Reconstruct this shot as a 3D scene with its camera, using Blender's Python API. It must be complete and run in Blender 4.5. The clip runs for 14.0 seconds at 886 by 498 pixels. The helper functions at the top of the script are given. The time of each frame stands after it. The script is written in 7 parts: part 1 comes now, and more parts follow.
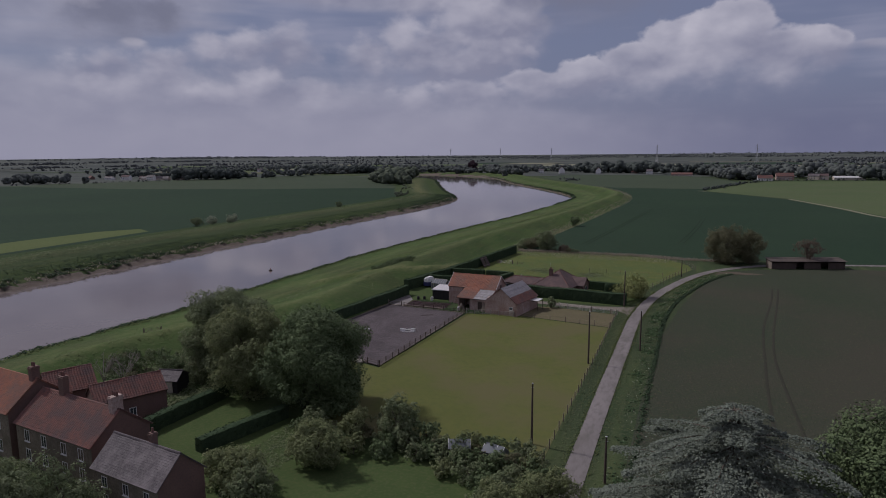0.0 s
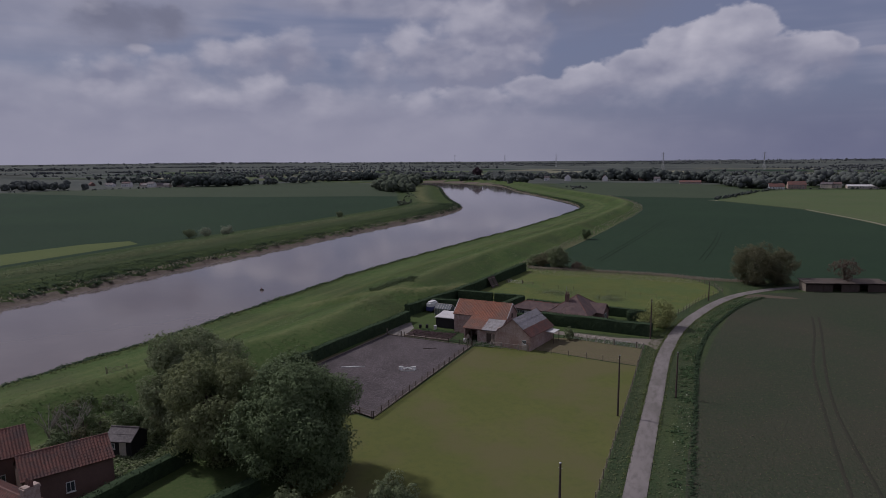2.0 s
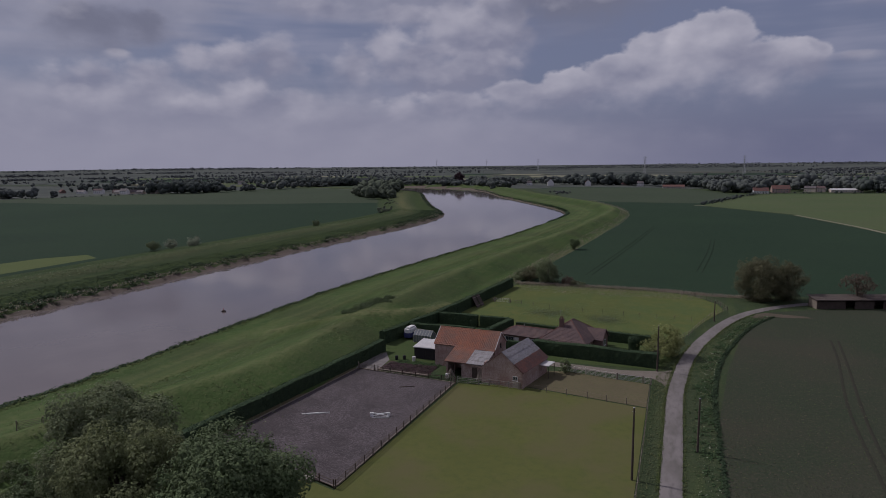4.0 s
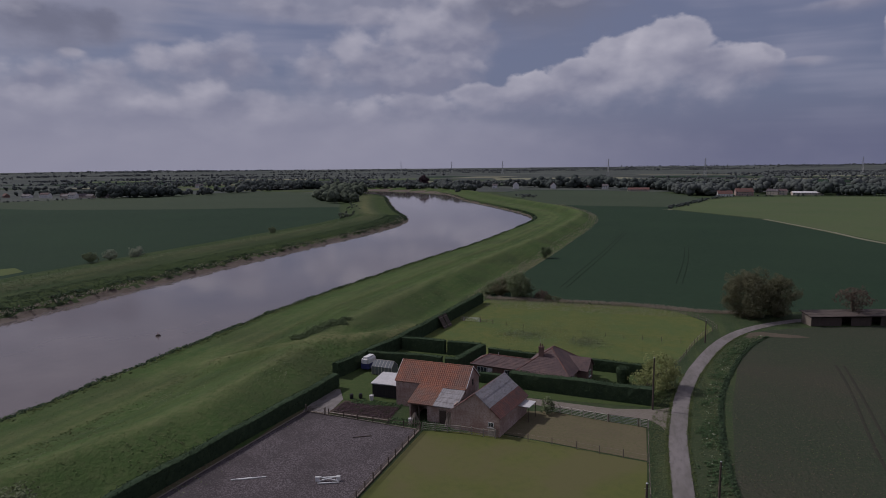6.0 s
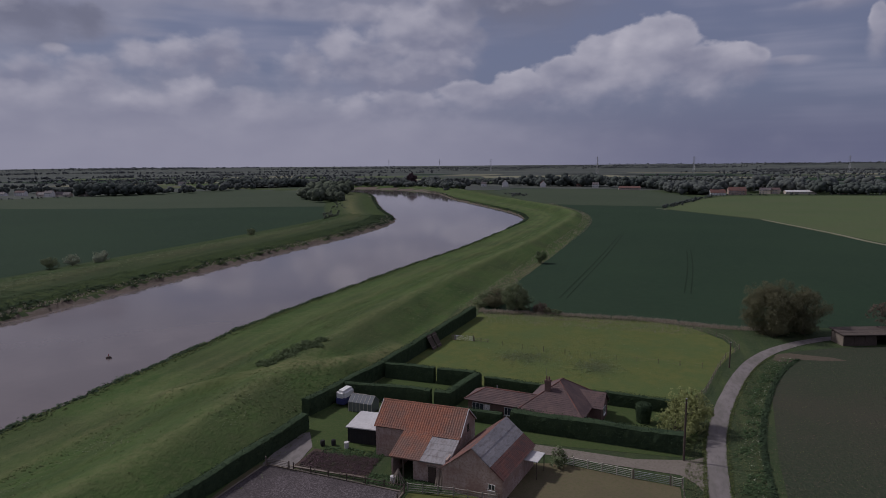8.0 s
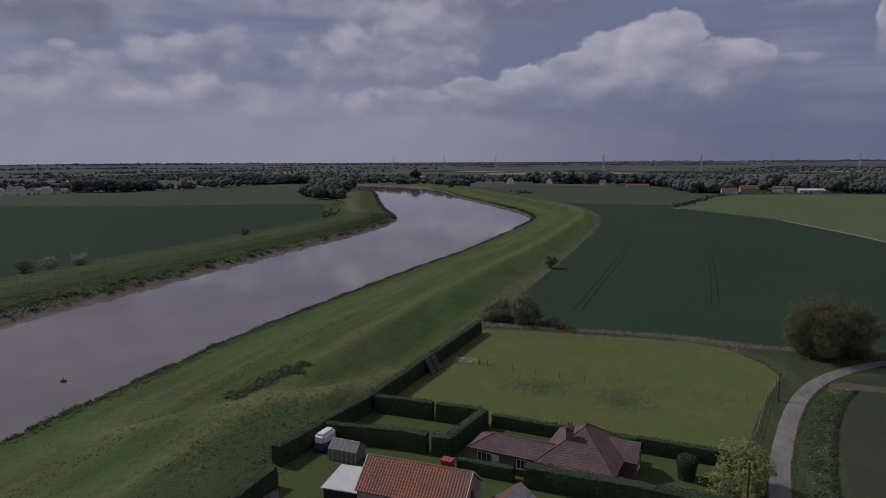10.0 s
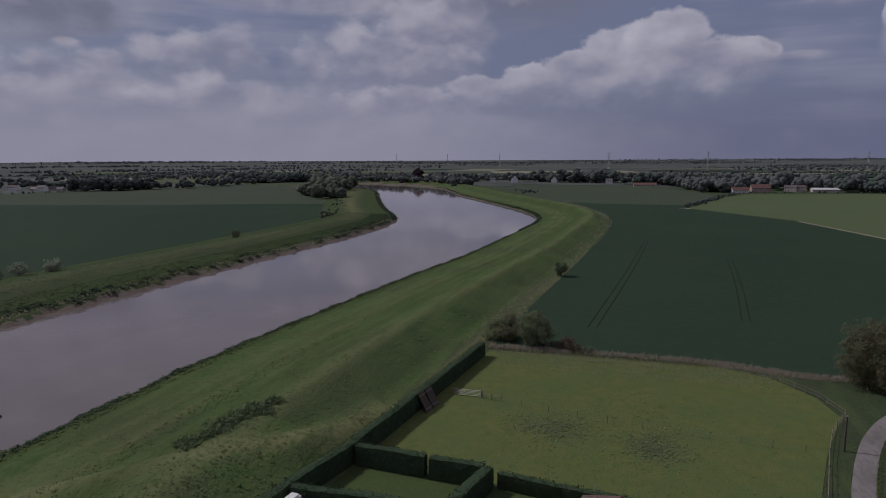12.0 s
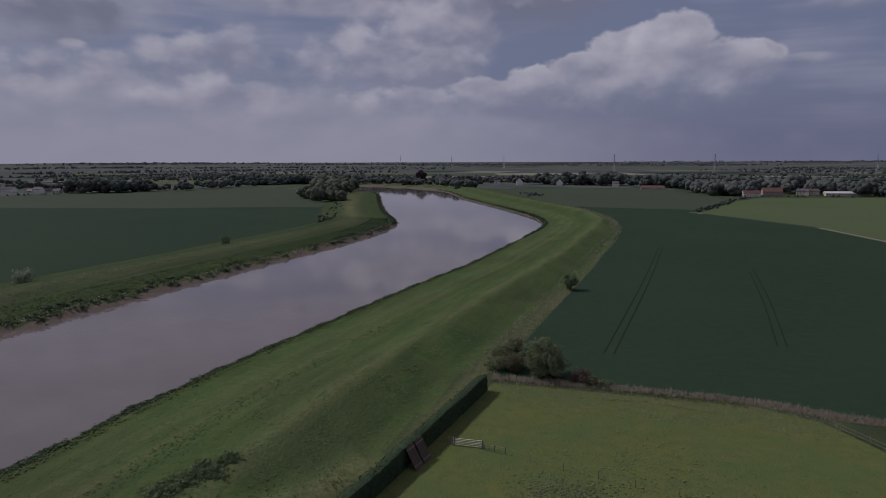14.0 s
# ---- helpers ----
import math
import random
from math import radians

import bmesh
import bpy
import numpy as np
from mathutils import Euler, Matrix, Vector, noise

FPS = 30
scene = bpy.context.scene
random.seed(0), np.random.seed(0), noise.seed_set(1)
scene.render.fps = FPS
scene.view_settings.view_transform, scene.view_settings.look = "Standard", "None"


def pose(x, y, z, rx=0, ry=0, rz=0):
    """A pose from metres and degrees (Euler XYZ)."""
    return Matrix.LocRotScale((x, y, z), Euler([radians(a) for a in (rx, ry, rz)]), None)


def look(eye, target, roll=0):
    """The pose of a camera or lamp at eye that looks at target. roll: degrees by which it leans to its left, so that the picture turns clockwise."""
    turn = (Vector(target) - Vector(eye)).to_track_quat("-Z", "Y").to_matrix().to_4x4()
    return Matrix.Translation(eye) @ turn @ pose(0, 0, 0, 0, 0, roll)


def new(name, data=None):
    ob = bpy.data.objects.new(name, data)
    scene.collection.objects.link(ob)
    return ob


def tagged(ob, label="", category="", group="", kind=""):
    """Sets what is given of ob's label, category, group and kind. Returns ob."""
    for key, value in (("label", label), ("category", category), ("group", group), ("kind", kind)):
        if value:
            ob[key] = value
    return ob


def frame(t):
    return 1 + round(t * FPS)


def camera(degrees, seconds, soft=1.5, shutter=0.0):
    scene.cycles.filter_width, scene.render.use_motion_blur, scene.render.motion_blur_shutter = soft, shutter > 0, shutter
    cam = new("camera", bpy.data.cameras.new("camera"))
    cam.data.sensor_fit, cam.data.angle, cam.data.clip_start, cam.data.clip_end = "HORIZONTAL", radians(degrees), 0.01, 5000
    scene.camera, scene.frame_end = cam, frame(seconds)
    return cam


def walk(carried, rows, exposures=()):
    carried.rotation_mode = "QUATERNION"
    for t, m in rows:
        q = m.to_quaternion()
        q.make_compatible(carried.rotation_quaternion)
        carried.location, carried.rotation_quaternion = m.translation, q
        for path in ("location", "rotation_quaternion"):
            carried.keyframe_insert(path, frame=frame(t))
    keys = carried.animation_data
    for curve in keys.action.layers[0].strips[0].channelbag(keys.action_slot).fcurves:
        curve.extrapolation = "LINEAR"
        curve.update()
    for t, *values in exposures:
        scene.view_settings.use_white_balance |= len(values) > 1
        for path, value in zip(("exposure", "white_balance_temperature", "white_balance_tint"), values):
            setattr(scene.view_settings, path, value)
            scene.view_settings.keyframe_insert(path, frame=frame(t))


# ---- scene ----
cam = camera(68.5, 14.0, soft=0.9)
PATH = [
    (0, (46.651, -135.319, 35.935), (45.936, -133.474, 35.646), -0.5),
    (0.5, (45.138, -131.798, 36.429), (44.42, -129.954, 36.143), -0.4),
    (1, (43.666, -128.038, 36.891), (42.944, -126.194, 36.611), -0.4),
    (1.5, (42.163, -124.385, 37.181), (41.44, -122.541, 36.906), -0.4),
    (2, (40.64, -120.217, 37.482), (39.913, -118.374, 37.211), -0.4),
    (2.5, (39.169, -116.416, 37.693), (38.452, -114.568, 37.426), -0.4),
    (3, (37.765, -112.213, 37.925), (37.053, -110.363, 37.662), -0.5),
    (5.5, (30.968, -91.372, 38.94), (30.37, -89.48, 38.687), -0.6),
    (6, (29.518, -86.888, 39.093), (28.942, -84.99, 38.841), -0.6),
    (6.5, (28.147, -82.615, 39.268), (27.598, -80.708, 39.015), -0.6),
    (7, (26.804, -78.108, 39.469), (26.265, -76.199, 39.214), -0.5),
    (7.5, (25.435, -73.828, 39.511), (24.896, -71.92, 39.255), -0.5),
    (8, (24.101, -69.396, 39.634), (23.56, -67.488, 39.374), -0.5),
    (10.5, (18.667, -47.073, 39.916), (18.111, -45.171, 39.643), -0.3),
    (11, (17.595, -42.465, 39.945), (17.037, -40.564, 39.67), -0.3),
    (11.5, (16.629, -38.166, 39.985), (16.068, -36.267, 39.71), -0.3),
    (12, (15.553, -33.417, 39.977), (14.989, -31.518, 39.701), -0.3),
    (12.5, (14.718, -29.183, 40.061), (14.151, -27.285, 39.787), -0.3),
    (13, (13.749, -24.427, 40.132), (13.178, -22.53, 39.859), -0.2),
    (13.5, (12.863, -20.335, 40.405), (12.29, -18.438, 40.132), -0.3),
    (14, (11.848, -15.889, 40.474), (11.272, -13.993, 40.203), -0.2),
]
walk(cam, [(t, look(e, g, r)) for t, e, g, r in PATH], exposures=[(0, -0.64, 5950, 12), (3, -0.72, 5950, 12), (7, -0.77, 5950, 12), (14, -0.83, 5950, 12)])
SUN_DIR = Vector((-0.68, 0.10, 0.70)).normalized()   # towards the sun


# ------------------------------------------------------------------ world, sun
def sky_world():
    w = bpy.data.worlds.new("world")
    scene.world = w
    w.use_nodes = True
    nt = w.node_tree
    nt.nodes.clear()
    N, L = nt.nodes.new, nt.links.new

    def math_(op, a, b=None, c=None, clamp=False):
        n = N("ShaderNodeMath")
        n.operation, n.use_clamp = op, clamp
        for i, v in enumerate((a, b, c)):
            if v is None:
                continue
            if isinstance(v, (int, float)):
                n.inputs[i].default_value = v
            else:
                L(v, n.inputs[i])
        return n.outputs[0]

    def mix(f, a, b):
        n = N("ShaderNodeMix")
        n.data_type = "RGBA"
        for s, v in ((n.inputs[0], f), (n.inputs[6], a), (n.inputs[7], b)):
            if isinstance(v, (int, float)):
                s.default_value = v
            elif isinstance(v, tuple):
                s.default_value = (*v, 1)
            else:
                L(v, s)
        return n.outputs[2]

    def step(v, lo, hi):
        n = N("ShaderNodeMapRange")
        n.interpolation_type = "SMOOTHSTEP"
        L(v, n.inputs[0])
        n.inputs[1].default_value, n.inputs[2].default_value = lo, hi
        return n.outputs[0]

    tc = N("ShaderNodeTexCoord")
    sep = N("ShaderNodeSeparateXYZ")
    L(tc.outputs["Generated"], sep.inputs[0])
    x, y, z = sep.outputs
    az = math_("MULTIPLY", math_("ARCTAN2", x, y), 180 / math.pi)
    el = math_("MULTIPLY", math_("ARCSINE", z), 180 / math.pi)

    def noise_(sx, sy, detail, rough, off, dist=0.0):
        c = N("ShaderNodeCombineXYZ")
        L(math_("MULTIPLY_ADD", az, sx, off), c.inputs[0])
        L(math_("MULTIPLY", el, sy), c.inputs[1])
        c.inputs[2].default_value = off
        n = N("ShaderNodeTexNoise")
        n.inputs["Scale"].default_value, n.inputs["Detail"].default_value = 1.0, detail
        n.inputs["Roughness"].default_value, n.inputs["Distortion"].default_value = rough, dist
        L(c.outputs[0], n.inputs["Vector"])
        return n.outputs[0]

    def voro(sx, sy, off):
        c = N("ShaderNodeCombineXYZ")
        L(math_("MULTIPLY_ADD", az, sx, off), c.inputs[0])
        L(math_("MULTIPLY", el, sy), c.inputs[1])
        n = N("ShaderNodeTexVoronoi")
        n.feature = "SMOOTH_F1"
        n.inputs["Scale"].default_value = 1.0
        n.inputs["Detail"].default_value = 2.0
        L(c.outputs[0], n.inputs["Vector"])
        return n.outputs["Distance"]

    def profile(stops):
        """Height of a cloud bank's top, in degrees, over the compass."""
        n = N("ShaderNodeValToRGB")
        r = n.color_ramp
        r.interpolation = "B_SPLINE"
        lo, hi = -62.0, 22.0
        while len(r.elements) < len(stops):
            r.elements.new(0.5)
        for e, (a, h) in zip(r.elements, stops):
            e.position = (a - lo) / (hi - lo)
            e.color = (h / 20, h / 20, h / 20, 1)
        L(math_("DIVIDE", math_("SUBTRACT", az, lo), hi - lo), n.inputs[0])
        sp = N("ShaderNodeSeparateColor")
        L(n.outputs[0], sp.inputs[0])
        return math_("MULTIPLY", sp.outputs[0], 20.0)

    # soft billows, and their relief towards the sun (up and to the left)
    def billow(da, de):
        c = N("ShaderNodeCombineXYZ")
        L(math_("MULTIPLY_ADD", az, 0.20, 3.0 + da * 0.20), c.inputs[0])
        L(math_("MULTIPLY_ADD", el, 0.34, de * 0.34), c.inputs[1])
        n = N("ShaderNodeTexNoise")
        n.inputs["Scale"].default_value, n.inputs["Detail"].default_value = 1.0, 4.5
        n.inputs["Roughness"].default_value, n.inputs["Distortion"].default_value = 0.45, 0.1
        L(c.outputs[0], n.inputs["Vector"])
        return n.outputs[0]

    n0 = billow(0, 0)
    puff = voro(0.42, 0.60, 1.0)
    relief = math_("ADD", math_("SUBTRACT", n0, billow(-0.9, 1.0)), math_("MULTIPLY_ADD", puff, -0.16, 0.08))
    fine = noise_(0.55, 0.80, 4.0, 0.52, 7.7)
    wide = noise_(0.085, 0.16, 3.0, 0.5, 11.3)
    streak = noise_(0.05, 0.55, 3.0, 0.5, 21.0, 0.3)
    edge = math_("ADD", math_("MULTIPLY_ADD", n0, 3.0, -1.5), math_("MULTIPLY_ADD", puff, -0.9, 0.4))

    def bank(stops, soft, thick, base, gain):
        """Cover and light of one bank of cumulus below its top line."""
        top = math_("ADD", profile(stops), edge)
        depth = math_("SUBTRACT", top, el)
        cov = step(depth, -0.1, soft)
        lit = math_("ADD", math_("MULTIPLY", step(depth, thick, 0.0), gain), math_("MULTIPLY", relief, 0.9))
        return cov, math_("ADD", lit, base, clamp=True)

    dark, bright = (0.36, 0.352, 0.448), (0.80, 0.74, 0.785)
    nish = N("ShaderNodeTexSky")
    nish.sky_type, nish.sun_disc = "NISHITA", False
    nish.sun_elevation = math.asin(SUN_DIR.z)
    nish.sun_rotation = math.atan2(SUN_DIR.x, SUN_DIR.y)
    nish.dust_density, nish.ozone_density = 2.0, 2.0
    sc = N("ShaderNodeVectorMath")
    sc.operation = "SCALE"
    L(nish.outputs[0], sc.inputs[0])
    sc.inputs["Scale"].default_value = SKY
    col = mix(0.75, sc.outputs[0], (0.265, 0.278, 0.415))
    # thin high veil, thicker to the west
    veil = step(math_("ADD", wide, math_("MULTIPLY_ADD", streak, 0.9, -0.45)), 0.40, 0.72)
    col = mix(math_("MULTIPLY_ADD", veil, 0.42, 0.06), col, (0.50, 0.48, 0.58))
    # high grey cover along the top and overhead, drawn out in streaks
    floor_ = profile([(-62, 8.2), (-52, 8.8), (-43, 9.8), (-39, 11.4), (-36, 12.6), (-32, 12.6), (-28, 11.6), (-19, 10.4), (-16.5, 12.2), (-13, 13.0), (-8, 12.8), (-3.5, 14.0), (-0.5, 15.5), (22, 18)])
    hi = step(math_("SUBTRACT", math_("ADD", el, math_("MULTIPLY_ADD", streak, 7.0, -3.5)), floor_), -1.4, 1.6)
    col = mix(math_("MULTIPLY", hi, 0.85), col, mix(math_("MULTIPLY_ADD", relief, 1.2, 0.36, clamp=True), (0.35, 0.345, 0.435), (0.62, 0.585, 0.66)))
    # far soft bank behind
    cov, lit = bank([(-62, 8.6), (-52, 8.4), (-44, 8.6), (-38, 8.0), (-30, 7.2), (-24, 6.2), (-16, 5.4), (-8, 4.4), (0, 3.6), (8, 2.6), (22, 1.6)], 2.8, 3.6, 0.26, 0.16)
    col = mix(math_("MULTIPLY", cov, 0.85), col, mix(lit, dark, bright))
    # single cumulus heads: bearing, height, half width, half height, light; crisp on top, melting away below
    rag = math_("ADD", math_("MULTIPLY_ADD", fine, 1.5, -0.75), math_("MULTIPLY_ADD", puff, -0.7, 0.30))
    rag = math_("ADD", rag, math_("MULTIPLY_ADD", n0, 0.9, -0.45))
    for ca, ce, ra, re_, base in (
        (-30.1, 12.84, 4.94, 0.68, 0.34), (-22.7, 12.58, 3.31, 0.87, 0.30), (-47.5, 6.61, 3.89, 1.80, 0.36), (-43.1, 6.01, 3.85, 1.68, 0.36), (-48.6, 5.84, 1.55, 0.64, 0.52), (-45.7, 8.64, 1.17, 0.36, 0.52),
        (-43.7, 7.72, 2.28, 0.90, 0.42), (-40.2, 8.46, 2.49, 1.43, 0.40), (-37.1, 8.31, 2.78, 1.98, 0.34), (-33.9, 8.44, 2.89, 2.20, 0.30), (-36.2, 5.73, 2.57, 1.51, 0.46), (-32.3, 5.22, 4.04, 1.55, 0.36),
        (-39.6, 4.85, 3.69, 1.31, 0.36), (-27.3, 8.36, 2.88, 1.90, 0.34), (-24.7, 9.57, 2.45, 1.89, 0.46), (-18.2, 10.61, 4.42, 3.96, 0.34), (-15.1, 11.26, 3.36, 3.13, 0.30), (-21.6, 8.24, 4.31, 1.93, 0.24),
        (-17.1, 8.09, 3.87, 1.67, 0.20), (-13.2, 5.85, 4.36, 1.32, 0.38), (-18.6, 5.15, 4.37, 1.14, 0.38), (-23.2, 4.88, 2.50, 1.23, 0.46), (-8.9, 6.42, 3.73, 1.58, 0.42), (8.6, 7.82, 2.08, 1.35, 0.34),
        (5.7, 7.60, 3.68, 2.24, 0.38), (-5.1, 7.14, 3.65, 2.01, 0.44), (-1.6, 8.5, 3.9, 2.6, 0.48), (2.1, 9.1, 4.5, 2.9, 0.52), (11.8, 7.63, 1.74, 0.33, 0.30), (-47.1, 10.86, 4.57, 1.46, 0.02),
        (-43.3, 11.06, 1.89, 1.04, 0.06), (-8.9, 13.17, 7.73, 1.73, 0.02), (14.3, 11.36, 3.21, 0.46, 0.34), (17.2, 9.71, 0.87, 1.75, 0.40),
    ):
        u = math_("DIVIDE", math_("SUBTRACT", az, ca), ra)
        v = math_("DIVIDE", math_("SUBTRACT", el, ce), re_)
        under = math_("LESS_THAN", v, 0.0)
        vv = math_("MULTIPLY", v, math_("MULTIPLY_ADD", under, -0.40, 1.0))
        r2 = math_("ADD", math_("MULTIPLY", u, u), math_("MULTIPLY", vv, vv))
        d = math_("SUBTRACT", math_("SQRT", r2), math_("MULTIPLY", rag, 0.42 + 0.3 * min(1.0, max(0.0, (-12 - ca) / 14))))
        low_ = step(v, 0.35, -0.9)
        blur = 1.0 if ra > 4 * re_ else min(1.0, max(0.0, (-12 - ca) / 14))
        n = N("ShaderNodeMapRange")
        n.interpolation_type = "SMOOTHSTEP"
        L(d, n.inputs[0])
        L(math_("MULTIPLY_ADD", low_, 0.22, 1.04 + 0.26 * blur), n.inputs[1])
        L(math_("MULTIPLY_ADD", low_, -0.50, 0.84 - 0.40 * blur), n.inputs[2])
        cov = math_("MULTIPLY", n.outputs[0], 0.94)
        lit = math_("ADD", math_("MULTIPLY_ADD", v, 0.17, base), math_("MULTIPLY_ADD", u, -0.07, math_("MULTIPLY", relief, 1.45)))
        lit = math_("ADD", lit, math_("MULTIPLY_ADD", math_("MULTIPLY", step(d, 0.55, 0.98), step(v, -0.3, 0.5)), 0.20 - 0.10 * blur, -0.03), clamp=True)
        col = mix(cov, col, mix(lit, (0.275, 0.272, 0.35) if base < 0.1 else dark, bright))
    # far stratus towards the horizon
    low = step(el, 7.0, 0.4)
    west = step(az, 12.0, -25.0)
    hazec = mix(west, (0.218, 0.22, 0.328), (0.455, 0.428, 0.515))
    col = mix(math_("MULTIPLY", low, 0.86), col, hazec)
    bg = N("ShaderNodeBackground")
    L(col, bg.inputs[0])
    bg.inputs[1].default_value = 1.0
    out = N("ShaderNodeOutputWorld")
    L(bg.outputs[0], out.inputs[0])


SKY = 0.07
sky_world()
sun = new("sun", bpy.data.lights.new("sun", "SUN"))
sun.data.energy, sun.data.angle, sun.data.color = 3.6, radians(3.5), (1.0, 0.94, 0.87)
sun.matrix_world = look(SUN_DIR * 100, (0, 0, 0))


# ------------------------------------------------------------------ materials
MATS = {}


def mat(name, cols, rough=0.85, s1=0.35, s2=4.0, bump=0.3, bscale=12.0, metal=0.0, spec=0.3, trans=0.0, island=0.0, stretch=None, detail=6.0, macro=None):
    """Three tones, mixed by a wide and a fine noise in metres, with a fine relief."""
    if name in MATS:
        return MATS[name]
    m = bpy.data.materials.new(name)
    MATS[name] = m
    m.use_nodes = True
    nt = m.node_tree
    N, L = nt.nodes.new, nt.links.new
    b = nt.nodes["Principled BSDF"]
    b.inputs["Roughness"].default_value, b.inputs["Metallic"].default_value = rough, metal
    b.inputs["Specular IOR Level"].default_value = spec
    tc = N("ShaderNodeTexCoord")
    vec = tc.outputs["Object"]
    if stretch:
        mp = N("ShaderNodeMapping")
        mp.inputs["Scale"].default_value = stretch
        L(vec, mp.inputs[0])
        vec = mp.outputs[0]

    def nz(scale, det):
        n = N("ShaderNodeTexNoise")
        n.inputs["Scale"].default_value, n.inputs["Detail"].default_value = scale, det
        n.inputs["Roughness"].default_value = 0.62
        L(vec, n.inputs["Vector"])
        return n.outputs[0]

    def ramp(v, lo, hi):
        r = N("ShaderNodeMapRange")
        L(v, r.inputs[0])
        r.inputs[1].default_value, r.inputs[2].default_value = lo, hi
        return r.outputs[0]

    def mixc(f, a, c):
        n = N("ShaderNodeMix")
        n.data_type = "RGBA"
        L(f, n.inputs[0])
        for s, v in ((n.inputs[6], a), (n.inputs[7], c)):
            if isinstance(v, tuple):
                s.default_value = (*v, 1)
            else:
                L(v, s)
        return n.outputs[2]

    c0, c1, c2 = cols
    col = mixc(ramp(nz(s1, detail), 0.36, 0.64), c0, c1)
    col = mixc(ramp(nz(s2, detail), 0.46, 0.74), col, c2)
    if macro:
        mc, ms_, ma = macro
        f = N("ShaderNodeMath")
        f.operation = "MULTIPLY"
        L(ramp(nz(ms_, 4.0), 0.45, 0.62), f.inputs[0])
        f.inputs[1].default_value = ma
        col = mixc(f.outputs[0], col, mc)
    if name in ("bank_grass", "rough_grass"):
        at = N("ShaderNodeAttribute")
        at.attribute_name = "wear"
        sp = N("ShaderNodeSeparateColor")
        L(at.outputs["Color"], sp.inputs[0])
        for ch, c in ((0, (0.150, 0.152, 0.070)), (1, (0.046, 0.066, 0.020)), (2, (0.145, 0.140, 0.065))):
            f = N("ShaderNodeMath")
            f.operation = "MULTIPLY"
            L(sp.outputs[ch], f.inputs[0])
            L(ramp(nz(0.9, 5.0), 0.30, 0.55), f.inputs[1])
            col = mixc(f.outputs[0], col, c)
    if name in ("bank_grass", "rough_grass"):
        # mowing and trampling lines that run along the river
        mp = N("ShaderNodeMapping")
        mp.inputs["Scale"].default_value = (0.30, 0.034, 0.30)
        mp.inputs["Rotation"].default_value = (0, 0, radians(4))
        L(tc.outputs["Object"], mp.inputs[0])
        for off, c, k in ((0.0, (0.098, 0.118, 0.046), 0.45), (37.0, (0.040, 0.064, 0.026), 0.5)):
            sn = N("ShaderNodeTexNoise")
            sn.noise_dimensions = "4D"
            sn.inputs["W"].default_value = off
            sn.inputs["Scale"].default_value, sn.inputs["Detail"].default_value = 1.0, 4.0
            L(mp.outputs[0], sn.inputs["Vector"])
            f = N("ShaderNodeMath")
            f.operation = "MULTIPLY"
            L(ramp(sn.outputs[0], 0.50, 0.68), f.inputs[0])
            f.inputs[1].default_value = k
            col = mixc(f.outputs[0], col, c)
    if island:
        gi = N("ShaderNodeNewGeometry")
        hs = N("ShaderNodeHueSaturation")
        L(col, hs.inputs["Color"])
        r = N("ShaderNodeMapRange")
        L(gi.outputs["Random Per Island"], r.inputs[0])
        r.inputs[3].default_value, r.inputs[4].default_value = 1 - island, 1 + island
        L(r.outputs[0], hs.inputs["Value"])
        col = hs.outputs[0]
    L(col, b.inputs["Base Color"])
    if bump:
        bp = N("ShaderNodeBump")
        bp.inputs["Strength"].default_value, bp.inputs["Distance"].default_value = bump, 0.6 / bscale
        L(nz(bscale, 4.0), bp.inputs["Height"])
        L(bp.outputs[0], b.inputs["Normal"])
    if trans:
        tr = N("ShaderNodeBsdfTranslucent")
        L(col, tr.inputs[0])
        ms = N("ShaderNodeMixShader")
        ms.inputs[0].default_value = trans
        L(b.outputs[0], ms.inputs[1])
        L(tr.outputs[0], ms.inputs[2])
        L(ms.outputs[0], nt.nodes["Material Output"].inputs[0])
    return m


def water_mat():
    m = mat("river_water", ((0.150, 0.122, 0.118), (0.138, 0.113, 0.11), (0.165, 0.134, 0.128)), 0.05, 0.01, 0.05, 0.0, spec=0.6)
    nt = m.node_tree
    N, L = nt.nodes.new, nt.links.new
    tc = N("ShaderNodeTexCoord")
    n = N("ShaderNodeTexNoise")
    n.inputs["Scale"].default_value, n.inputs["Detail"].default_value = 0.5, 4.0
    L(tc.outputs["Object"], n.inputs["Vector"])
    bp = N("ShaderNodeBump")
    bp.inputs["Strength"].default_value, bp.inputs["Distance"].default_value = 0.025, 0.2
    L(n.outputs[0], bp.inputs["Height"])
    b = nt.nodes["Principled BSDF"]
    L(bp.outputs[0], b.inputs["Normal"])
    b.inputs["IOR"].default_value = 1.34
    return m


def glass_mat(name="window_glass", tint=(0.05, 0.06, 0.07), rough=0.06):
    if name in MATS:
        return MATS[name]
    m = bpy.data.materials.new(name)
    MATS[name] = m
    m.use_nodes = True
    b = m.node_tree.nodes["Principled BSDF"]
    b.inputs["Base Color"].default_value = (*tint, 1)
    b.inputs["Roughness"].default_value = rough
    b.inputs["Specular IOR Level"].default_value = 0.8
    return m


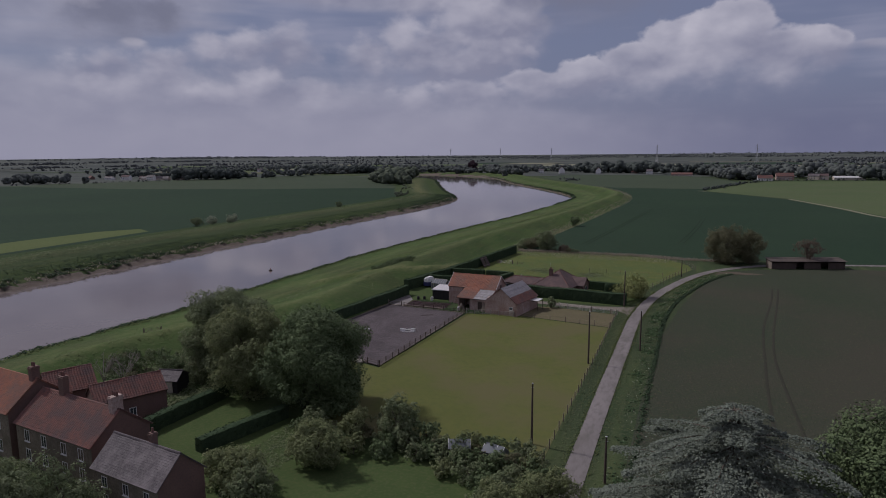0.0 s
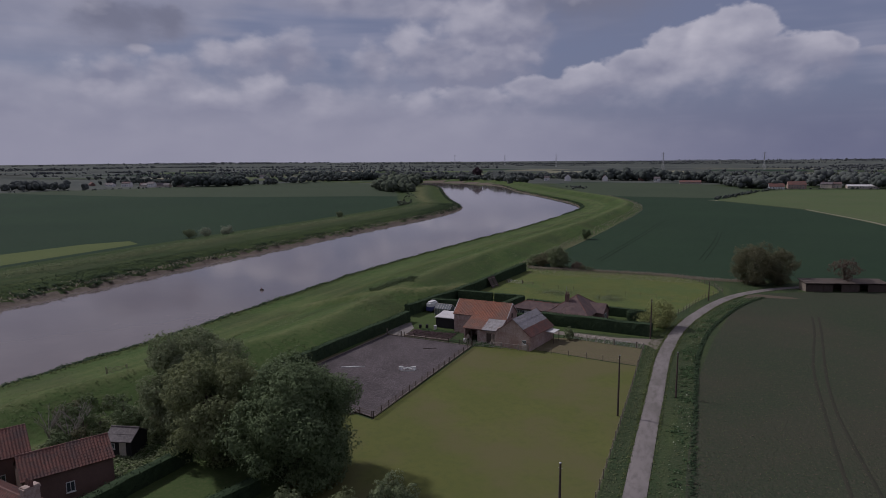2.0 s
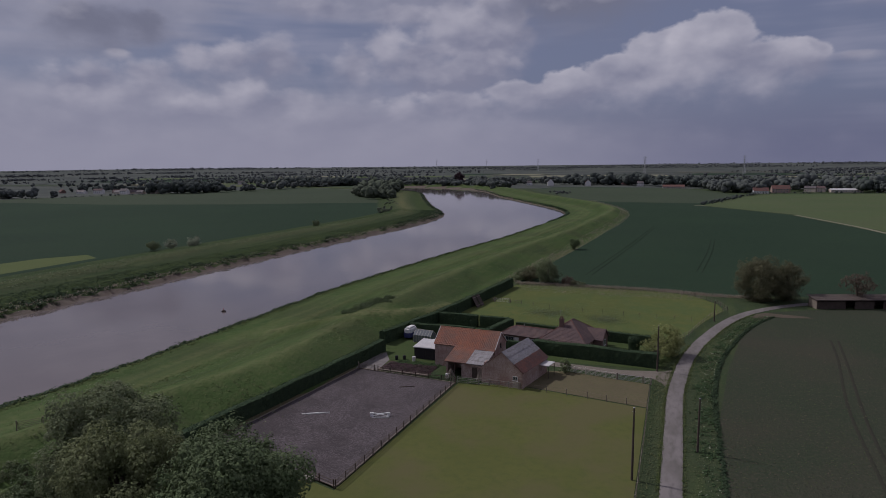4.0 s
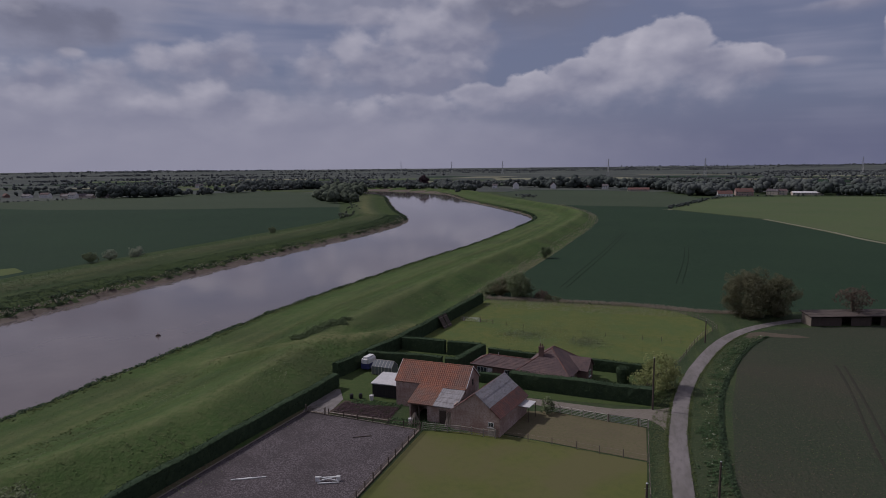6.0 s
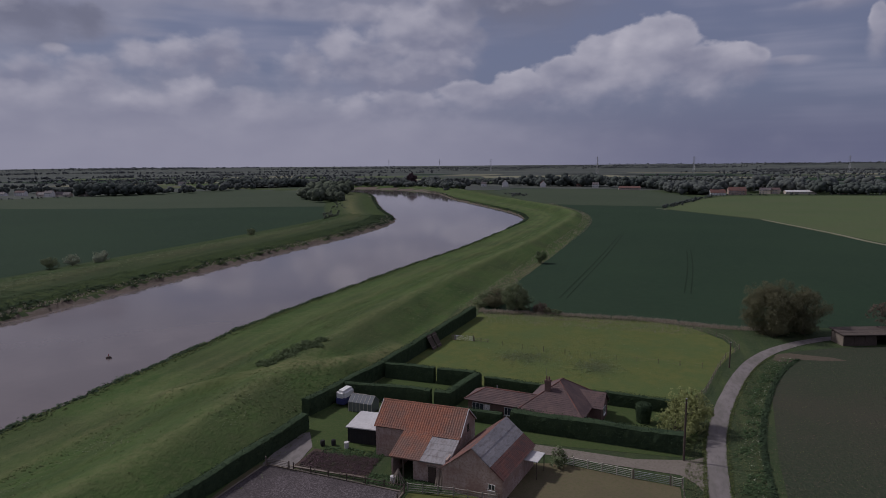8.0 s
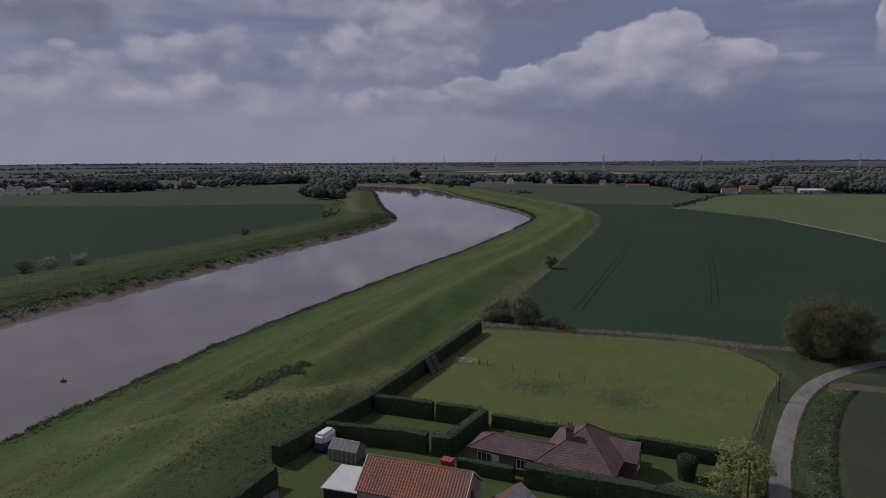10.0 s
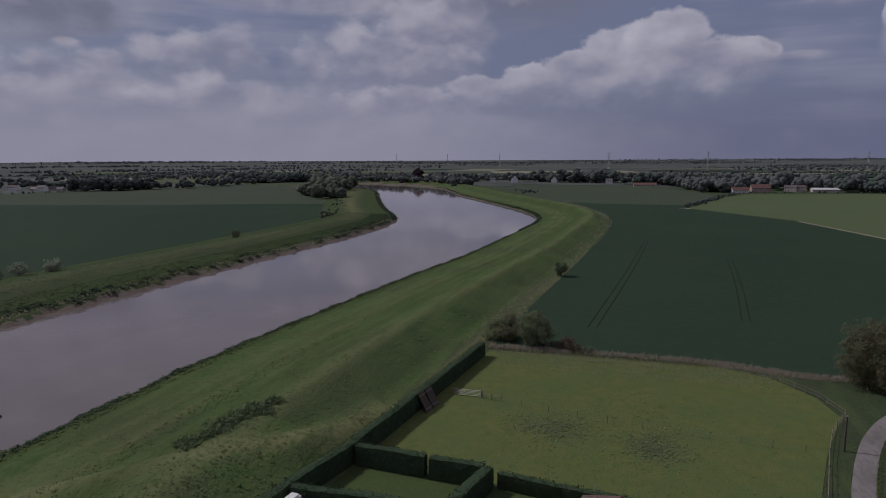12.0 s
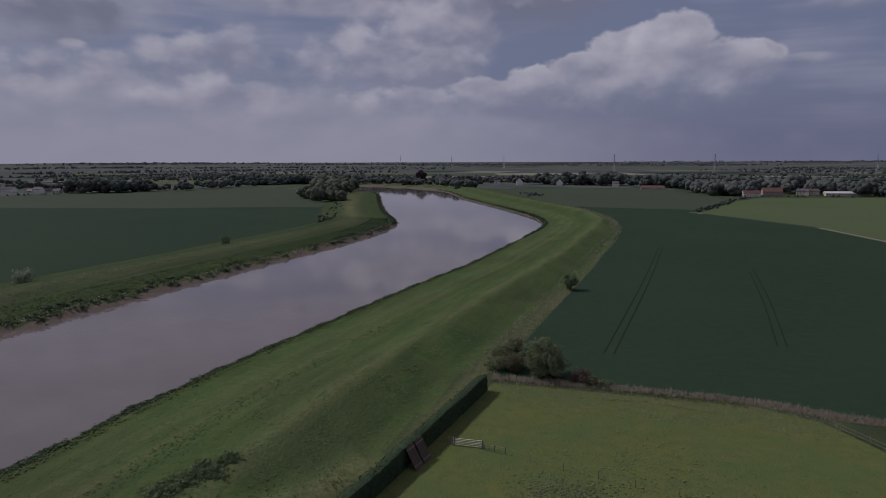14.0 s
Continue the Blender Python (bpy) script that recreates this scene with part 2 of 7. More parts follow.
M_BANK = mat("bank_grass", ((0.056, 0.090, 0.029), (0.074, 0.108, 0.037), (0.096, 0.116, 0.048)), 0.9, 0.06, 0.7, 0.55, 1.6, macro=((0.062, 0.074, 0.034), 0.04, 0.7), spec=0.04)
# far ground: aerial haze is mixed into this greyed base colour
M_DIST = mat("hazed_farmland", ((0.070, 0.076, 0.070), (0.086, 0.092, 0.084), (0.058, 0.064, 0.060)), 0.95, 0.006, 0.02, 0.3, 0.5, macro=((0.12, 0.125, 0.105), 0.0035, 0.6), spec=0.04)
M_ROUGH = mat("rough_grass", ((0.037, 0.056, 0.027), (0.051, 0.069, 0.033), (0.080, 0.088, 0.050)), 0.9, 0.22, 1.6, 0.9, 3.0, macro=((0.052, 0.062, 0.034), 0.04, 0.6), spec=0.04)
M_LAWN = mat("mown_grass", ((0.100, 0.107, 0.035), (0.115, 0.118, 0.040), (0.089, 0.100, 0.035)), 0.9, 0.07, 0.9, 0.35, 6.0, macro=((0.120, 0.108, 0.052), 0.06, 0.85), spec=0.04)
M_GARDEN = mat("garden_lawn", ((0.052, 0.076, 0.028), (0.062, 0.086, 0.031), (0.082, 0.092, 0.040)), 0.9, 0.2, 2.0, 0.4, 6.0, spec=0.04)
M_PADD = mat("paddock_grass", ((0.103, 0.119, 0.039), (0.121, 0.127, 0.044), (0.075, 0.104, 0.036)), 0.9, 0.16, 0.55, 0.6, 2.0, macro=((0.086, 0.114, 0.042), 0.10, 0.8), spec=0.04)
M_WHEAT = mat("wheat_crop", ((0.024, 0.042, 0.025), (0.029, 0.047, 0.028), (0.035, 0.054, 0.032)), 0.88, 0.012, 0.35, 0.5, 2.0, macro=((0.032, 0.053, 0.030), 0.008, 0.6), spec=0.04)
M_SOIL = mat("sprouting_field", ((0.050, 0.057, 0.038), (0.041, 0.054, 0.033), (0.074, 0.068, 0.050)), 0.95, 0.03, 1.8, 1.0, 2.2, macro=((0.070, 0.060, 0.046), 0.018, 0.55), spec=0.04)
M_SOILC = mat("wheel_worn_soil", ((0.040, 0.041, 0.030), (0.046, 0.044, 0.033), (0.052, 0.046, 0.036)), 0.95, 0.3, 2.0, 0.5, 3.0, spec=0.04)
M_TRAM = mat("tramline_soil", ((0.018, 0.031, 0.018), (0.023, 0.036, 0.021), (0.028, 0.040, 0.024)), 0.95, 0.3, 2.0, 0.4, 3.0, spec=0.04)
M_SOILB = mat("bare_soil", ((0.100, 0.082, 0.062), (0.115, 0.092, 0.070), (0.080, 0.070, 0.052)), 0.95, 0.3, 2.0, 0.6, 4.0, spec=0.04)
M_BARLEY = mat("barley_crop", ((0.084, 0.108, 0.050), (0.096, 0.118, 0.054), (0.076, 0.100, 0.047)), 0.9, 0.01, 0.3, 0.3, 2.0, macro=((0.094, 0.106, 0.056), 0.02, 0.6), spec=0.04)
M_BEANS = mat("young_crop", ((0.053, 0.068, 0.043), (0.060, 0.075, 0.047), (0.066, 0.080, 0.051)), 0.9, 0.008, 0.25, 0.3, 2.0, spec=0.04)
M_RAPE = mat("yellow_green_crop", ((0.095, 0.115, 0.045), (0.105, 0.122, 0.048), (0.085, 0.105, 0.042)), 0.9, 0.03, 0.5, 0.3, 2.0, spec=0.04)
M_STUB = mat("pale_stubble", ((0.20, 0.19, 0.13), (0.22, 0.205, 0.14), (0.18, 0.18, 0.12)), 0.9, 0.02, 0.5, 0.3, 2.0, spec=0.04)
M_MUD = mat("river_mud", ((0.125, 0.095, 0.075), (0.095, 0.074, 0.058), (0.16, 0.13, 0.105)), 0.8, 0.25, 1.5, 0.8, 2.0, spec=0.15)
M_ASPH = mat("worn_asphalt", ((0.190, 0.167, 0.161), (0.224, 0.196, 0.189), (0.144, 0.129, 0.122)), 0.9, 0.12, 1.6, 0.4, 20.0, macro=((0.130, 0.118, 0.105), 0.30, 0.6), stretch=(1.0, 0.35, 1.0), spec=0.04)
M_GRAVEL = mat("gravel_drive", ((0.18, 0.152, 0.130), (0.21, 0.178, 0.152), (0.13, 0.118, 0.09)), 0.95, 0.6, 3.0, 0.6, 14.0, spec=0.04)
M_ARENA = mat("arena_shred", ((0.066, 0.054, 0.057), (0.082, 0.066, 0.069), (0.230, 0.200, 0.205)), 0.95, 0.25, 5.5, 0.6, 6.0, macro=((0.054, 0.046, 0.047), 0.12, 0.6), spec=0.04)
M_YARD = mat("trodden_yard", ((0.122, 0.100, 0.064), (0.136, 0.114, 0.068), (0.100, 0.100, 0.050)), 0.95, 0.18, 2.0, 0.6, 6.0, spec=0.04)
M_VEG = mat("vegetable_soil", ((0.075, 0.052, 0.047), (0.092, 0.065, 0.056), (0.055, 0.048, 0.034)), 0.95, 0.8, 5.0, 0.9, 6.0, spec=0.04)
M_PANT = mat("clay_pantiles", ((0.31, 0.125, 0.075), (0.25, 0.108, 0.072), (0.18, 0.10, 0.078)), 0.85, 0.5, 2.2, 0.3, 20.0, macro=((0.17, 0.115, 0.095), 0.16, 0.75))
M_PANT2 = mat("weathered_pantiles", ((0.200, 0.088, 0.070), (0.150, 0.076, 0.064), (0.095, 0.066, 0.060)), 0.88, 0.7, 2.6, 0.3, 20.0, macro=((0.110, 0.074, 0.070), 0.35, 0.85))
M_PANT3 = mat("dull_brown_tiles", ((0.104, 0.070, 0.070), (0.120, 0.080, 0.078), (0.078, 0.058, 0.058)), 0.88, 0.5, 3.0, 0.3, 16.0, macro=((0.150, 0.098, 0.088), 0.6, 0.7))
M_SLATE = mat("grey_slate", ((0.072, 0.058, 0.063), (0.090, 0.072, 0.076), (0.144, 0.124, 0.124)), 0.75, 0.8, 4.0, 0.3, 16.0, macro=((0.185, 0.155, 0.160), 0.4, 0.6))
M_TIN = mat("weathered_sheet", ((0.26, 0.245, 0.25), (0.32, 0.295, 0.30), (0.17, 0.14, 0.135)), 0.7, 0.6, 2.0, 0.3, 8.0, stretch=(1.6, 0.5, 0.5))
M_BRICK = mat("red_brick", ((0.38, 0.285, 0.245), (0.45, 0.35, 0.31), (0.235, 0.145, 0.120)), 0.92, 0.6, 3.5, 0.6, 10.0, macro=((0.28, 0.175, 0.145), 0.45, 0.8))
M_BRICKD = mat("dark_brick", ((0.15, 0.092, 0.078), (0.18, 0.11, 0.09), (0.12, 0.085, 0.075)), 0.92, 0.6, 5.0, 0.5, 14.0)
M_RENDER = mat("cream_render", ((0.52, 0.45, 0.38), (0.46, 0.39, 0.33), (0.38, 0.31, 0.26)), 0.9, 0.6, 3.0, 0.2, 14.0)
M_FRONT = mat("mottled_stone_front", ((0.200, 0.165, 0.125), (0.260, 0.215, 0.165), (0.110, 0.090, 0.070)), 0.92, 0.7, 3.2, 0.6, 9.0, macro=((0.140, 0.120, 0.085), 0.5, 0.8))
M_WHITE = mat("white_paint", ((0.72, 0.70, 0.69), (0.66, 0.64, 0.62), (0.60, 0.57, 0.55)), 0.5, 0.8, 5.0, 0.1, 20.0)
M_BLUE = mat("blue_paint", ((0.05, 0.055, 0.16), (0.06, 0.065, 0.18), (0.05, 0.05, 0.12)), 0.4, 0.8, 5.0, 0.05, 20.0)
M_BLACK = mat("black_boards", ((0.018, 0.018, 0.02), (0.026, 0.024, 0.024), (0.035, 0.03, 0.03)), 0.85, 0.8, 5.0, 0.3, 10.0, stretch=(6, 6, 0.6))
M_DWOOD = mat("dark_timber", ((0.075, 0.055, 0.045), (0.10, 0.075, 0.06), (0.055, 0.042, 0.036)), 0.9, 0.8, 6.0, 0.4, 10.0)
M_WOOD = mat("weathered_timber", ((0.19, 0.155, 0.125), (0.24, 0.195, 0.16), (0.14, 0.115, 0.095)), 0.9, 0.9, 6.0, 0.3, 12.0)
M_PALE = mat("pale_timber", ((0.46, 0.42, 0.36), (0.52, 0.47, 0.40), (0.38, 0.34, 0.29)), 0.85, 0.9, 6.0, 0.2, 12.0)
M_GREYW = mat("greyed_timber", ((0.27, 0.24, 0.21), (0.31, 0.275, 0.24), (0.20, 0.175, 0.15)), 0.9, 0.9, 6.0, 0.3, 12.0)
M_METAL = mat("galvanised_steel", ((0.42, 0.42, 0.43), (0.48, 0.47, 0.47), (0.36, 0.35, 0.35)), 0.5, 1.0, 6.0, 0.05, 20.0, metal=0.6)
M_ROOFW = mat("pale_roof_sheet", ((0.58, 0.55, 0.55), (0.52, 0.49, 0.49), (0.44, 0.42, 0.41)), 0.6, 0.5, 3.0, 0.1, 8.0)
M_RUST = mat("rusty_sheet", ((0.082, 0.062, 0.054), (0.105, 0.080, 0.068), (0.062, 0.052, 0.046)), 0.85, 0.5, 2.5, 0.3, 8.0)
M_REDB = mat("faded_red_paint", ((0.30, 0.05, 0.06), (0.34, 0.07, 0.075), (0.25, 0.05, 0.055)), 0.6, 0.8, 4.0, 0.1, 10.0)
M_BARK = mat("tree_bark", ((0.095, 0.075, 0.058), (0.13, 0.105, 0.08), (0.07, 0.055, 0.045)), 0.95, 0.9, 5.0, 0.7, 8.0, stretch=(3, 3, 0.7))
M_RUBBER = mat("black_rubber", ((0.02, 0.02, 0.021), (0.025, 0.025, 0.026), (0.03, 0.03, 0.03)), 0.8, 1.0, 5.0, 0.1, 20.0)
M_GLASS = glass_mat()
M_PANE = glass_mat("greenhouse_glass", (0.15, 0.155, 0.16), 0.12)


def leaf(name, c0, c1, c2, trans=0.4, rough=0.7, spec=0.12, var=0.24):
    c0, c1, c2 = [(r * 1.05, g * 0.98, b * 1.2) for r, g, b in (c0, c1, c2)]
    return mat(name, (c0, c1, c2), rough, 0.25, 1.4, 0.0, trans=trans, island=var, spec=spec)


L_DARK = leaf("sycamore_leaves", (0.084, 0.122, 0.044), (0.110, 0.152, 0.058), (0.150, 0.190, 0.080), 0.14)
L_MID = leaf("ash_leaves", (0.160, 0.196, 0.074), (0.188, 0.220, 0.086), (0.210, 0.232, 0.100), 0.30)
L_SHRUB = leaf("shrub_leaves", (0.140, 0.182, 0.075), (0.170, 0.208, 0.090), (0.208, 0.230, 0.112), 0.30)
L_YELLOW = leaf("laburnum_leaves", (0.250, 0.285, 0.090), (0.310, 0.330, 0.115), (0.170, 0.215, 0.070), 0.3)
L_OLIVE = leaf("olive_brown_leaves", (0.125, 0.132, 0.060), (0.148, 0.150, 0.070), (0.170, 0.165, 0.085), 0.4)
L_BRONZE = leaf("bronze_leaves", (0.130, 0.098, 0.064), (0.150, 0.115, 0.076), (0.125, 0.118, 0.066), 0.4)
L_CEDAR = leaf("blue_cedar_needles", (0.190, 0.226, 0.148), (0.225, 0.262, 0.172), (0.150, 0.180, 0.118), 0.35, 0.8, 0.1)
L_HEDGE = leaf("clipped_hedge_leaves", (0.036, 0.058, 0.027), (0.045, 0.070, 0.031), (0.060, 0.090, 0.038), 0.12, 0.85, 0.06)
# distant wood leaves, desaturated so the colour itself holds aerial haze
L_FAR = leaf("hazed_wood_leaves", (0.084, 0.098, 0.074), (0.094, 0.108, 0.082), (0.104, 0.116, 0.088), 0.0, 0.95, 0.05, 0.10)
L_BEND = leaf("river_wood_leaves", (0.104, 0.128, 0.074), (0.120, 0.142, 0.084), (0.092, 0.114, 0.066), 0.2, 0.9, 0.05)
# darker distant leaves, greyed for haze in the same way
L_FARD = leaf("hazed_dark_wood_leaves", (0.062, 0.076, 0.056), (0.070, 0.084, 0.062), (0.078, 0.092, 0.068), 0.0, 0.95, 0.05, 0.10)
# leaf colour paled and greyed to carry the haze of far hedgerows
L_HAZE = leaf("hazed_hedgerow_leaves", (0.092, 0.104, 0.086), (0.104, 0.114, 0.096), (0.082, 0.094, 0.078), 0.0, 0.95, 0.05, 0.10)
L_COPPER = leaf("copper_beech_leaves", (0.072, 0.050, 0.050), (0.086, 0.058, 0.056), (0.064, 0.050, 0.046), 0.1, 0.9, 0.05)
L_BLOSSOM = leaf("hawthorn_blossom", (0.330, 0.375, 0.220), (0.235, 0.285, 0.150), (0.420, 0.450, 0.290), 0.15)
L_GRASS = leaf("tall_grass", (0.075, 0.110, 0.028), (0.098, 0.128, 0.038), (0.14, 0.145, 0.06), 0.25, 0.85, 0.1)
L_VERGE = leaf("verge_grass_leaves", (0.105, 0.132, 0.048), (0.128, 0.150, 0.058), (0.150, 0.158, 0.074), 0.25, 0.85, 0.1)
L_NETTLE = leaf("nettle_leaves", (0.060, 0.105, 0.040), (0.075, 0.122, 0.046), (0.090, 0.135, 0.055), 0.3, 0.85, 0.06)
L_REED = leaf("dry_reed", (0.34, 0.31, 0.20), (0.40, 0.36, 0.24), (0.26, 0.26, 0.15), 0.4, 0.85, 0.06)
L_VEG = leaf("dark_red_leaves", (0.100, 0.066, 0.062), (0.082, 0.060, 0.050), (0.062, 0.07, 0.034), 0.25, 0.85, 0.1)


# ------------------------------------------------------------------ builders
def mesh_object(name, verts, faces, material, parent=None, label="", smooth=False):
    me = bpy.data.meshes.new(name)
    me.from_pydata(verts, [], faces)
    me.materials.append(material)
    if smooth:
        me.polygons.foreach_set("use_smooth", [True] * len(me.polygons))
    me.update()
    ob = new(name, me)
    if parent is not None:
        ob.parent = parent
    if label:
        tagged(ob, label)
    return ob


def part(name, bm, material, parent, label=""):
    me = bpy.data.meshes.new(name)
    bm.normal_update()
    bm.to_mesh(me)
    bm.free()
    me.materials.append(material)
    ob = new(name, me)
    ob.parent = parent
    if label:
        tagged(ob, label)
    return ob


def thing(name, x, y, z=0.0, rz=0.0, label="", category="", group="", kind=""):
    e = new(name)
    e.empty_display_size = 0.5
    e.matrix_world = pose(x, y, z, 0, 0, rz)
    return tagged(e, label, category, group, kind)


def add_box(bm, x0, x1, y0, y1, z0, z1, m=None):
    vs = [bm.verts.new(Vector(c) if m is None else m @ Vector(c)) for c in
          ((x0, y0, z0), (x1, y0, z0), (x1, y1, z0), (x0, y1, z0), (x0, y0, z1), (x1, y0, z1), (x1, y1, z1), (x0, y1, z1))]
    for f in ((3, 2, 1, 0), (4, 5, 6, 7), (0, 1, 5, 4), (1, 2, 6, 5), (2, 3, 7, 6), (3, 0, 4, 7)):
        bm.faces.new([vs[i] for i in f])


def box_part(name, x0, x1, y0, y1, z0, z1, material, parent, label="", bevel=0.0):
    bm = bmesh.new()
    add_box(bm, x0, x1, y0, y1, z0, z1)
    if bevel:
        bmesh.ops.bevel(bm, geom=bm.edges[:], offset=bevel, segments=1, affect="EDGES")
    return part(name, bm, material, parent, label)


BARS = {}


def bar(name, parent, p0, p1, w, h, material, label=""):
    """A straight timber or tube between two points of its thing: one small shared, chamfered mesh per material."""
    if material.name not in BARS:
        bm = bmesh.new()
        add_box(bm, -0.5, 0.5, -0.5, 0.5, 0, 1)
        bmesh.ops.bevel(bm, geom=[e for e in bm.edges if abs(e.verts[0].co.z - e.verts[1].co.z) > 0.5], offset=0.14, segments=1, affect="EDGES")
        me = bpy.data.meshes.new("bar")
        bm.to_mesh(me)
        bm.free()
        me.materials.append(material)
        BARS[material.name] = me
    ob = new(name, BARS[material.name])
    a, b = Vector(p0), Vector(p1)
    d = b - a
    q = d.to_track_quat("Z", "Y") if abs(d.normalized().z) < 0.99 else Euler((0, 0, 0)).to_quaternion()
    if d.z < 0 and abs(d.normalized().z) >= 0.99:
        a = b
    ob.parent = parent
    ob.matrix_basis = Matrix.LocRotScale(a, q, (w, h, d.length))
    if label:
        tagged(ob, label)
    return ob


def lerp(a, b, t):
    return a + (b - a) * t


def sheet(name, poly, z, material, label, category, step=0.0):
    """A flat patch of ground cover: one polygon laid on the ground sheet, following it."""
    bm = bmesh.new()
    vs = [bm.verts.new((x, y, 0)) for x, y in poly]
    f = bm.faces.new(vs)
    if f.normal.z < 0:
        f.normal_flip()
    bm.normal_update()
    if bm.faces[:][0].normal.z < 0:
        bmesh.ops.reverse_faces(bm, faces=bm.faces[:])
    bmesh.ops.triangulate(bm, faces=bm.faces[:])
    for v in bm.verts:
        v.co.z = z
    me = bpy.data.meshes.new(name)
    bm.to_mesh(me)
    bm.free()
    me.materials.append(material)
    return tagged(new(name, me), label, category, "", "structure")


def ribbon(name, pts, width, z, material, label, category, drape=False):
    """A strip of road or track along a smooth line."""
    pts = smooth_line(pts, 10)
    vs, fs = [], []
    for i, p in enumerate(pts):
        a, b = pts[max(i - 1, 0)], pts[min(i + 1, len(pts) - 1)]
        d = np.array([b[0] - a[0], b[1] - a[1]])
        d = d / np.hypot(*d)
        n = np.array([-d[1], d[0]])
        wl = width / 2 * (1 + 0.015 * math.sin(i * 0.7))
        for k in (-1, -0.5, 0, 0.5, 1):
            q = np.array(p) + n * wl * k
            vs.append((q[0], q[1], z + 0.05 * (1 - k * k) + (float(ground_height(q[0], q[1])) if drape else 0.0)))
        if i:
            o = 5 * i
            fs += [(o - 5 + k, o + k, o + k + 1, o - 4 + k) for k in range(4)]
    fs = [f[::-1] for f in fs]
    return tagged(mesh_object(name, vs, fs, material), label, category, "", "structure")


def smooth_line(pts, n):
    """Catmull-Rom through the points."""
    P = [np.array(p, float) for p in pts]
    P = [2 * P[0] - P[1]] + P + [2 * P[-1] - P[-2]]
    out = []
    for i in range(1, len(P) - 2):
        for k in range(n):
            t = k / n
            a, b, c, d = P[i - 1], P[i], P[i + 1], P[i + 2]
            out.append(tuple(0.5 * (2 * b + (c - a) * t + (2 * a - 5 * b + 4 * c - d) * t * t + (3 * b - a - 3 * c + d) * t ** 3)))
    out.append(tuple(P[-2]))
    return out


def tube(vs, fs, pts, radii, sides=7):
    """Adds a tapered round limb to a list mesh."""
    o = len(vs)
    for i, p in enumerate(pts):
        a, b = Vector(pts[max(i - 1, 0)]), Vector(pts[min(i + 1, len(pts) - 1)])
        q = (b - a).to_track_quat("Z", "Y")
        for k in range(sides):
            t = 2 * math.pi * k / sides
            vs.append(tuple(Vector(p) + q @ Vector((math.cos(t) * radii[i], math.sin(t) * radii[i], 0))))
    for i in range(len(pts) - 1):
        for k in range(sides):
            k2 = (k + 1) % sides
            fs.append((o + i * sides + k, o + i * sides + k2, o + (i + 1) * sides + k2, o + (i + 1) * sides + k))


def leaf_quads(rng, centres, normals, size, jitter=0.9):
    """Small bent leaf sprays at the given places, turned loosely to the given normals."""
    n = len(centres)
    nr = normals + rng.normal(0, jitter, (n, 3))
    nr /= np.linalg.norm(nr, axis=1)[:, None] + 1e-9
    t = np.cross(nr, rng.normal(0, 1, (n, 3)))
    t /= np.linalg.norm(t, axis=1)[:, None] + 1e-9
    b = np.cross(nr, t)
    s = (size * rng.uniform(0.6, 1.3, n))[:, None]
    c = centres
    p0, p1 = c - t * s * 0.5, c + b * s * 0.33 - nr * s * 0.12
    p2, p3 = c + t * s * 0.5, c - b * s * 0.33 - nr * s * 0.12
    vs = np.stack([p0, p1, p2, p3], 1).reshape(-1, 3)
    fs = np.arange(4 * n).reshape(-1, 4)
    return vs, fs


def crown_points(rng, lobes, per, tuft=0.55, each=11):
    """Leaf places and normals: each lobe of the crown carries rounded tufts, each tuft a handful of sprays."""
    cs, ns = [], []
    for (cx, cy, cz, r, rz) in lobes:
        k = max(3, int(per * r * r / each))
        d = rng.normal(0, 1, (k, 3))
        d /= np.linalg.norm(d, axis=1)[:, None]
        rad = (1 - 0.25 * rng.random(k) ** 1.6) * (1 + 0.12 * rng.normal(0, 1, k))
        t = np.array([cx, cy, cz]) + d * rad[:, None] * np.array([r, r, rz])
        size = np.repeat(tuft * rng.uniform(0.55, 1.25, k), each)
        q = rng.normal(0, 1, (k * each, 3)) + 0.9 * np.repeat(d, each, axis=0) + np.array([0, 0, 0.5])
        q /= np.linalg.norm(q, axis=1)[:, None]
        cs.append(np.repeat(t, each, axis=0) + q * (size * rng.uniform(0.55, 1.0, k * each))[:, None])
        ns.append(q + 0.5 * np.repeat(d, each, axis=0))
    return np.concatenate(cs), np.concatenate(ns)


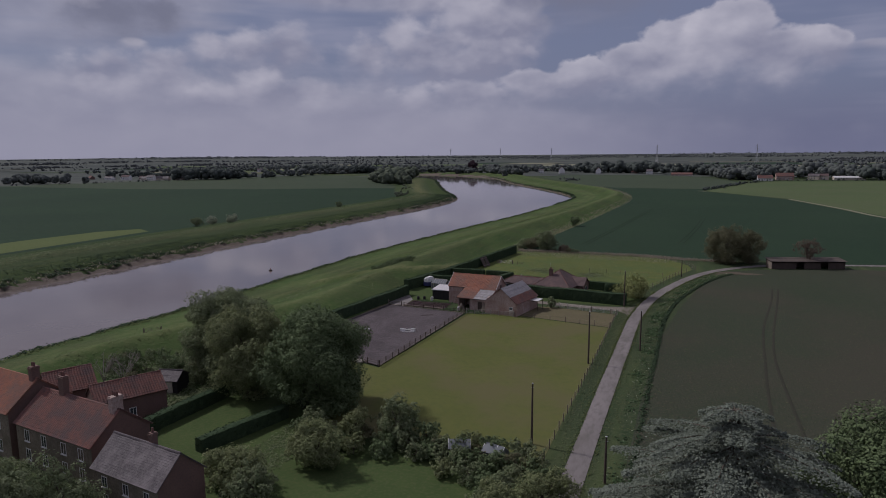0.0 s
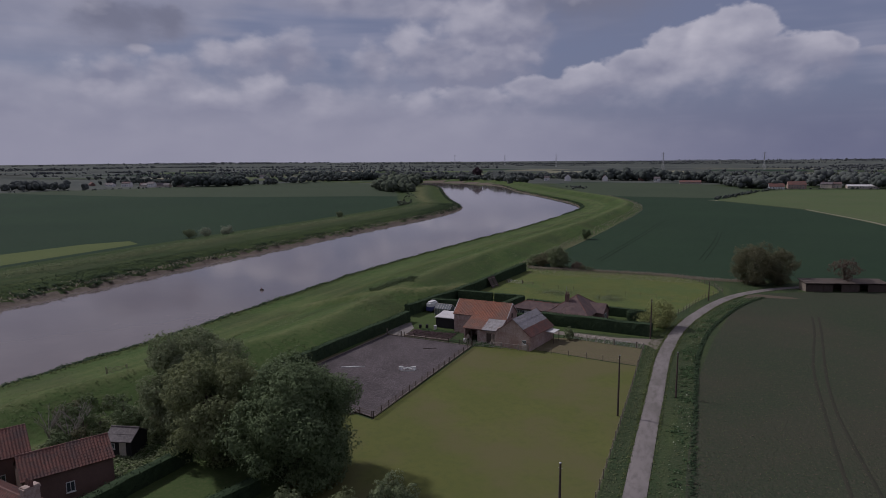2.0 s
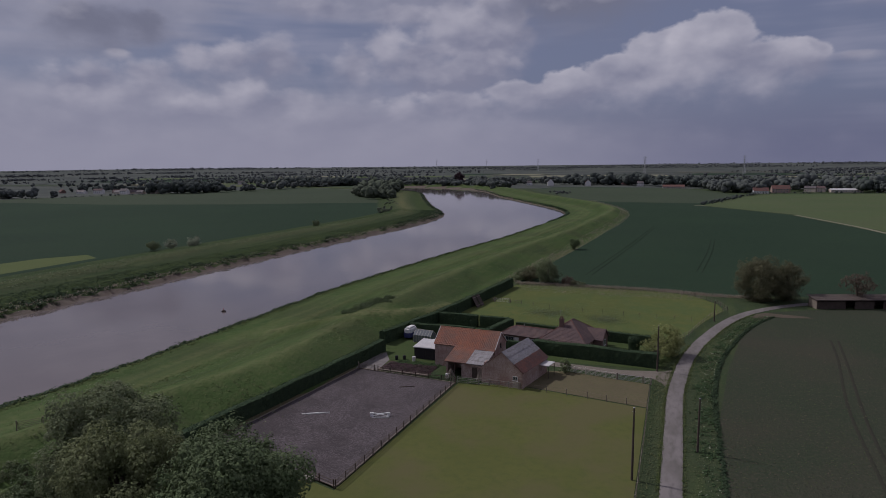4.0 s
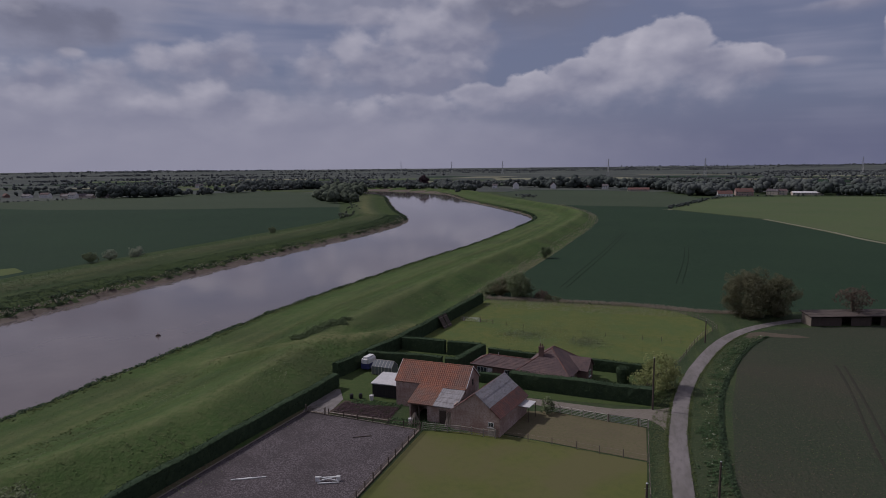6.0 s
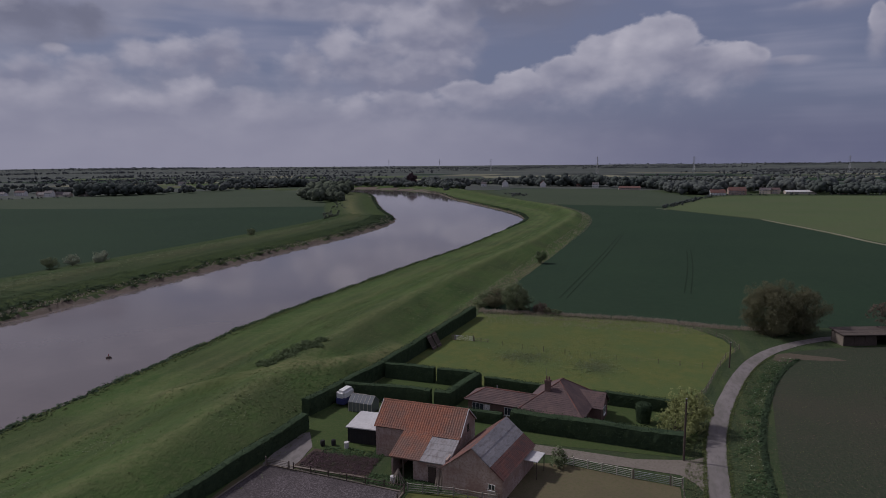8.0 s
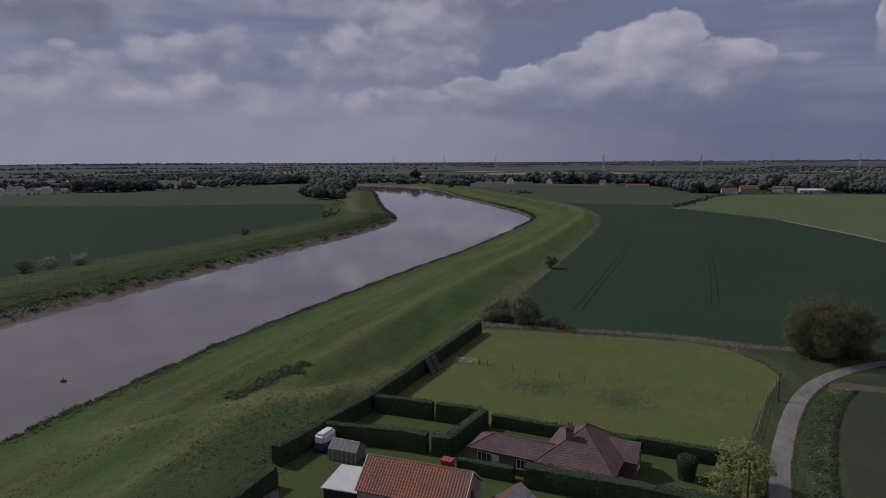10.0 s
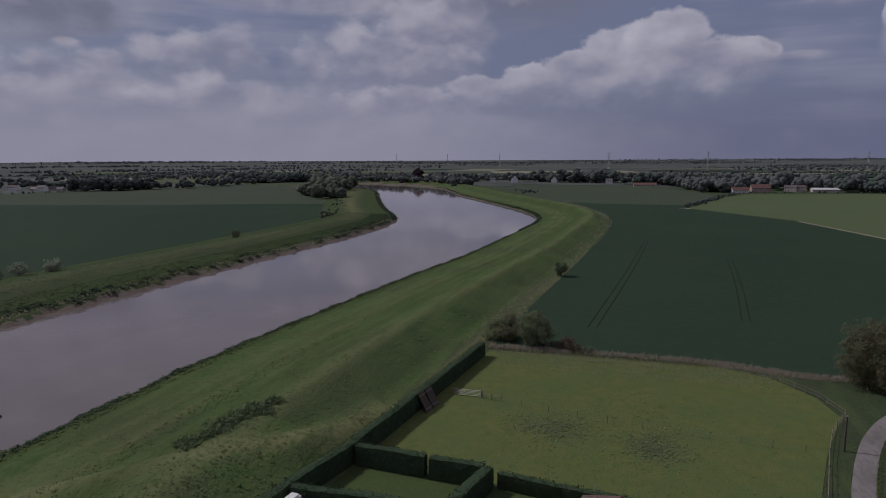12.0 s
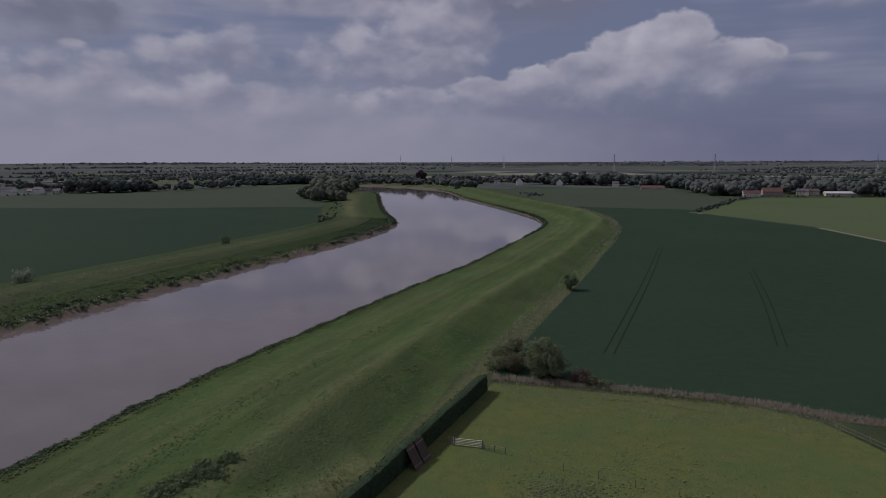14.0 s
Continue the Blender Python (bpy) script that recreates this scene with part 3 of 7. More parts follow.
def tree(name, x, y, h, r, leafm, label, seed, category="tree", base=0.28, leaf_size=0.45, per=150, lobes=26, z0=0.0, flat=0.62, group="", trunk=True):
    """Tapered trunk, limbs and a crown of many leaf sprays on uneven lobes."""
    rng = np.random.default_rng(seed)
    e = thing(name, x, y, z0, rng.uniform(0, 360), label, category, group)
    fine = 0.8
    per, leaf_size = per / fine ** 1.7, leaf_size * fine
    lob = []
    base = -0.12 if base < 0.1 else base
    hc = h * (1 + base) / 2
    vr = h * (1 - base) / 2
    for i in range(int(lobes * 2.2)):
        d = rng.normal(0, 1, 3)
        d /= np.linalg.norm(d)
        k = rng.uniform(0.45, 0.86)
        lr = r * rng.uniform(0.15, 0.30)
        lob.append((d[0] * r * k, d[1] * r * k, hc + d[2] * vr * k + 0.04 * h, lr, lr * rng.uniform(flat, flat + 0.3)))
    lob.append((0, 0, hc, r * 0.55, vr * 0.7))
    c, n = crown_points(rng, lob, per * (1.7 if r > 6 else 1.1), tuft=min(0.85, 0.10 + 0.10 * r))
    c[:, 2] = np.maximum(c[:, 2], 0.12 + 0.3 * rng.random(len(c)))
    vs, fs = leaf_quads(rng, c, n + np.array([0, 0, 0.35]), leaf_size * 0.92, 0.35)
    mesh_object("crown", vs.tolist(), fs.tolist(), leafm, e)
    if trunk:
        tv, tf = [], []
        tr = 0.035 * h
        top = (rng.normal(0, 0.04) * h, rng.normal(0, 0.04) * h, h * 0.62)
        tube(tv, tf, [(0, 0, -0.4), (0.02, 0.03, h * 0.12), (top[0] * 0.5, top[1] * 0.5, h * 0.35), top], [tr * 1.5, tr, tr * 0.75, tr * 0.3])
        for l in lob[:min(9, lobes)]:
            s = rng.uniform(0.2, 0.42)
            p0 = (top[0] * s, top[1] * s, h * s)
            p2 = (l[0] * 0.9, l[1] * 0.9, max(l[2], h * s + 0.3))
            p1 = (lerp(p0[0], p2[0], 0.5), lerp(p0[1], p2[1], 0.5), lerp(p0[2], p2[2], 0.6))
            tube(tv, tf, [p0, p1, p2], [tr * 0.5, tr * 0.32, tr * 0.1], 5)
        mesh_object("trunk", tv, tf, M_BARK, e, smooth=True)
    return e


def hedge(name, pts, w, h, label, seed, leafm=None, ragged=0.05, dens=16, size=0.22, group=""):
    """A clipped hedge along a line: a leafy body with thousands of small sprays on its faces."""
    rng = np.random.default_rng(seed)
    leafm = leafm or L_HEDGE
    e = thing(name, pts[0][0], pts[0][1], 0, 0, label, "hedge", group)
    o = np.array(pts[0])
    line = []
    for a, b in zip(pts[:-1], pts[1:]):
        n = max(2, int(np.hypot(b[0] - a[0], b[1] - a[1]) / 0.8))
        line += [(lerp(a[0], b[0], i / n), lerp(a[1], b[1], i / n)) for i in range(n)]
    line.append(pts[-1])
    P = np.array(line) - o
    D = np.gradient(P, axis=0)
    D /= np.hypot(D[:, 0], D[:, 1])[:, None]
    Nn = np.stack([-D[:, 1], D[:, 0]], 1)
    prof = [(-0.5, 0.0), (-0.5, 0.35), (-0.48, 0.72), (-0.44, 0.97), (-0.15, 1.0), (0.15, 1.0), (0.44, 0.97), (0.48, 0.72), (0.5, 0.35), (0.5, 0.0)]
    vs, fs = [], []
    k = len(prof)
    for i in range(len(P)):
        hh = h * (1 + 0.03 * math.sin(i * 0.37 + seed))
        for (u, v) in prof:
            q = P[i] + Nn[i] * u * w * (0.93 + 0.05 * rng.normal())
            vs.append((q[0], q[1], max(0, v * hh - 0.06 + ragged * 0.6 * rng.normal()) if v else -0.05))
        if i:
            fs += [((i - 1) * k + j, i * k + j, i * k + j + 1, (i - 1) * k + j + 1) for j in range(k - 1)]
    fs.append(tuple(range(k)))
    fs.append(tuple((len(P) - 1) * k + j for j in range(k))[::-1])
    mesh_object("hedge_body", vs, fs, leafm, e)
    L = float(np.hypot(*np.diff(P, axis=0).T).sum())
    n = int(dens * L * (2 * h + w))
    pos = rng.uniform(0, len(P) - 1.001, n)
    i0 = pos.astype(int)
    fr = (pos - i0)[:, None]
    base = P[i0] * (1 - fr) + P[i0 + 1] * fr
    nn = Nn[i0]
    s = rng.random(n) * (2 * h + w)
    side = np.where(s < h, -1.0, np.where(s < h + w, 0.0, 1.0))
    u = np.where(side == 0, (s - h) / w - 0.5, side * 0.5)
    zz = np.where(side < 0, s, np.where(side > 0, s - h - w, h))
    off = nn * (u * w)[:, None]
    c = np.column_stack([base + off, np.clip(zz + rng.normal(0, ragged, n), 0.05, None)])
    norm = np.column_stack([nn * side[:, None], np.where(side == 0, 1.0, 0.15)])
    c += norm * rng.normal(0, ragged, n)[:, None]
    lv, lf = leaf_quads(rng, c, norm, size, 0.6)
    # end caps
    for end, sgn in ((0, -1), (len(P) - 1, 1)):
        m = int(dens * h * w)
        cc = np.column_stack([P[end] + Nn[end] * rng.uniform(-w / 2, w / 2, m)[:, None], rng.uniform(0.05, h, m)])
        en = np.tile(np.array([*(D[end] * sgn), 0.1]), (m, 1))
        v2, f2 = leaf_quads(rng, cc + en * 0.03, en, size, 0.6)
        lf = np.concatenate([lf, f2 + len(lv)])
        lv = np.concatenate([lv, v2])
    mesh_object("foliage", lv.tolist(), lf.tolist(), leafm, e)
    return e


def scatter(name, rng, xy, z, size, leafm, label, category, per=5, spread=0.35, up=1.0):
    """Tufts and small bushes that nobody could count, as one object."""
    n = len(xy)
    c = np.repeat(np.column_stack([xy, z]), per, axis=0)
    sz = np.repeat(size, per)
    d = rng.normal(0, 1, (n * per, 3))
    d[:, 2] = np.abs(d[:, 2]) * up
    c = c + d * (sz * spread)[:, None]
    nr = d * 0.45 + np.array([0, 0, 1.1])
    nr = nr / np.linalg.norm(nr, axis=1)[:, None]
    t = np.cross(nr, rng.normal(0, 1, nr.shape))
    t /= np.linalg.norm(t, axis=1)[:, None]
    b = np.cross(nr, t)
    s = (sz * rng.uniform(0.5, 1.1, len(sz)))[:, None]
    vs = np.stack([c - t * s * .5, c + b * s * .36, c + t * s * .5, c - b * s * .36], 1).reshape(-1, 3)
    fs = np.arange(len(vs)).reshape(-1, 4)
    return tagged(mesh_object(name, vs.tolist(), fs.tolist(), leafm), label, category, "", "stuff")


def blades(name, rng, xy, z, height, leafm, label, category, per=7, wide=0.05):
    """Upright stalks in loose tufts, as one object."""
    n = len(xy) * per
    b = np.repeat(np.column_stack([xy, z]), per, axis=0)
    h = np.repeat(height, per) * rng.uniform(0.5, 1.15, n)
    b[:, :2] += rng.normal(0, 0.14, (n, 2))
    a = rng.uniform(0, 2 * math.pi, n)
    side = np.column_stack([np.cos(a), np.sin(a), np.zeros(n)]) * (wide * rng.uniform(0.6, 1.4, n))[:, None]
    tip = b + np.column_stack([rng.normal(0, 0.25, n) * h, rng.normal(0, 0.25, n) * h, h])
    vs = np.stack([b - side, b + side, tip], 1).reshape(-1, 3)
    fs = np.arange(len(vs)).reshape(-1, 3)
    return tagged(mesh_object(name, vs.tolist(), fs.tolist(), leafm), label, category, "", "stuff")



# ------------------------------------------------------------------ river and ground
BANK_NEAR = smooth_line([(-76, -500), (-76, -160), (-73.4, -54), (-70.9, -10), (-71.0, 40), (-70.8, 80), (-66.9, 130), (-62.2, 180), (-55, 240), (-51, 310), (-47.8, 385),
                         (-52, 425), (-68, 475), (-105, 550), (-174, 680), (-247, 840), (-345, 950), (-520, 1030), (-800, 1080)], 8)
BANK_FAR = smooth_line([(-137, -500), (-137, -160), (-136.5, -10), (-137, 50), (-137, 100), (-136, 190), (-133, 280), (-134, 335), (-140, 380), (-155, 420),
                        (-190, 490), (-250, 625), (-300, 740), (-350, 815), (-440, 885), (-580, 940), (-800, 985)], 8)


RAMP = smooth_line([(-53, 22.5), (-47, 26), (-41.7, 29.8), (-36, 33.9), (-30.4, 38.4), (-25.6, 44.3), (-22.8, 50.5), (-21.0, 59)], 4)


def dist_to_line(px, py, line):
    best = np.full(px.shape, 1e9)
    L = np.array(line)
    for a, b in zip(L[:-1], L[1:]):
        d = b - a
        t = np.clip(((px - a[0]) * d[0] + (py - a[1]) * d[1]) / (d @ d), 0, 1)
        best = np.minimum(best, (px - a[0] - t * d[0]) ** 2 + (py - a[1] - t * d[1]) ** 2)
    return np.sqrt(best)


def inside(px, py, poly):
    r = np.zeros(px.shape, bool)
    P = np.array(poly)
    for (x0, y0), (x1, y1) in zip(P, np.roll(P, -1, 0)):
        if y0 == y1:
            continue
        c = ((y0 > py) != (y1 > py)) & (px < (x1 - x0) * (py - y0) / (y1 - y0) + x0)
        r ^= c
    return r


def ground_height(px, py):
    px, py = np.asarray(px, float), np.asarray(py, float)
    dn, df = dist_to_line(px, py, BANK_NEAR), dist_to_line(px, py, BANK_FAR)
    wet = inside(px, py, BANK_NEAR + BANK_FAR[::-1])
    wob = np.sin(py * 0.31 + px * 0.2) * 0.5 + np.sin(py * 0.83) * 0.35 + np.sin(py * 1.9 + 1.3) * 0.25
    dn = dn + wob * np.exp(-dn / 6) * np.where(wet, -1, 1)
    df = df + 2.3 * wob * np.exp(-df / 8) * np.where(wet, -1, 1)
    narrow = 1 - 0.34 * np.clip((-10 - py) / 45, 0, 1)
    hn = np.interp(dn / narrow, [0, 0.8, 2.0, 5, 18, 23, 34, 37, 47.5, 1e6], [-2.6, -1.7, -1.1, -0.7, -0.1, 0.3, 3.3, 3.5, 0, 0])
    hf = np.interp(df, [0, 2.5, 3.4, 5, 7, 8, 14, 22, 30, 36, 54, 1e6], [-2.6, -2.0, -1.2, -1.0, -0.9, -0.3, 0.1, 0.6, 1.8, 1.8, 0, 0])
    # the ramp that climbs the bank aslant
    dr = dist_to_line(px, py, RAMP)
    hr = np.interp(px, [-54, -48, -34, -26, -21], [0.2, 1.7, 3.3, 2.6, 0.6]) - np.clip(dr - 1.4, 0, None) * 0.42
    hn = np.where(dr < 9, np.maximum(hn, hr), hn)
    near_side = dn < df
    out = np.where(near_side, hn, hf)
    water = np.interp(np.minimum(dn, df), [0, 3, 12], [-2.6, -3.6, -5.5])
    hills = np.interp(np.hypot(px, py), [2500, 3600, 4700, 9000], [0, 9, 22, 40])
    return np.where(wet, water, out) + hills


def axis_steps(lo, hi, fine_lo, fine_hi, fine, grow=1.13):
    a = list(np.arange(fine_lo, fine_hi + 0.01, fine))
    s, v = fine, fine_hi
    while v < hi:
        s *= grow
        v = min(v + s, hi)
        a.append(v)
    s, v = fine, fine_lo
    while v > lo:
        s *= grow
        v = max(v - s, lo)
        a.insert(0, v)
    return np.array(a)


def build_ground():
    xs = axis_steps(-4200, 4200, -215, 5, 1.5, 1.10)
    ys = axis_steps(-900, 4950, -110, 480, 2.2, 1.06)
    X, Y = np.meshgrid(xs, ys)
    Z = ground_height(X.ravel(), Y.ravel()).reshape(X.shape)
    rng = np.random.default_rng(4)
    lump = np.where((Z > 0.15) | ((Z < -0.02) & (Z > -2.2)), 0.10 * np.sin(X * 0.61 + 1.7 * np.sin(Y * 0.13)) * np.sin(Y * 0.37 + 1.3 * np.sin(X * 0.21)) + rng.normal(0, 0.025, Z.shape), 0)
    Z = Z + lump
    nx, ny = len(xs), len(ys)
    vs = np.column_stack([X.ravel(), Y.ravel(), Z.ravel()])
    i = np.arange(nx * ny).reshape(ny, nx)
    q = np.stack([i[:-1, :-1], i[:-1, 1:], i[1:, 1:], i[1:, :-1]], -1).reshape(-1, 4)
    g = mesh_object("ground", vs.tolist(), q.tolist(), M_BANK, smooth=True)
    tagged(g, "green grassy flood banks and flat open farmland", "ground", "", "structure")
    # mud on the lowest slopes
    g.data.materials.append(M_MUD)
    g.data.materials.append(M_ROUGH)
    zc = Z.ravel()[q].mean(1)
    xc, yc = vs[q][:, :, 0].mean(1), vs[q][:, :, 1].mean(1)
    idx = np.zeros(len(q), int)
    far = dist_to_line(xc, yc, BANK_FAR)
    near = dist_to_line(xc, yc, BANK_NEAR)
    idx[(far < near) & (xc < -100)] = 2
    idx[zc < -1.85 + 0.25 * np.sin(yc * 0.17)] = 1
    idx[(far < near) & (zc < -1.5 + 0.35 * np.sin(yc * 0.21) * np.sin(yc * 0.057))] = 1
    idx[(np.abs(zc) < 0.05) & (far > 58) & (near > 50)] = 2
    # beyond 900 m the ground takes the colour with haze painted in
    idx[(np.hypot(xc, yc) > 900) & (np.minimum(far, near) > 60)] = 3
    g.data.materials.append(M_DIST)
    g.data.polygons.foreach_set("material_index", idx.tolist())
    # where the grass is trodden, rough or dry
    vx, vy = vs[:, 0], vs[:, 1]
    dn = dist_to_line(vx, vy, BANK_NEAR) / (1 - 0.34 * np.clip((-10 - vy) / 45, 0, 1))
    dr = dist_to_line(vx, vy, RAMP)
    worn = np.clip(1.5 * np.exp(-(dr / 2.3) ** 2) + 0.55 * np.exp(-((dn - 36) / 2.0) ** 2) + 0.35 * np.exp(-((dn - 13) / 2.2) ** 2), 0, 1)
    rough = np.clip(np.exp(-(dn / 6.0) ** 2) + 0.8 * np.exp(-((dn - 27) / 4.0) ** 2), 0, 1)
    df = dist_to_line(vx, vy, BANK_FAR)
    over = (df < dn) & (vx < -100)
    worn, rough = np.where(over, 0, worn), np.where(over, np.clip(1.1 * np.exp(-((df - 12) / 9.0) ** 2) + 0.8 * np.exp(-((df - 46) / 8.0) ** 2), 0, 1), rough)
    dry = np.clip(0.7 * np.exp(-((dn - 52.6) / 2.2) ** 2) + 0.5 * np.exp(-((dn - 18) / 1.2) ** 2), 0, 1)
    bend = np.clip((vy - 330) / 60, 0, 1)
    dry = np.where(over, (0.35 + 0.65 * bend) * np.exp(-((df - 31) / 6.0) ** 2) + 0.4 * np.exp(-((df - 5) / 1.2) ** 2), dry)
    at = g.data.color_attributes.new("wear", "FLOAT_COLOR", "POINT")
    at.data.foreach_set("color", np.column_stack([worn, rough, dry, np.ones(len(vx))]).ravel())
    return g


build_ground()
wpoly = [(-900, -520), (60, -520), (60, 1150), (-900, 1150)]
bm = bmesh.new()
bm.faces.new([bm.verts.new((x, y, -2.5)) for x, y in wpoly])
me = bpy.data.meshes.new("water")
bm.to_mesh(me)
bm.free()
me.materials.append(water_mat())
tagged(new("water", me), "still brown-grey tidal river reflecting the cloudy sky", "river", "", "structure")

# ------------------------------------------------------------------ fields and surfaces
sheet("field_east", [(-13.5, 100.5), (-9.5, 160), (-5, 224), (-1, 300), (0.5, 365), (-5, 430), (-18, 490), (-48, 575), (-110, 720), (-165, 880), (-150, 960), (30, 925), (84, 785),
                     (98, 672), (52, 512), (110, 415), (129, 331), (142, 266), (190, 150), (240, 112), (92, 99), (67, 101), (50, 95), (41, 97), (31, 100.5)], 0.06, M_WHEAT,
      "broad flat field of dark green young wheat", "field")
sheet("field_north", [(54, 512), (100, 672), (134, 733), (252, 760), (520, 740), (700, 300), (420, 120), (246, 114), (196, 152), (147, 267), (134, 332), (115, 416)], 0.05, M_BARLEY,
      "pale yellow-green barley field beyond the wheat", "field")
sheet("field_near", [(40.6, -160), (40.6, -40), (41.5, -6), (44.5, 22), (49.8, 55), (57.5, 77), (68, 83), (92, 91), (260, 108), (600, 60), (600, -160)], 0.05, M_SOIL,
      "brown-green field of thin sprouting crop and soil", "field")
sheet("field_far_east", [(-165, 820), (-150, 940), (-84, 930), (30, 915), (84, 785), (95, 672), (54.5, 543), (36, 545), (-19, 552), (-62, 572), (-105, 690)], 0.10, M_BEANS, "blue-green young crop beyond the wheat", "field")
sheet("soil_patch", [(52.9, 69.8), (54.4, 74.2), (57, 76), (61, 75.2), (65, 74.6), (67, 73), (62, 71.8), (58, 71.6), (55.5, 68.8)], 0.08, M_SOILB, "bare reddish soil at the field corner", "soil")
sheet("field_west", [(-193, -220), (-193, 60), (-193, 140), (-190, 230), (-190, 330), (-196, 400), (-228, 450), (-268, 530), (-330, 640), (-460, 940), (-640, 668), (-775, 430), (-900, 200), (-900, -220)],
      0.05, M_WHEAT, "wide dark green crop field across the river", "field")
sheet("field_west_upper", [(-255, 497), (-268, 530), (-330, 640), (-462, 935), (-545, 1010), (-660, 740), (-772, 428), (-535, 419), (-398, 446), (-300, 488)], 0.09, M_BEANS, "lighter green strip of crop beyond the river field", "field")
sheet("field_yellow", [(-197, 30), (-199, 105), (-212, 112), (-222, 96), (-226, 60), (-224, 20), (-216, -20), (-200, -30)], 0.10, M_RAPE, "small yellow-green crop patch beside the far bank", "field")
sheet("paddock", [(31.3, 10.6), (31.3, -66), (4, -64.5), (-3, -62), (-4, -45), (-9.6, -37.6), (-2.4, -39.8), (-0.5, 1.0), (10, 3.0), (31.3, -1)][1:], 0.03, M_LAWN, "olive mown grass paddock", "grass")
sheet("yard_grass", [(10.2, 3.3), (31.3, -0.6), (31.3, 10.8), (16.5, 13.6), (12.6, 12.8)], 0.04, M_YARD, "trodden brownish grass yard beside the barn", "yard")
sheet("north_paddock", [(-18.5, 42), (-12.8, 96.5), (31, 97.2), (40, 93), (45.5, 84), (47, 76), (41.2, 60), (37.4, 47), (33.5, 37), (21, 38), (0, 41)], 0.04, M_PADD,
      "rough yellowish green paddock grass with darker patches", "grass")
sheet("garden_grass", [(-22.5, 14), (-21.6, 21), (-18.8, 40.5), (0, 40), (21, 37.6), (33, 36), (35, 27), (33, 19.5), (12, 19), (-8, 19), (-9, 9), (-18.5, 10)], 0.035, M_GARDEN,
      "green garden lawn round the bungalow", "grass")
sheet("cottage_garden", [(-3, -92), (-20, -70), (-26, -60), (-18, -50), (-4, -60), (3, -64), (30, -67), (33, -72), (33, -110), (0, -110)], 0.03, M_GARDEN, "shady green cottage lawn", "grass")
sheet("arena", [(-1.2, 0.9), (-21.3, 3.2), (-25.6, -33.0), (-2.6, -39.0)], 0.06, M_ARENA, "purplish brown shredded riding arena surface", "arena")
sheet("gravel_path", [(-21.9, 3.3), (-17.2, 2.8), (-17.9, 10), (-20.6, 14.5), (-22.6, 13)], 0.05, M_ASPH, "grey gravel path beside the hedge", "path")
sheet("driveway", [(11.5, 16.0), (26, 14.7), (31.5, 14.2), (33.2, 12.4), (34.5, 9.0), (35.2, 9.0), (35.6, 21.5), (34.8, 20.2), (33.4, 19.0), (26, 17.4), (11.5, 18.8)], 0.05, M_GRAVEL,
      "pale gravel drive leading off the lane", "driveway")
sheet("hedge_path", [(-21.2, 6.0), (-22.6, 2.0), (-24.8, -16), (-26.9, -33.4), (-24.8, -34.2), (-21.4, 2.4), (-19.6, 2.8), (-19.2, 6.0)], 0.025, M_YARD, "trodden bare path beside the arena hedge", "path")
sheet("vegetable_bed", [(-17.6, 3.6), (-6.6, 3.0), (-7.6, 8.2), (-17.2, 9.4)], 0.07, M_VEG, "dark reddish vegetable bed", "garden bed")
LANE = [(35.6, -130), (35.4, -80), (35.3, -37), (35.4, -14), (35.5, 5), (36.2, 16), (37.4, 27), (39.6, 38.5), (42.4, 49), (45.0, 57.5), (48.4, 66.5), (52.6, 74.5), (57.5, 81), (63, 86.5), (71, 92), (84, 97), (130, 105), (240, 112)]
ribbon("lane", LANE, 2.6, 0.07, M_ASPH, "narrow pale grey tarmac country lane", "road")
ribbon("field_track", [(48, 512), (53, 511), (56, 505)], 4.0, 0.1, M_STUB, "pale chalky track end between fields", "track")
ribbon("field_margin", [(113, 414), (132, 331), (145, 266), (193, 151), (243, 113)], 3.0, 0.12, M_STUB, "pale grassy margin between two crops", "track")
for x0, y0, x1, y1 in ((5.6, 121, 20.6, 300), (7.6, 121, 22.4, 300), (41.5, 137, 50.5, 240), (43.4, 137, 52.2, 240)):
    ribbon("tramline", [(x0, y0), (lerp(x0, x1, 0.5) + 0.7, lerp(y0, y1, 0.5)), (x1, y1)], 0.36, 0.10, M_TRAM, "dark wheel tramline through the crop", "track")
for pts in ([(66.6, 52), (66.2, 47.3), (64.8, 35), (60.9, 8.2), (59, -17.8), (58.2, -31.1), (57.6, -46)], [(68.0, 52), (67.4, 46), (65.9, 33), (62.4, 5), (61.0, -11.7), (60.8, -24), (61.0, -46)]):
    ribbon("wheel_track", pts, 0.7, 0.03, M_SOILC, "dark bare wheel track across the sprouting field", "track")

# ------------------------------------------------------------------ building pieces


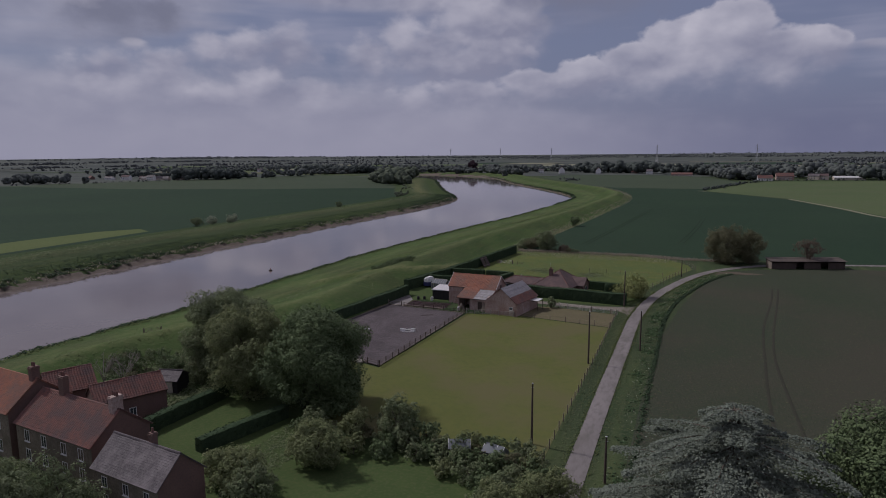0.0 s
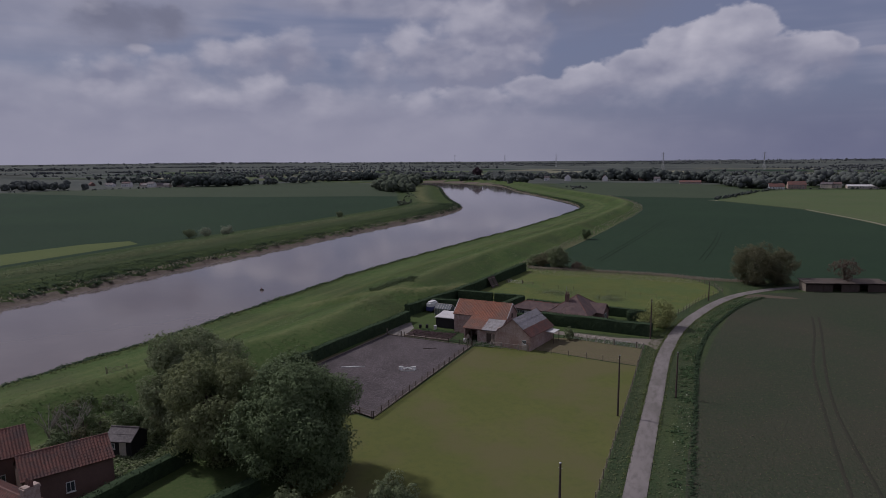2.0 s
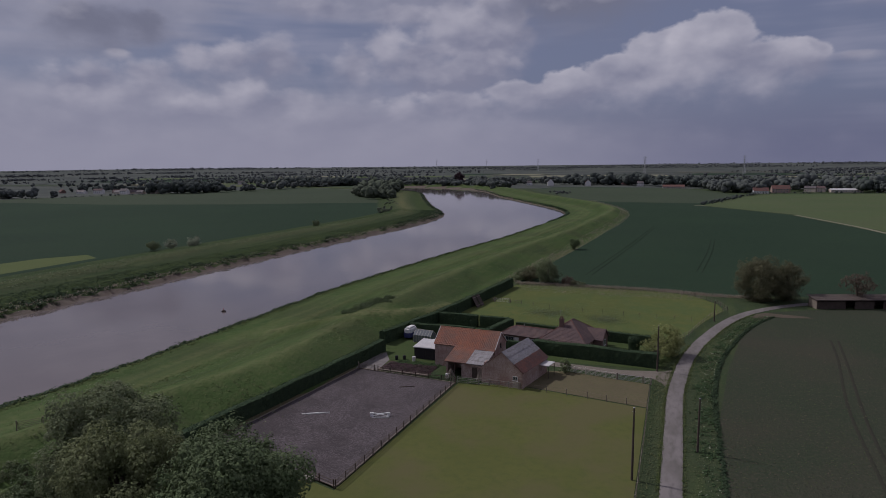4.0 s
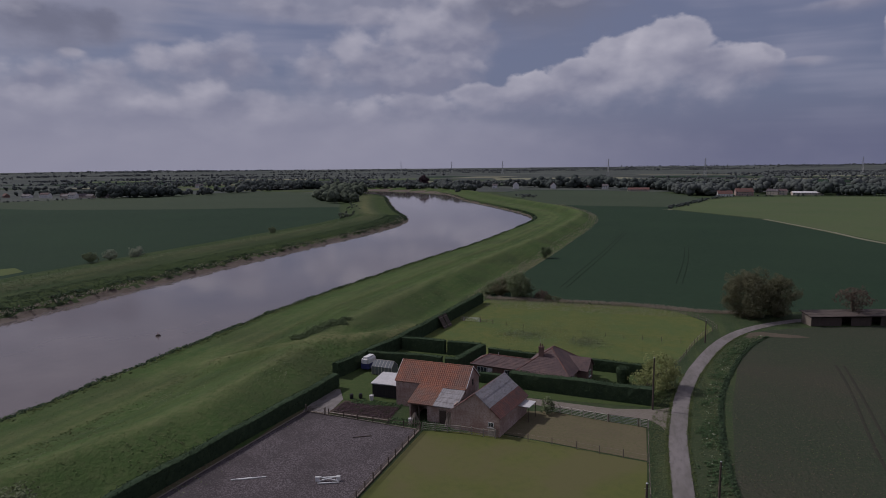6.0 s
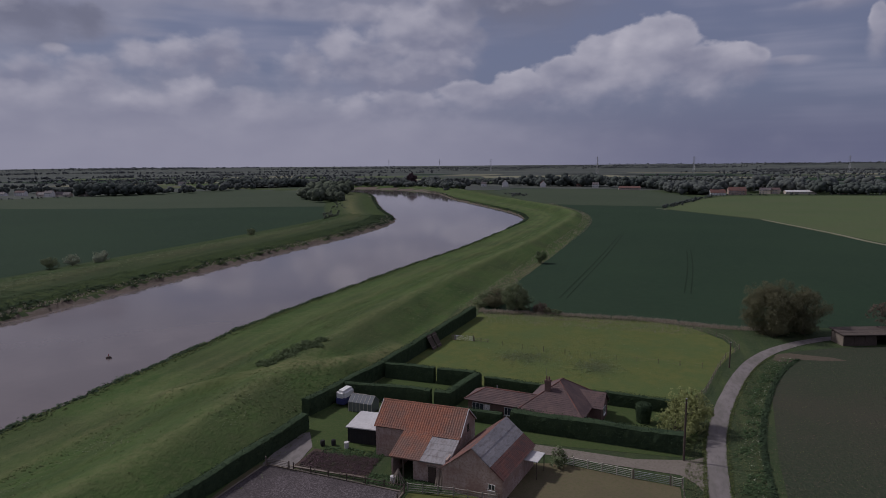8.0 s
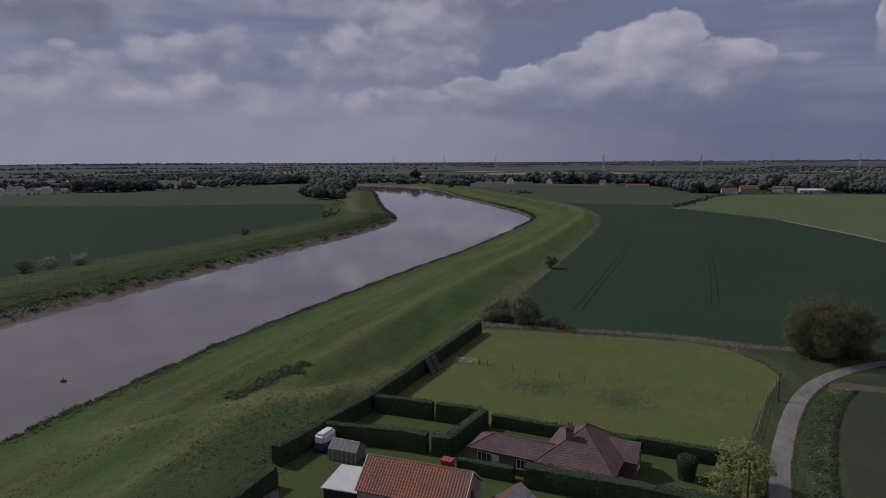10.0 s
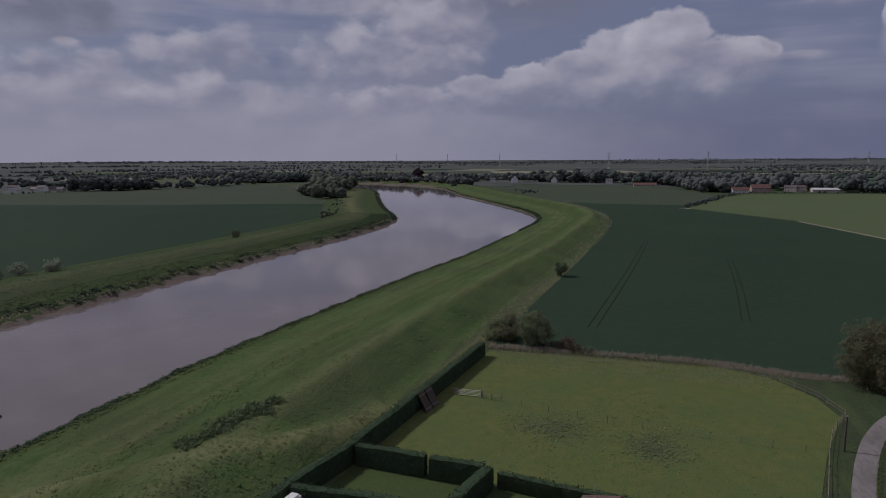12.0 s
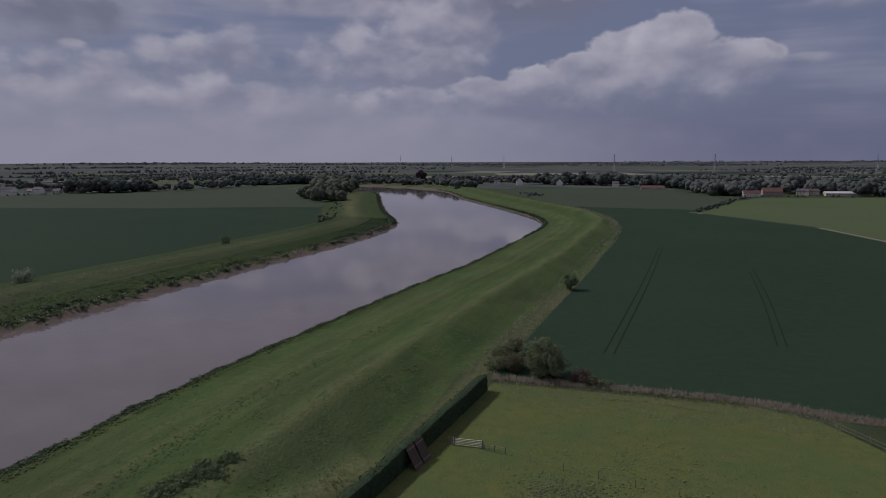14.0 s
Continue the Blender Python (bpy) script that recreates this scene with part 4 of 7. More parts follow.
def tile_slab(name, parent, p, u, v, lu, lv, material, wave=0.34, amp=0.07, row=0.36, label="", thick=0.10):
    """A roof slope of real rolled tiles: p eave corner, u along the eave, v up the slope."""
    p, u, v = Vector(p), Vector(u).normalized(), Vector(v).normalized()
    n = u.cross(v).normalized()
    cu = max(2, int(lu / (wave / 5)))
    rows = max(1, int(lv / row))
    vs, fs = [], []
    k = cu + 1
    r = 0
    for j in range(rows):
        for top in (0, 1):
            vv = (j + top) * lv / rows
            lift = 0.03 * (1 - top)
            for i in range(k):
                uu = i * lu / cu
                a = amp * (0.5 + 0.5 * math.sin(uu / wave * 2 * math.pi)) if amp else 0
                w = 0.02 * math.sin(uu * 0.9 + vv * 0.7) + 0.012 * math.sin(uu * 2.3 - vv)
                vs.append(tuple(p + u * uu + v * vv + n * (a + lift + w + thick)))
            if r:
                fs += [((r - 1) * k + i, (r - 1) * k + i + 1, r * k + i + 1, r * k + i) for i in range(cu)]
            r += 1
    o = len(vs)
    for c in ((0, 0), (lu, 0), (lu, lv), (0, lv)):
        vs.append(tuple(p + u * c[0] + v * c[1]))
    for c in ((0, 0), (lu, 0), (lu, lv), (0, lv)):
        vs.append(tuple(p + u * c[0] + v * c[1] + n * (thick - 0.01)))
    fs += [(o + 3, o + 2, o + 1, o), (o, o + 1, o + 5, o + 4), (o + 1, o + 2, o + 6, o + 5), (o + 2, o + 3, o + 7, o + 6), (o + 3, o, o + 4, o + 7)]
    return mesh_object(name, vs, fs, material, parent, label)


def gable_shell(name, parent, L, W, eave, ridge, material, label="", off=(0, 0)):
    """The four outer walls of a gabled block, with both gables: x along the ridge, y across."""
    bm = bmesh.new()
    x0, y0 = off
    t = 0.25
    sec = [(y0, 0), (y0 + W, 0), (y0 + W, eave), (y0 + W / 2, ridge), (y0, eave)]
    for xa, xb in ((x0, x0 + t), (x0 + L - t, x0 + L)):
        a = [bm.verts.new((xa, y, z)) for y, z in sec]
        b = [bm.verts.new((xb, y, z)) for y, z in sec]
        bm.faces.new(a[::-1])
        bm.faces.new(b)
        for i in range(5):
            j = (i + 1) % 5
            bm.faces.new((a[i], a[j], b[j], b[i]))
    add_box(bm, x0 + t, x0 + L - t, y0 + 0.002, y0 + t, 0, eave)
    add_box(bm, x0 + t, x0 + L - t, y0 + W - t, y0 + W - 0.002, 0, eave)
    bmesh.ops.recalc_face_normals(bm, faces=bm.faces[:])
    return part(name, bm, material, parent, label)


def gable_roof(parent, L, W, eave, ridge, material, over=0.25, off=(0, 0), name="roof", **kw):
    x0, y0 = off
    sl = math.hypot(W / 2, ridge - eave)
    dz = (ridge - eave) / (W / 2)
    ov = over
    p1 = (x0 - 0.15, y0 - ov, eave - ov * dz)
    tile_slab(name, parent, p1, (1, 0, 0), (0, W / 2, ridge - eave), L + 0.3, sl * (1 + ov / (W / 2)), material, **kw)
    p2 = (x0 + L + 0.15, y0 + W + ov, eave - ov * dz)
    tile_slab(name, parent, p2, (-1, 0, 0), (0, -W / 2, ridge - eave), L + 0.3, sl * (1 + ov / (W / 2)), material, **kw)
    vs, fs = [], []
    n = max(3, int((L + 0.3) / 0.45))
    for i in range(n):
        a, b = x0 - 0.15 + (L + 0.3) * i / n, x0 - 0.15 + (L + 0.3) * (i + 1) / n
        tube(vs, fs, [(a, y0 + W / 2, ridge + 0.09), (b - 0.02, y0 + W / 2, ridge + 0.09)], [0.15, 0.13], 6)
    mesh_object("ridge_tiles", vs, fs, material, parent)


def chimney(parent, x, y, z0, z1, w=0.6, d=0.6, pots=2, material=None):
    bm = bmesh.new()
    add_box(bm, x - w / 2, x + w / 2, y - d / 2, y + d / 2, z0, z1)
    add_box(bm, x - w / 2 - 0.07, x + w / 2 + 0.07, y - d / 2 - 0.07, y + d / 2 + 0.07, z1 - 0.3, z1 - 0.12)
    c = part("chimney", bm, material or M_BRICKD, parent)
    for i in range(pots):
        vs, fs = [], []
        px = x + (i - (pots - 1) / 2) * 0.38
        tube(vs, fs, [(px, y, z1 - 0.02), (px, y, z1 + 0.12), (px, y, z1 + 0.5), (px, y, z1 + 0.52)], [0.15, 0.13, 0.11, 0.06], 8)
        mesh_object("chimney_pot", vs, fs, M_PANT2, c)
    return c


def window(parent, x, z, w, h, y=0.0, face=-1, bars=1, axis="y", material=None):
    """A white framed window with a sill and panes; axis y: in a wall that faces along y."""
    material = material or M_WHITE
    e = new("window")
    e.parent = parent
    rot = 0 if (axis == "y" and face < 0) else 180 if axis == "y" else 90 if face > 0 else -90
    e.matrix_basis = pose(x, y, z, 0, 0, rot)
    bm = bmesh.new()
    f = 0.07
    add_box(bm, -w / 2, w / 2, -0.06, 0.04, 0, f)
    add_box(bm, -w / 2, w / 2, -0.06, 0.04, h - f, h)
    add_box(bm, -w / 2, -w / 2 + f, -0.058, 0.04, f, h - f)
    add_box(bm, w / 2 - f, w / 2, -0.058, 0.04, f, h - f)
    for i in range(bars):
        bx = -w / 2 + w * (i + 1) / (bars + 1)
        add_box(bm, bx - 0.03, bx + 0.03, -0.05, 0.04, f, h - f)
    part("frame", bm, material, e)
    box_part("sill", -w / 2 - 0.06, w / 2 + 0.06, -0.14, 0.03, -0.08, 0.0, material, e)
    box_part("pane", -w / 2 + f, w / 2 - f, -0.025, 0.02, f, h - f, M_GLASS, e)
    return e


def door(parent, x, w, h, y=0.0, axis="y", face=-1, material=None):
    e = new("door")
    e.parent = parent
    rot = 0 if (axis == "y" and face < 0) else 180 if axis == "y" else 90 if face > 0 else -90
    e.matrix_basis = pose(x, y, 0, 0, 0, rot)
    for i in range(5):
        box_part("plank", -w / 2 + w * i / 5 + 0.006, -w / 2 + w * (i + 1) / 5 - 0.006, -0.05, 0.02, 0.03, h, material or M_DWOOD, e)
    box_part("lintel", -w / 2 - 0.15, w / 2 + 0.15, -0.055, 0.03, h, h + 0.16, M_WOOD, e)
    return e


def rail_fence(name, pts, label, h=1.1, rails=3, gap=2.2, material=None, post_w=0.12, rail_w=0.04, rail_h=0.11, z=0.0, group=""):
    material = material or M_WOOD
    e = thing(name, pts[0][0], pts[0][1], z, 0, label, "fence", group)
    o = Vector((pts[0][0], pts[0][1], 0))
    first = True
    rng = random.Random(len(pts) * 7 + int(h * 100))
    for a, b in zip(pts[:-1], pts[1:]):
        a, b = Vector((*a, 0)) - o, Vector((*b, 0)) - o
        n = max(1, round((b - a).length / gap))
        for i in range(0 if first else 1, n + 1):
            p = a.lerp(b, i / n)
            lean = rng.uniform(-0.05, 0.05)
            bar("post", e, p + Vector((0, 0, -0.2)), p + Vector((lean, lean, h + 0.08 + rng.uniform(-0.05, 0.06))), post_w, post_w, material)
        first = False
        for i in range(n):
            p, q = a.lerp(b, i / n), a.lerp(b, (i + 1) / n)
            for r in range(rails):
                zz = h * (r + 0.8) / rails * (0.98) if rails > 1 else h * 0.9
                dz = rng.uniform(-0.03, 0.03)
                bar("rail", e, p + Vector((0, 0, zz)), q + Vector((0, 0, zz + dz)), rail_h, rail_w, material)
    return e


def field_gate(x, y, rz, w, label, material, h=1.15, bars=5, z=0.0):
    e = thing("field_gate", x, y, z, rz, label, "gate")
    for xx in (0.05, w - 0.05):
        bar("stile", e, (xx, 0, 0.12), (xx, 0, h), 0.07, 0.05, material)
    for i in range(bars):
        zz = 0.18 + (h - 0.22) * i / (bars - 1)
        bar("rail", e, (0.0, 0, zz), (w, 0, zz), 0.07, 0.03, material)
    bar("brace", e, (0.1, 0.04, 0.2), (w * 0.5, 0.04, h - 0.05), 0.06, 0.03, material)
    for xx in (-0.12, w + 0.12):
        bar("post", e, (xx, 0, -0.3), (xx, 0, h + 0.2), 0.15, 0.15, M_WOOD)
    return e


# ------------------------------------------------------------------ the barns
barn = thing("barn", -8.2, 10.0, 0, -4.5, "old brick barn with orange pantile roof and lean-to", "barn")
BL, BW, BE, BR = 12.2, 6.4, 4.3, 6.75
gable_shell("wall", barn, BL, BW, BE, BR, M_BRICK)
gable_roof(barn, BL, BW, BE, BR, M_PANT, over=0.2)
for xv in (-0.17, BL + 0.17):
    bar("verge_board", barn, (xv, -0.2, BE - 0.02), (xv, BW / 2, BR + 0.15), 0.10, 0.12, M_ROOFW)
    bar("verge_board", barn, (xv, BW + 0.2, BE - 0.02), (xv, BW / 2, BR + 0.15), 0.10, 0.12, M_ROOFW)
LE, LY = 2.75, -5.0
bm = bmesh.new()
add_box(bm, 4.6, 4.85, LY, 0, 0, LE)
add_box(bm, BL - 0.25, BL, LY, 0, 0, LE + 0.6)
add_box(bm, 7.6, 9.6, LY, LY + 0.25, 0, LE - 0.1)
add_box(bm, 10.7, BL - 0.25, LY, LY + 0.25, 0, LE - 0.1)
add_box(bm, 9.6, 10.7, LY + 0.05, LY + 0.25, 2.1, LE - 0.1)
part("lean_to_wall", bm, M_BRICK, barn)
run = math.hypot(-LY + 0.3, BE - LE)
tile_slab("lean_to_roof", barn, (4.4, LY - 0.3, LE - 0.05), (1, 0, 0), (0, -LY + 0.3, BE - LE), 4.2, run, M_PANT)
tile_slab("boarded_roof", barn, (8.62, LY - 0.3, LE - 0.05), (1, 0, 0), (0, -LY + 0.3, BE - LE), 3.75, run * 0.86, M_TIN, wave=0.2, amp=0.02, row=1.1, label="grey weathered sheet roofing, patched and bowed")
tile_slab("lean_to_roof", barn, (8.62, LY - 0.3 + 5.3 * 0.86, LE - 0.05 + (BE - LE) * 0.86), (1, 0, 0), (0, -LY + 0.3, BE - LE), 3.75, run * 0.14, M_PANT)
for xx in (4.75, 6.2, 7.65):
    bar("post", barn, (xx, LY + 0.1, 0), (xx, LY + 0.1, LE - 0.05), 0.18, 0.18, M_DWOOD)
box_part("beam", 4.6, 7.7, LY + 0.02, LY + 0.2, LE - 0.28, LE - 0.06, M_DWOOD, barn)
door(barn, 10.15, 1.0, 2.1, LY + 0.02)
window(barn, BL + 0.0, 3.9, 0.7, 0.9, y=BW / 2, axis="x", face=1, material=M_DWOOD)
for i in range(7):
    bar("leaning_board", barn, (10.9 + i * 0.22, LY - 0.9 + 0.05 * (i % 3), 0), (11.0 + i * 0.2, LY - 0.12, 1.9 + 0.25 * (i % 2)), 0.2, 0.03, M_WOOD)

stable = thing("brick_stable", 3.2, 3.15, 0, -11.8, "brick gabled stable with grey sheet and red tile roof", "barn")
SW, SL, SE, SR = 7.9, 10.8, 2.9, 6.0
bm = bmesh.new()
t = 0.25
for ya, yb in ((0, t), (SL - t, SL)):
    sec = [(0, 0), (SW, 0), (SW, SE), (SW / 2, SR), (0, SE)]
    a = [bm.verts.new((x, ya, z)) for x, z in sec]
    b = [bm.verts.new((x, yb, z)) for x, z in sec]
    bm.faces.new(a)
    bm.faces.new(b[::-1])
    for i in range(5):
        bm.faces.new((a[i], b[i], b[(i + 1) % 5], a[(i + 1) % 5]))
add_box(bm, 0.002, t, t, SL - t, 0, SE)
add_box(bm, SW - t, SW - 0.002, t, SL - t, 0, SE)
bmesh.ops.recalc_face_normals(bm, faces=bm.faces[:])
part("wall", bm, M_BRICK, stable)
sl = math.hypot(SW / 2, SR - SE)
ex = 0.2
tile_slab("roof", stable, (SW + 0.18, -0.12, SE - 0.13), (0, 1, 0), (-SW / 2, 0, SR - SE), SL + 0.24, sl * 0.44, M_PANT2, label="dull red clay pantiles")
tile_slab("sheet_roof", stable, (SW + 0.18 - (SW / 2) * 0.44, -0.12, SE - 0.13 + (SR - SE) * 0.44), (0, 1, 0), (-SW / 2, 0, SR - SE), SL + 0.24, sl * 0.61, M_TIN, wave=0.15, amp=0.02, row=1.4, label="grey corrugated sheeting on the upper slope")
tile_slab("roof", stable, (-0.1, SL + 0.12, SE - 0.16), (0, -1, 0), (SW / 2, 0, SR - SE), SL + 0.24, sl * 1.02, M_PANT2, thick=0.03)
window(stable, 6.55, 1.35, 0.9, 0.75, bars=1)
door(stable, 6.6, 1.1, 1.3, -0.01, material=M_RENDER)
canopy = thing("canopy_shelter", 12.0, 8.6, 0, -11.8, "pale flat canopy on posts beside the stable", "shelter")
box_part("canopy_roof", 0.0, 2.2, 0, 3.0, 2.35, 2.45, M_ROOFW, canopy)
for xx, yy in ((2.1, 0.1), (2.1, 2.9)):
    bar("post", canopy, (xx, yy, 0), (xx, yy, 2.35), 0.1, 0.1, M_DWOOD)

blackshed = thing("black_shed", -13.6, 12.6, 0, -1, "black boarded shed with pale flat roof", "shed")
for i in range(11):
    box_part("board", 4.4 * i / 11 + 0.005, 4.4 * (i + 1) / 11 - 0.005, 0, 0.06, 0, 2.3, M_BLACK, blackshed)
box_part("side_wall", 0, 0.06, 0.06, 5, 0, 2.4, M_BLACK, blackshed)
box_part("side_wall", 4.34, 4.4, 0.06, 5, 0, 2.4, M_BLACK, blackshed)
box_part("back_wall", 0.06, 4.34, 4.94, 5, 0, 2.5, M_BLACK, blackshed)
tile_slab("roof", blackshed, (-0.2, -0.25, 2.32), (1, 0, 0), (0, 5.5, 0.35), 4.8, 5.5, M_ROOFW, wave=0.2, amp=0.02, row=2.8, label="pale corrugated roof sheet")

greenhouse = thing("greenhouse", -18.4, 23.6, 0, -6, "small glass greenhouse with timber frame", "greenhouse")
for i in range(6):
    for zz0, y in ((0, 0.0), (0, 2.6)):
        box_part("pane", 4.2 * i / 6 + 0.04, 4.2 * (i + 1) / 6 - 0.04, y - 0.01, y + 0.01, 0.15, 1.6, M_PANE, greenhouse)
    bm = bmesh.new()
    x0, x1 = 4.2 * i / 6 + 0.03, 4.2 * (i + 1) / 6 - 0.03
    for ya, yb in ((0, 1.3), (2.6, 1.3)):
        f = [bm.verts.new(c) for c in ((x0, ya, 1.66), (x1, ya, 1.66), (x1, yb, 2.66), (x0, yb, 2.66))]
        bm.faces.new(f)
        g2 = [bm.verts.new(v.co + Vector((0, 0, -0.02))) for v in f]
        bm.faces.new(g2[::-1])
    part("roof_pane", bm, M_PANE, greenhouse)
for xx in [4.2 * i / 6 for i in range(7)]:
    for y in (0, 2.6):
        bar("post", greenhouse, (xx, y, 0), (xx, y, 1.65), 0.06, 0.06, M_PALE)
        bar("rafter", greenhouse, (xx, y, 1.65), (xx, 1.3, 2.66), 0.05, 0.05, M_PALE)
bar("ridge", greenhouse, (0, 1.3, 2.67), (4.2, 1.3, 2.67), 0.08, 0.08, M_PALE)
for xx in (0.0, 4.2):
    bm = bmesh.new()
    f = [(xx, 0.05, 0.15), (xx, 2.55, 0.15), (xx, 2.55, 1.6), (xx, 1.3, 2.55), (xx, 0.05, 1.6)]
    a = [bm.verts.new(c) for c in f]
    b = [bm.verts.new((c[0] + 0.02, c[1], c[2])) for c in f]
    bm.faces.new(a)
    bm.faces.new(b[::-1])
    part("end_pane", bm, M_PANE, greenhouse)

trailer = thing("horse_trailer", -20.3, 26.6, 0, 82, "horse trailer with white rounded top and blue body", "trailer")
bm = bmesh.new()
add_box(bm, -1.6, 1.6, -0.85, 0.85, 0.4, 1.5)
bmesh.ops.bevel(bm, geom=bm.edges[:], offset=0.12, segments=2, affect="EDGES")
part("body", bm, M_BLUE, trailer)
bm = bmesh.new()
add_box(bm, -1.62, 1.62, -0.87, 0.87, 1.5, 2.7)
bmesh.ops.bevel(bm, geom=[e for e in bm.edges if max(v.co.z for v in e.verts) > 2], offset=0.38, segments=4, affect="EDGES")
part("canopy", bm, M_WHITE, trailer, "white rounded roof and upper sides")
for xx in (-0.4, 0.45):
    for yy in (-0.95, 0.78):
        vs, fs = [], []
        tube(vs, fs, [(xx, yy, 0.33), (xx, yy + 0.02, 0.33), (xx, yy + 0.15, 0.33), (xx, yy + 0.17, 0.33)], [0.05, 0.32, 0.32, 0.05], 12)
        mesh_object("wheel", vs, fs, M_RUBBER, trailer)
bar("tow_bar", trailer, (1.6, 0, 0.45), (2.9, 0, 0.45), 0.08, 0.08, M_METAL)

# ------------------------------------------------------------------ the bungalow
bung = thing("bungalow", 0.2, 27.3, 0, -10.5, "low brick bungalow with brown tiled hipped roof", "house")
WL, WW, WE, WR = 13.5, 4.6, 2.45, 3.95


def prism_walls(name, parent, poly, h, material):
    bm = bmesh.new()
    a = [bm.verts.new((x, y, 0)) for x, y in poly]
    b = [bm.verts.new((x, y, h)) for x, y in poly]
    bm.faces.new(b)
    for i in range(len(poly)):
        j = (i + 1) % len(poly)
        bm.faces.new((a[i], a[j], b[j], b[i]))
    bmesh.ops.recalc_face_normals(bm, faces=bm.faces[:])
    return part(name, bm, material, parent)


prism_walls("wall", bung, [(0.3, 0.3), (9.6, 0.3), (9.6, -0.2), (18.6, -0.2), (18.6, 10.4), (9.6, 10.4), (9.6, WW - 0.3), (0.3, WW - 0.3)], WE, M_BRICKD)


def hip_slope(name, parent, corners, material, row=0.33):
    """A flat-faced hip slope of plain tiles laid in stepped courses: two eave corners, then the top corners."""
    a, b = Vector(corners[0]), Vector(corners[1])
    top = [Vector(c) for c in corners[2:]]
    c = top[0]
    d = top[1] if len(top) > 1 else top[0]
    rise = ((c + d) / 2 - (a + b) / 2).length
    n = (b - a).cross(d - a).normalized()
    k = max(3, int(rise / row))
    vs, fs = [], []
    for j in range(k):
        for tt in (j / k, (j + 1) / k):
            lift = n * (0.12 + (0.035 if tt == j / k else 0.0))
            l, r = a.lerp(d, tt), b.lerp(c, tt)
            m = max(2, int((b - a).length / 0.6))
            for i in range(m + 1):
                q = l.lerp(r, i / m)
                vs.append(tuple(q + lift + n * 0.012 * math.sin(i * 2.1 + j)))
    m = max(2, int((b - a).length / 0.6))
    w = m + 1
    for r_ in range(1, 2 * k):
        fs += [((r_ - 1) * w + i, (r_ - 1) * w + i + 1, r_ * w + i + 1, r_ * w + i) for i in range(m)]
    o = len(vs)
    base = [a, b, c] + ([d] if len(top) > 1 else [])
    vs += [tuple(q) for q in base]
    fs.append(tuple(range(o, o + len(base)))[::-1])
    fs.append((o, o + 1, m, 0))
    return mesh_object(name, vs, fs, material, parent)


hy = WW / 2
hip_slope("roof", bung, [(-0.2, -0.15, WE), (WL, -0.15, WE), (WL, hy, WR), (2.6, hy, WR)], M_PANT3)
hip_slope("roof", bung, [(WL, WW + 0.15, WE), (-0.2, WW + 0.15, WE), (2.6, hy, WR), (WL, hy, WR)], M_PANT3)
hip_slope("roof", bung, [(-0.2, WW + 0.15, WE), (-0.2, -0.15, WE), (2.6, hy, WR)], M_PANT3)
X0, X1, Y0, Y1, PK = 9.0, 19.0, -0.6, 10.8, 5.9
xm = (X0 + X1) / 2
hip_slope("main_roof", bung, [(X0, Y0, WE), (X1, Y0, WE), (xm, 4.6, PK)], M_PANT3)
hip_slope("main_roof", bung, [(X1, Y0, WE), (X1, Y1, WE), (xm, 6.0, PK), (xm, 4.6, PK)], M_PANT3)
hip_slope("main_roof", bung, [(X1, Y1, WE), (X0, Y1, WE), (xm, 6.0, PK)], M_PANT3)
hip_slope("main_roof", bung, [(X0, Y1, WE), (X0, Y0, WE), (xm, 4.6, PK), (xm, 6.0, PK)], M_PANT3)
for a, b in (((X0, Y0, WE), (xm, 4.6, PK)), ((X1, Y0, WE), (xm, 4.6, PK)), ((X1, Y1, WE), (xm, 6, PK)), ((X0, Y1, WE), (xm, 6, PK)), ((xm, 4.6, PK), (xm, 6, PK)),
             ((-0.2, -0.15, WE), (2.6, hy, WR)), ((-0.2, WW + 0.15, WE), (2.6, hy, WR)), ((2.6, hy, WR), (11.0, hy, WR))):
    vs, fs = [], []
    A, B = Vector(a), Vector(b)
    n = max(2, int((B - A).length / 0.4))
    for i in range(n):
        tube(vs, fs, [tuple(A.lerp(B, i / n) + Vector((0, 0, 0.13))), tuple(A.lerp(B, (i + 0.96) / n) + Vector((0, 0, 0.13)))], [0.13, 0.11], 6)
    mesh_object("hip_tiles", vs, fs, M_PANT2, bung)
# small gable on the lane side
gb = part("side_gable", (lambda b: (add_box(b, 18.6, 20.4, 5.0, 9.2, 0, WE), b)[1])(bmesh.new()), M_BRICKD, bung)
for ya, s in ((4.75, 1), (9.45, -1)):
    if s > 0:
        tile_slab("side_gable_roof", bung, (15.5, ya, WE - 0.1), (1, 0, 0), (0, 2.35, 1.9), 5.2, 3.02, M_PANT3, wave=0.3, amp=0.015)
    else:
        tile_slab("side_gable_roof", bung, (20.7, ya, WE - 0.1), (-1, 0, 0), (0, -2.35, 1.9), 5.2, 3.02, M_PANT3, wave=0.3, amp=0.015)
bm = bmesh.new()
tri = [bm.verts.new(c) for c in ((20.4, 5.0, WE), (20.4, 9.2, WE), (20.4, 7.1, WE + 1.7))]
tri2 = [bm.verts.new(v.co + Vector((-0.2, 0, 0))) for v in tri]
bm.faces.new(tri)
bm.faces.new(tri2[::-1])
part("gable_end", bm, M_BRICKD, bung)
chimney(bung, 12.6, 2.9, 3.6, 6.6, 0.85, 0.6, 2)
bar("aerial_pole", bung, (12.2, 3.3, 6.2), (12.2, 3.3, 8.2), 0.04, 0.04, M_METAL)
bar("vent_pipe", bung, (4.3, hy + 0.4, 3.7), (4.3, hy + 0.4, 4.5), 0.12, 0.12, M_METAL)
window(bung, 2.0, 0.75, 2.0, 1.35, 0.3, bars=2)
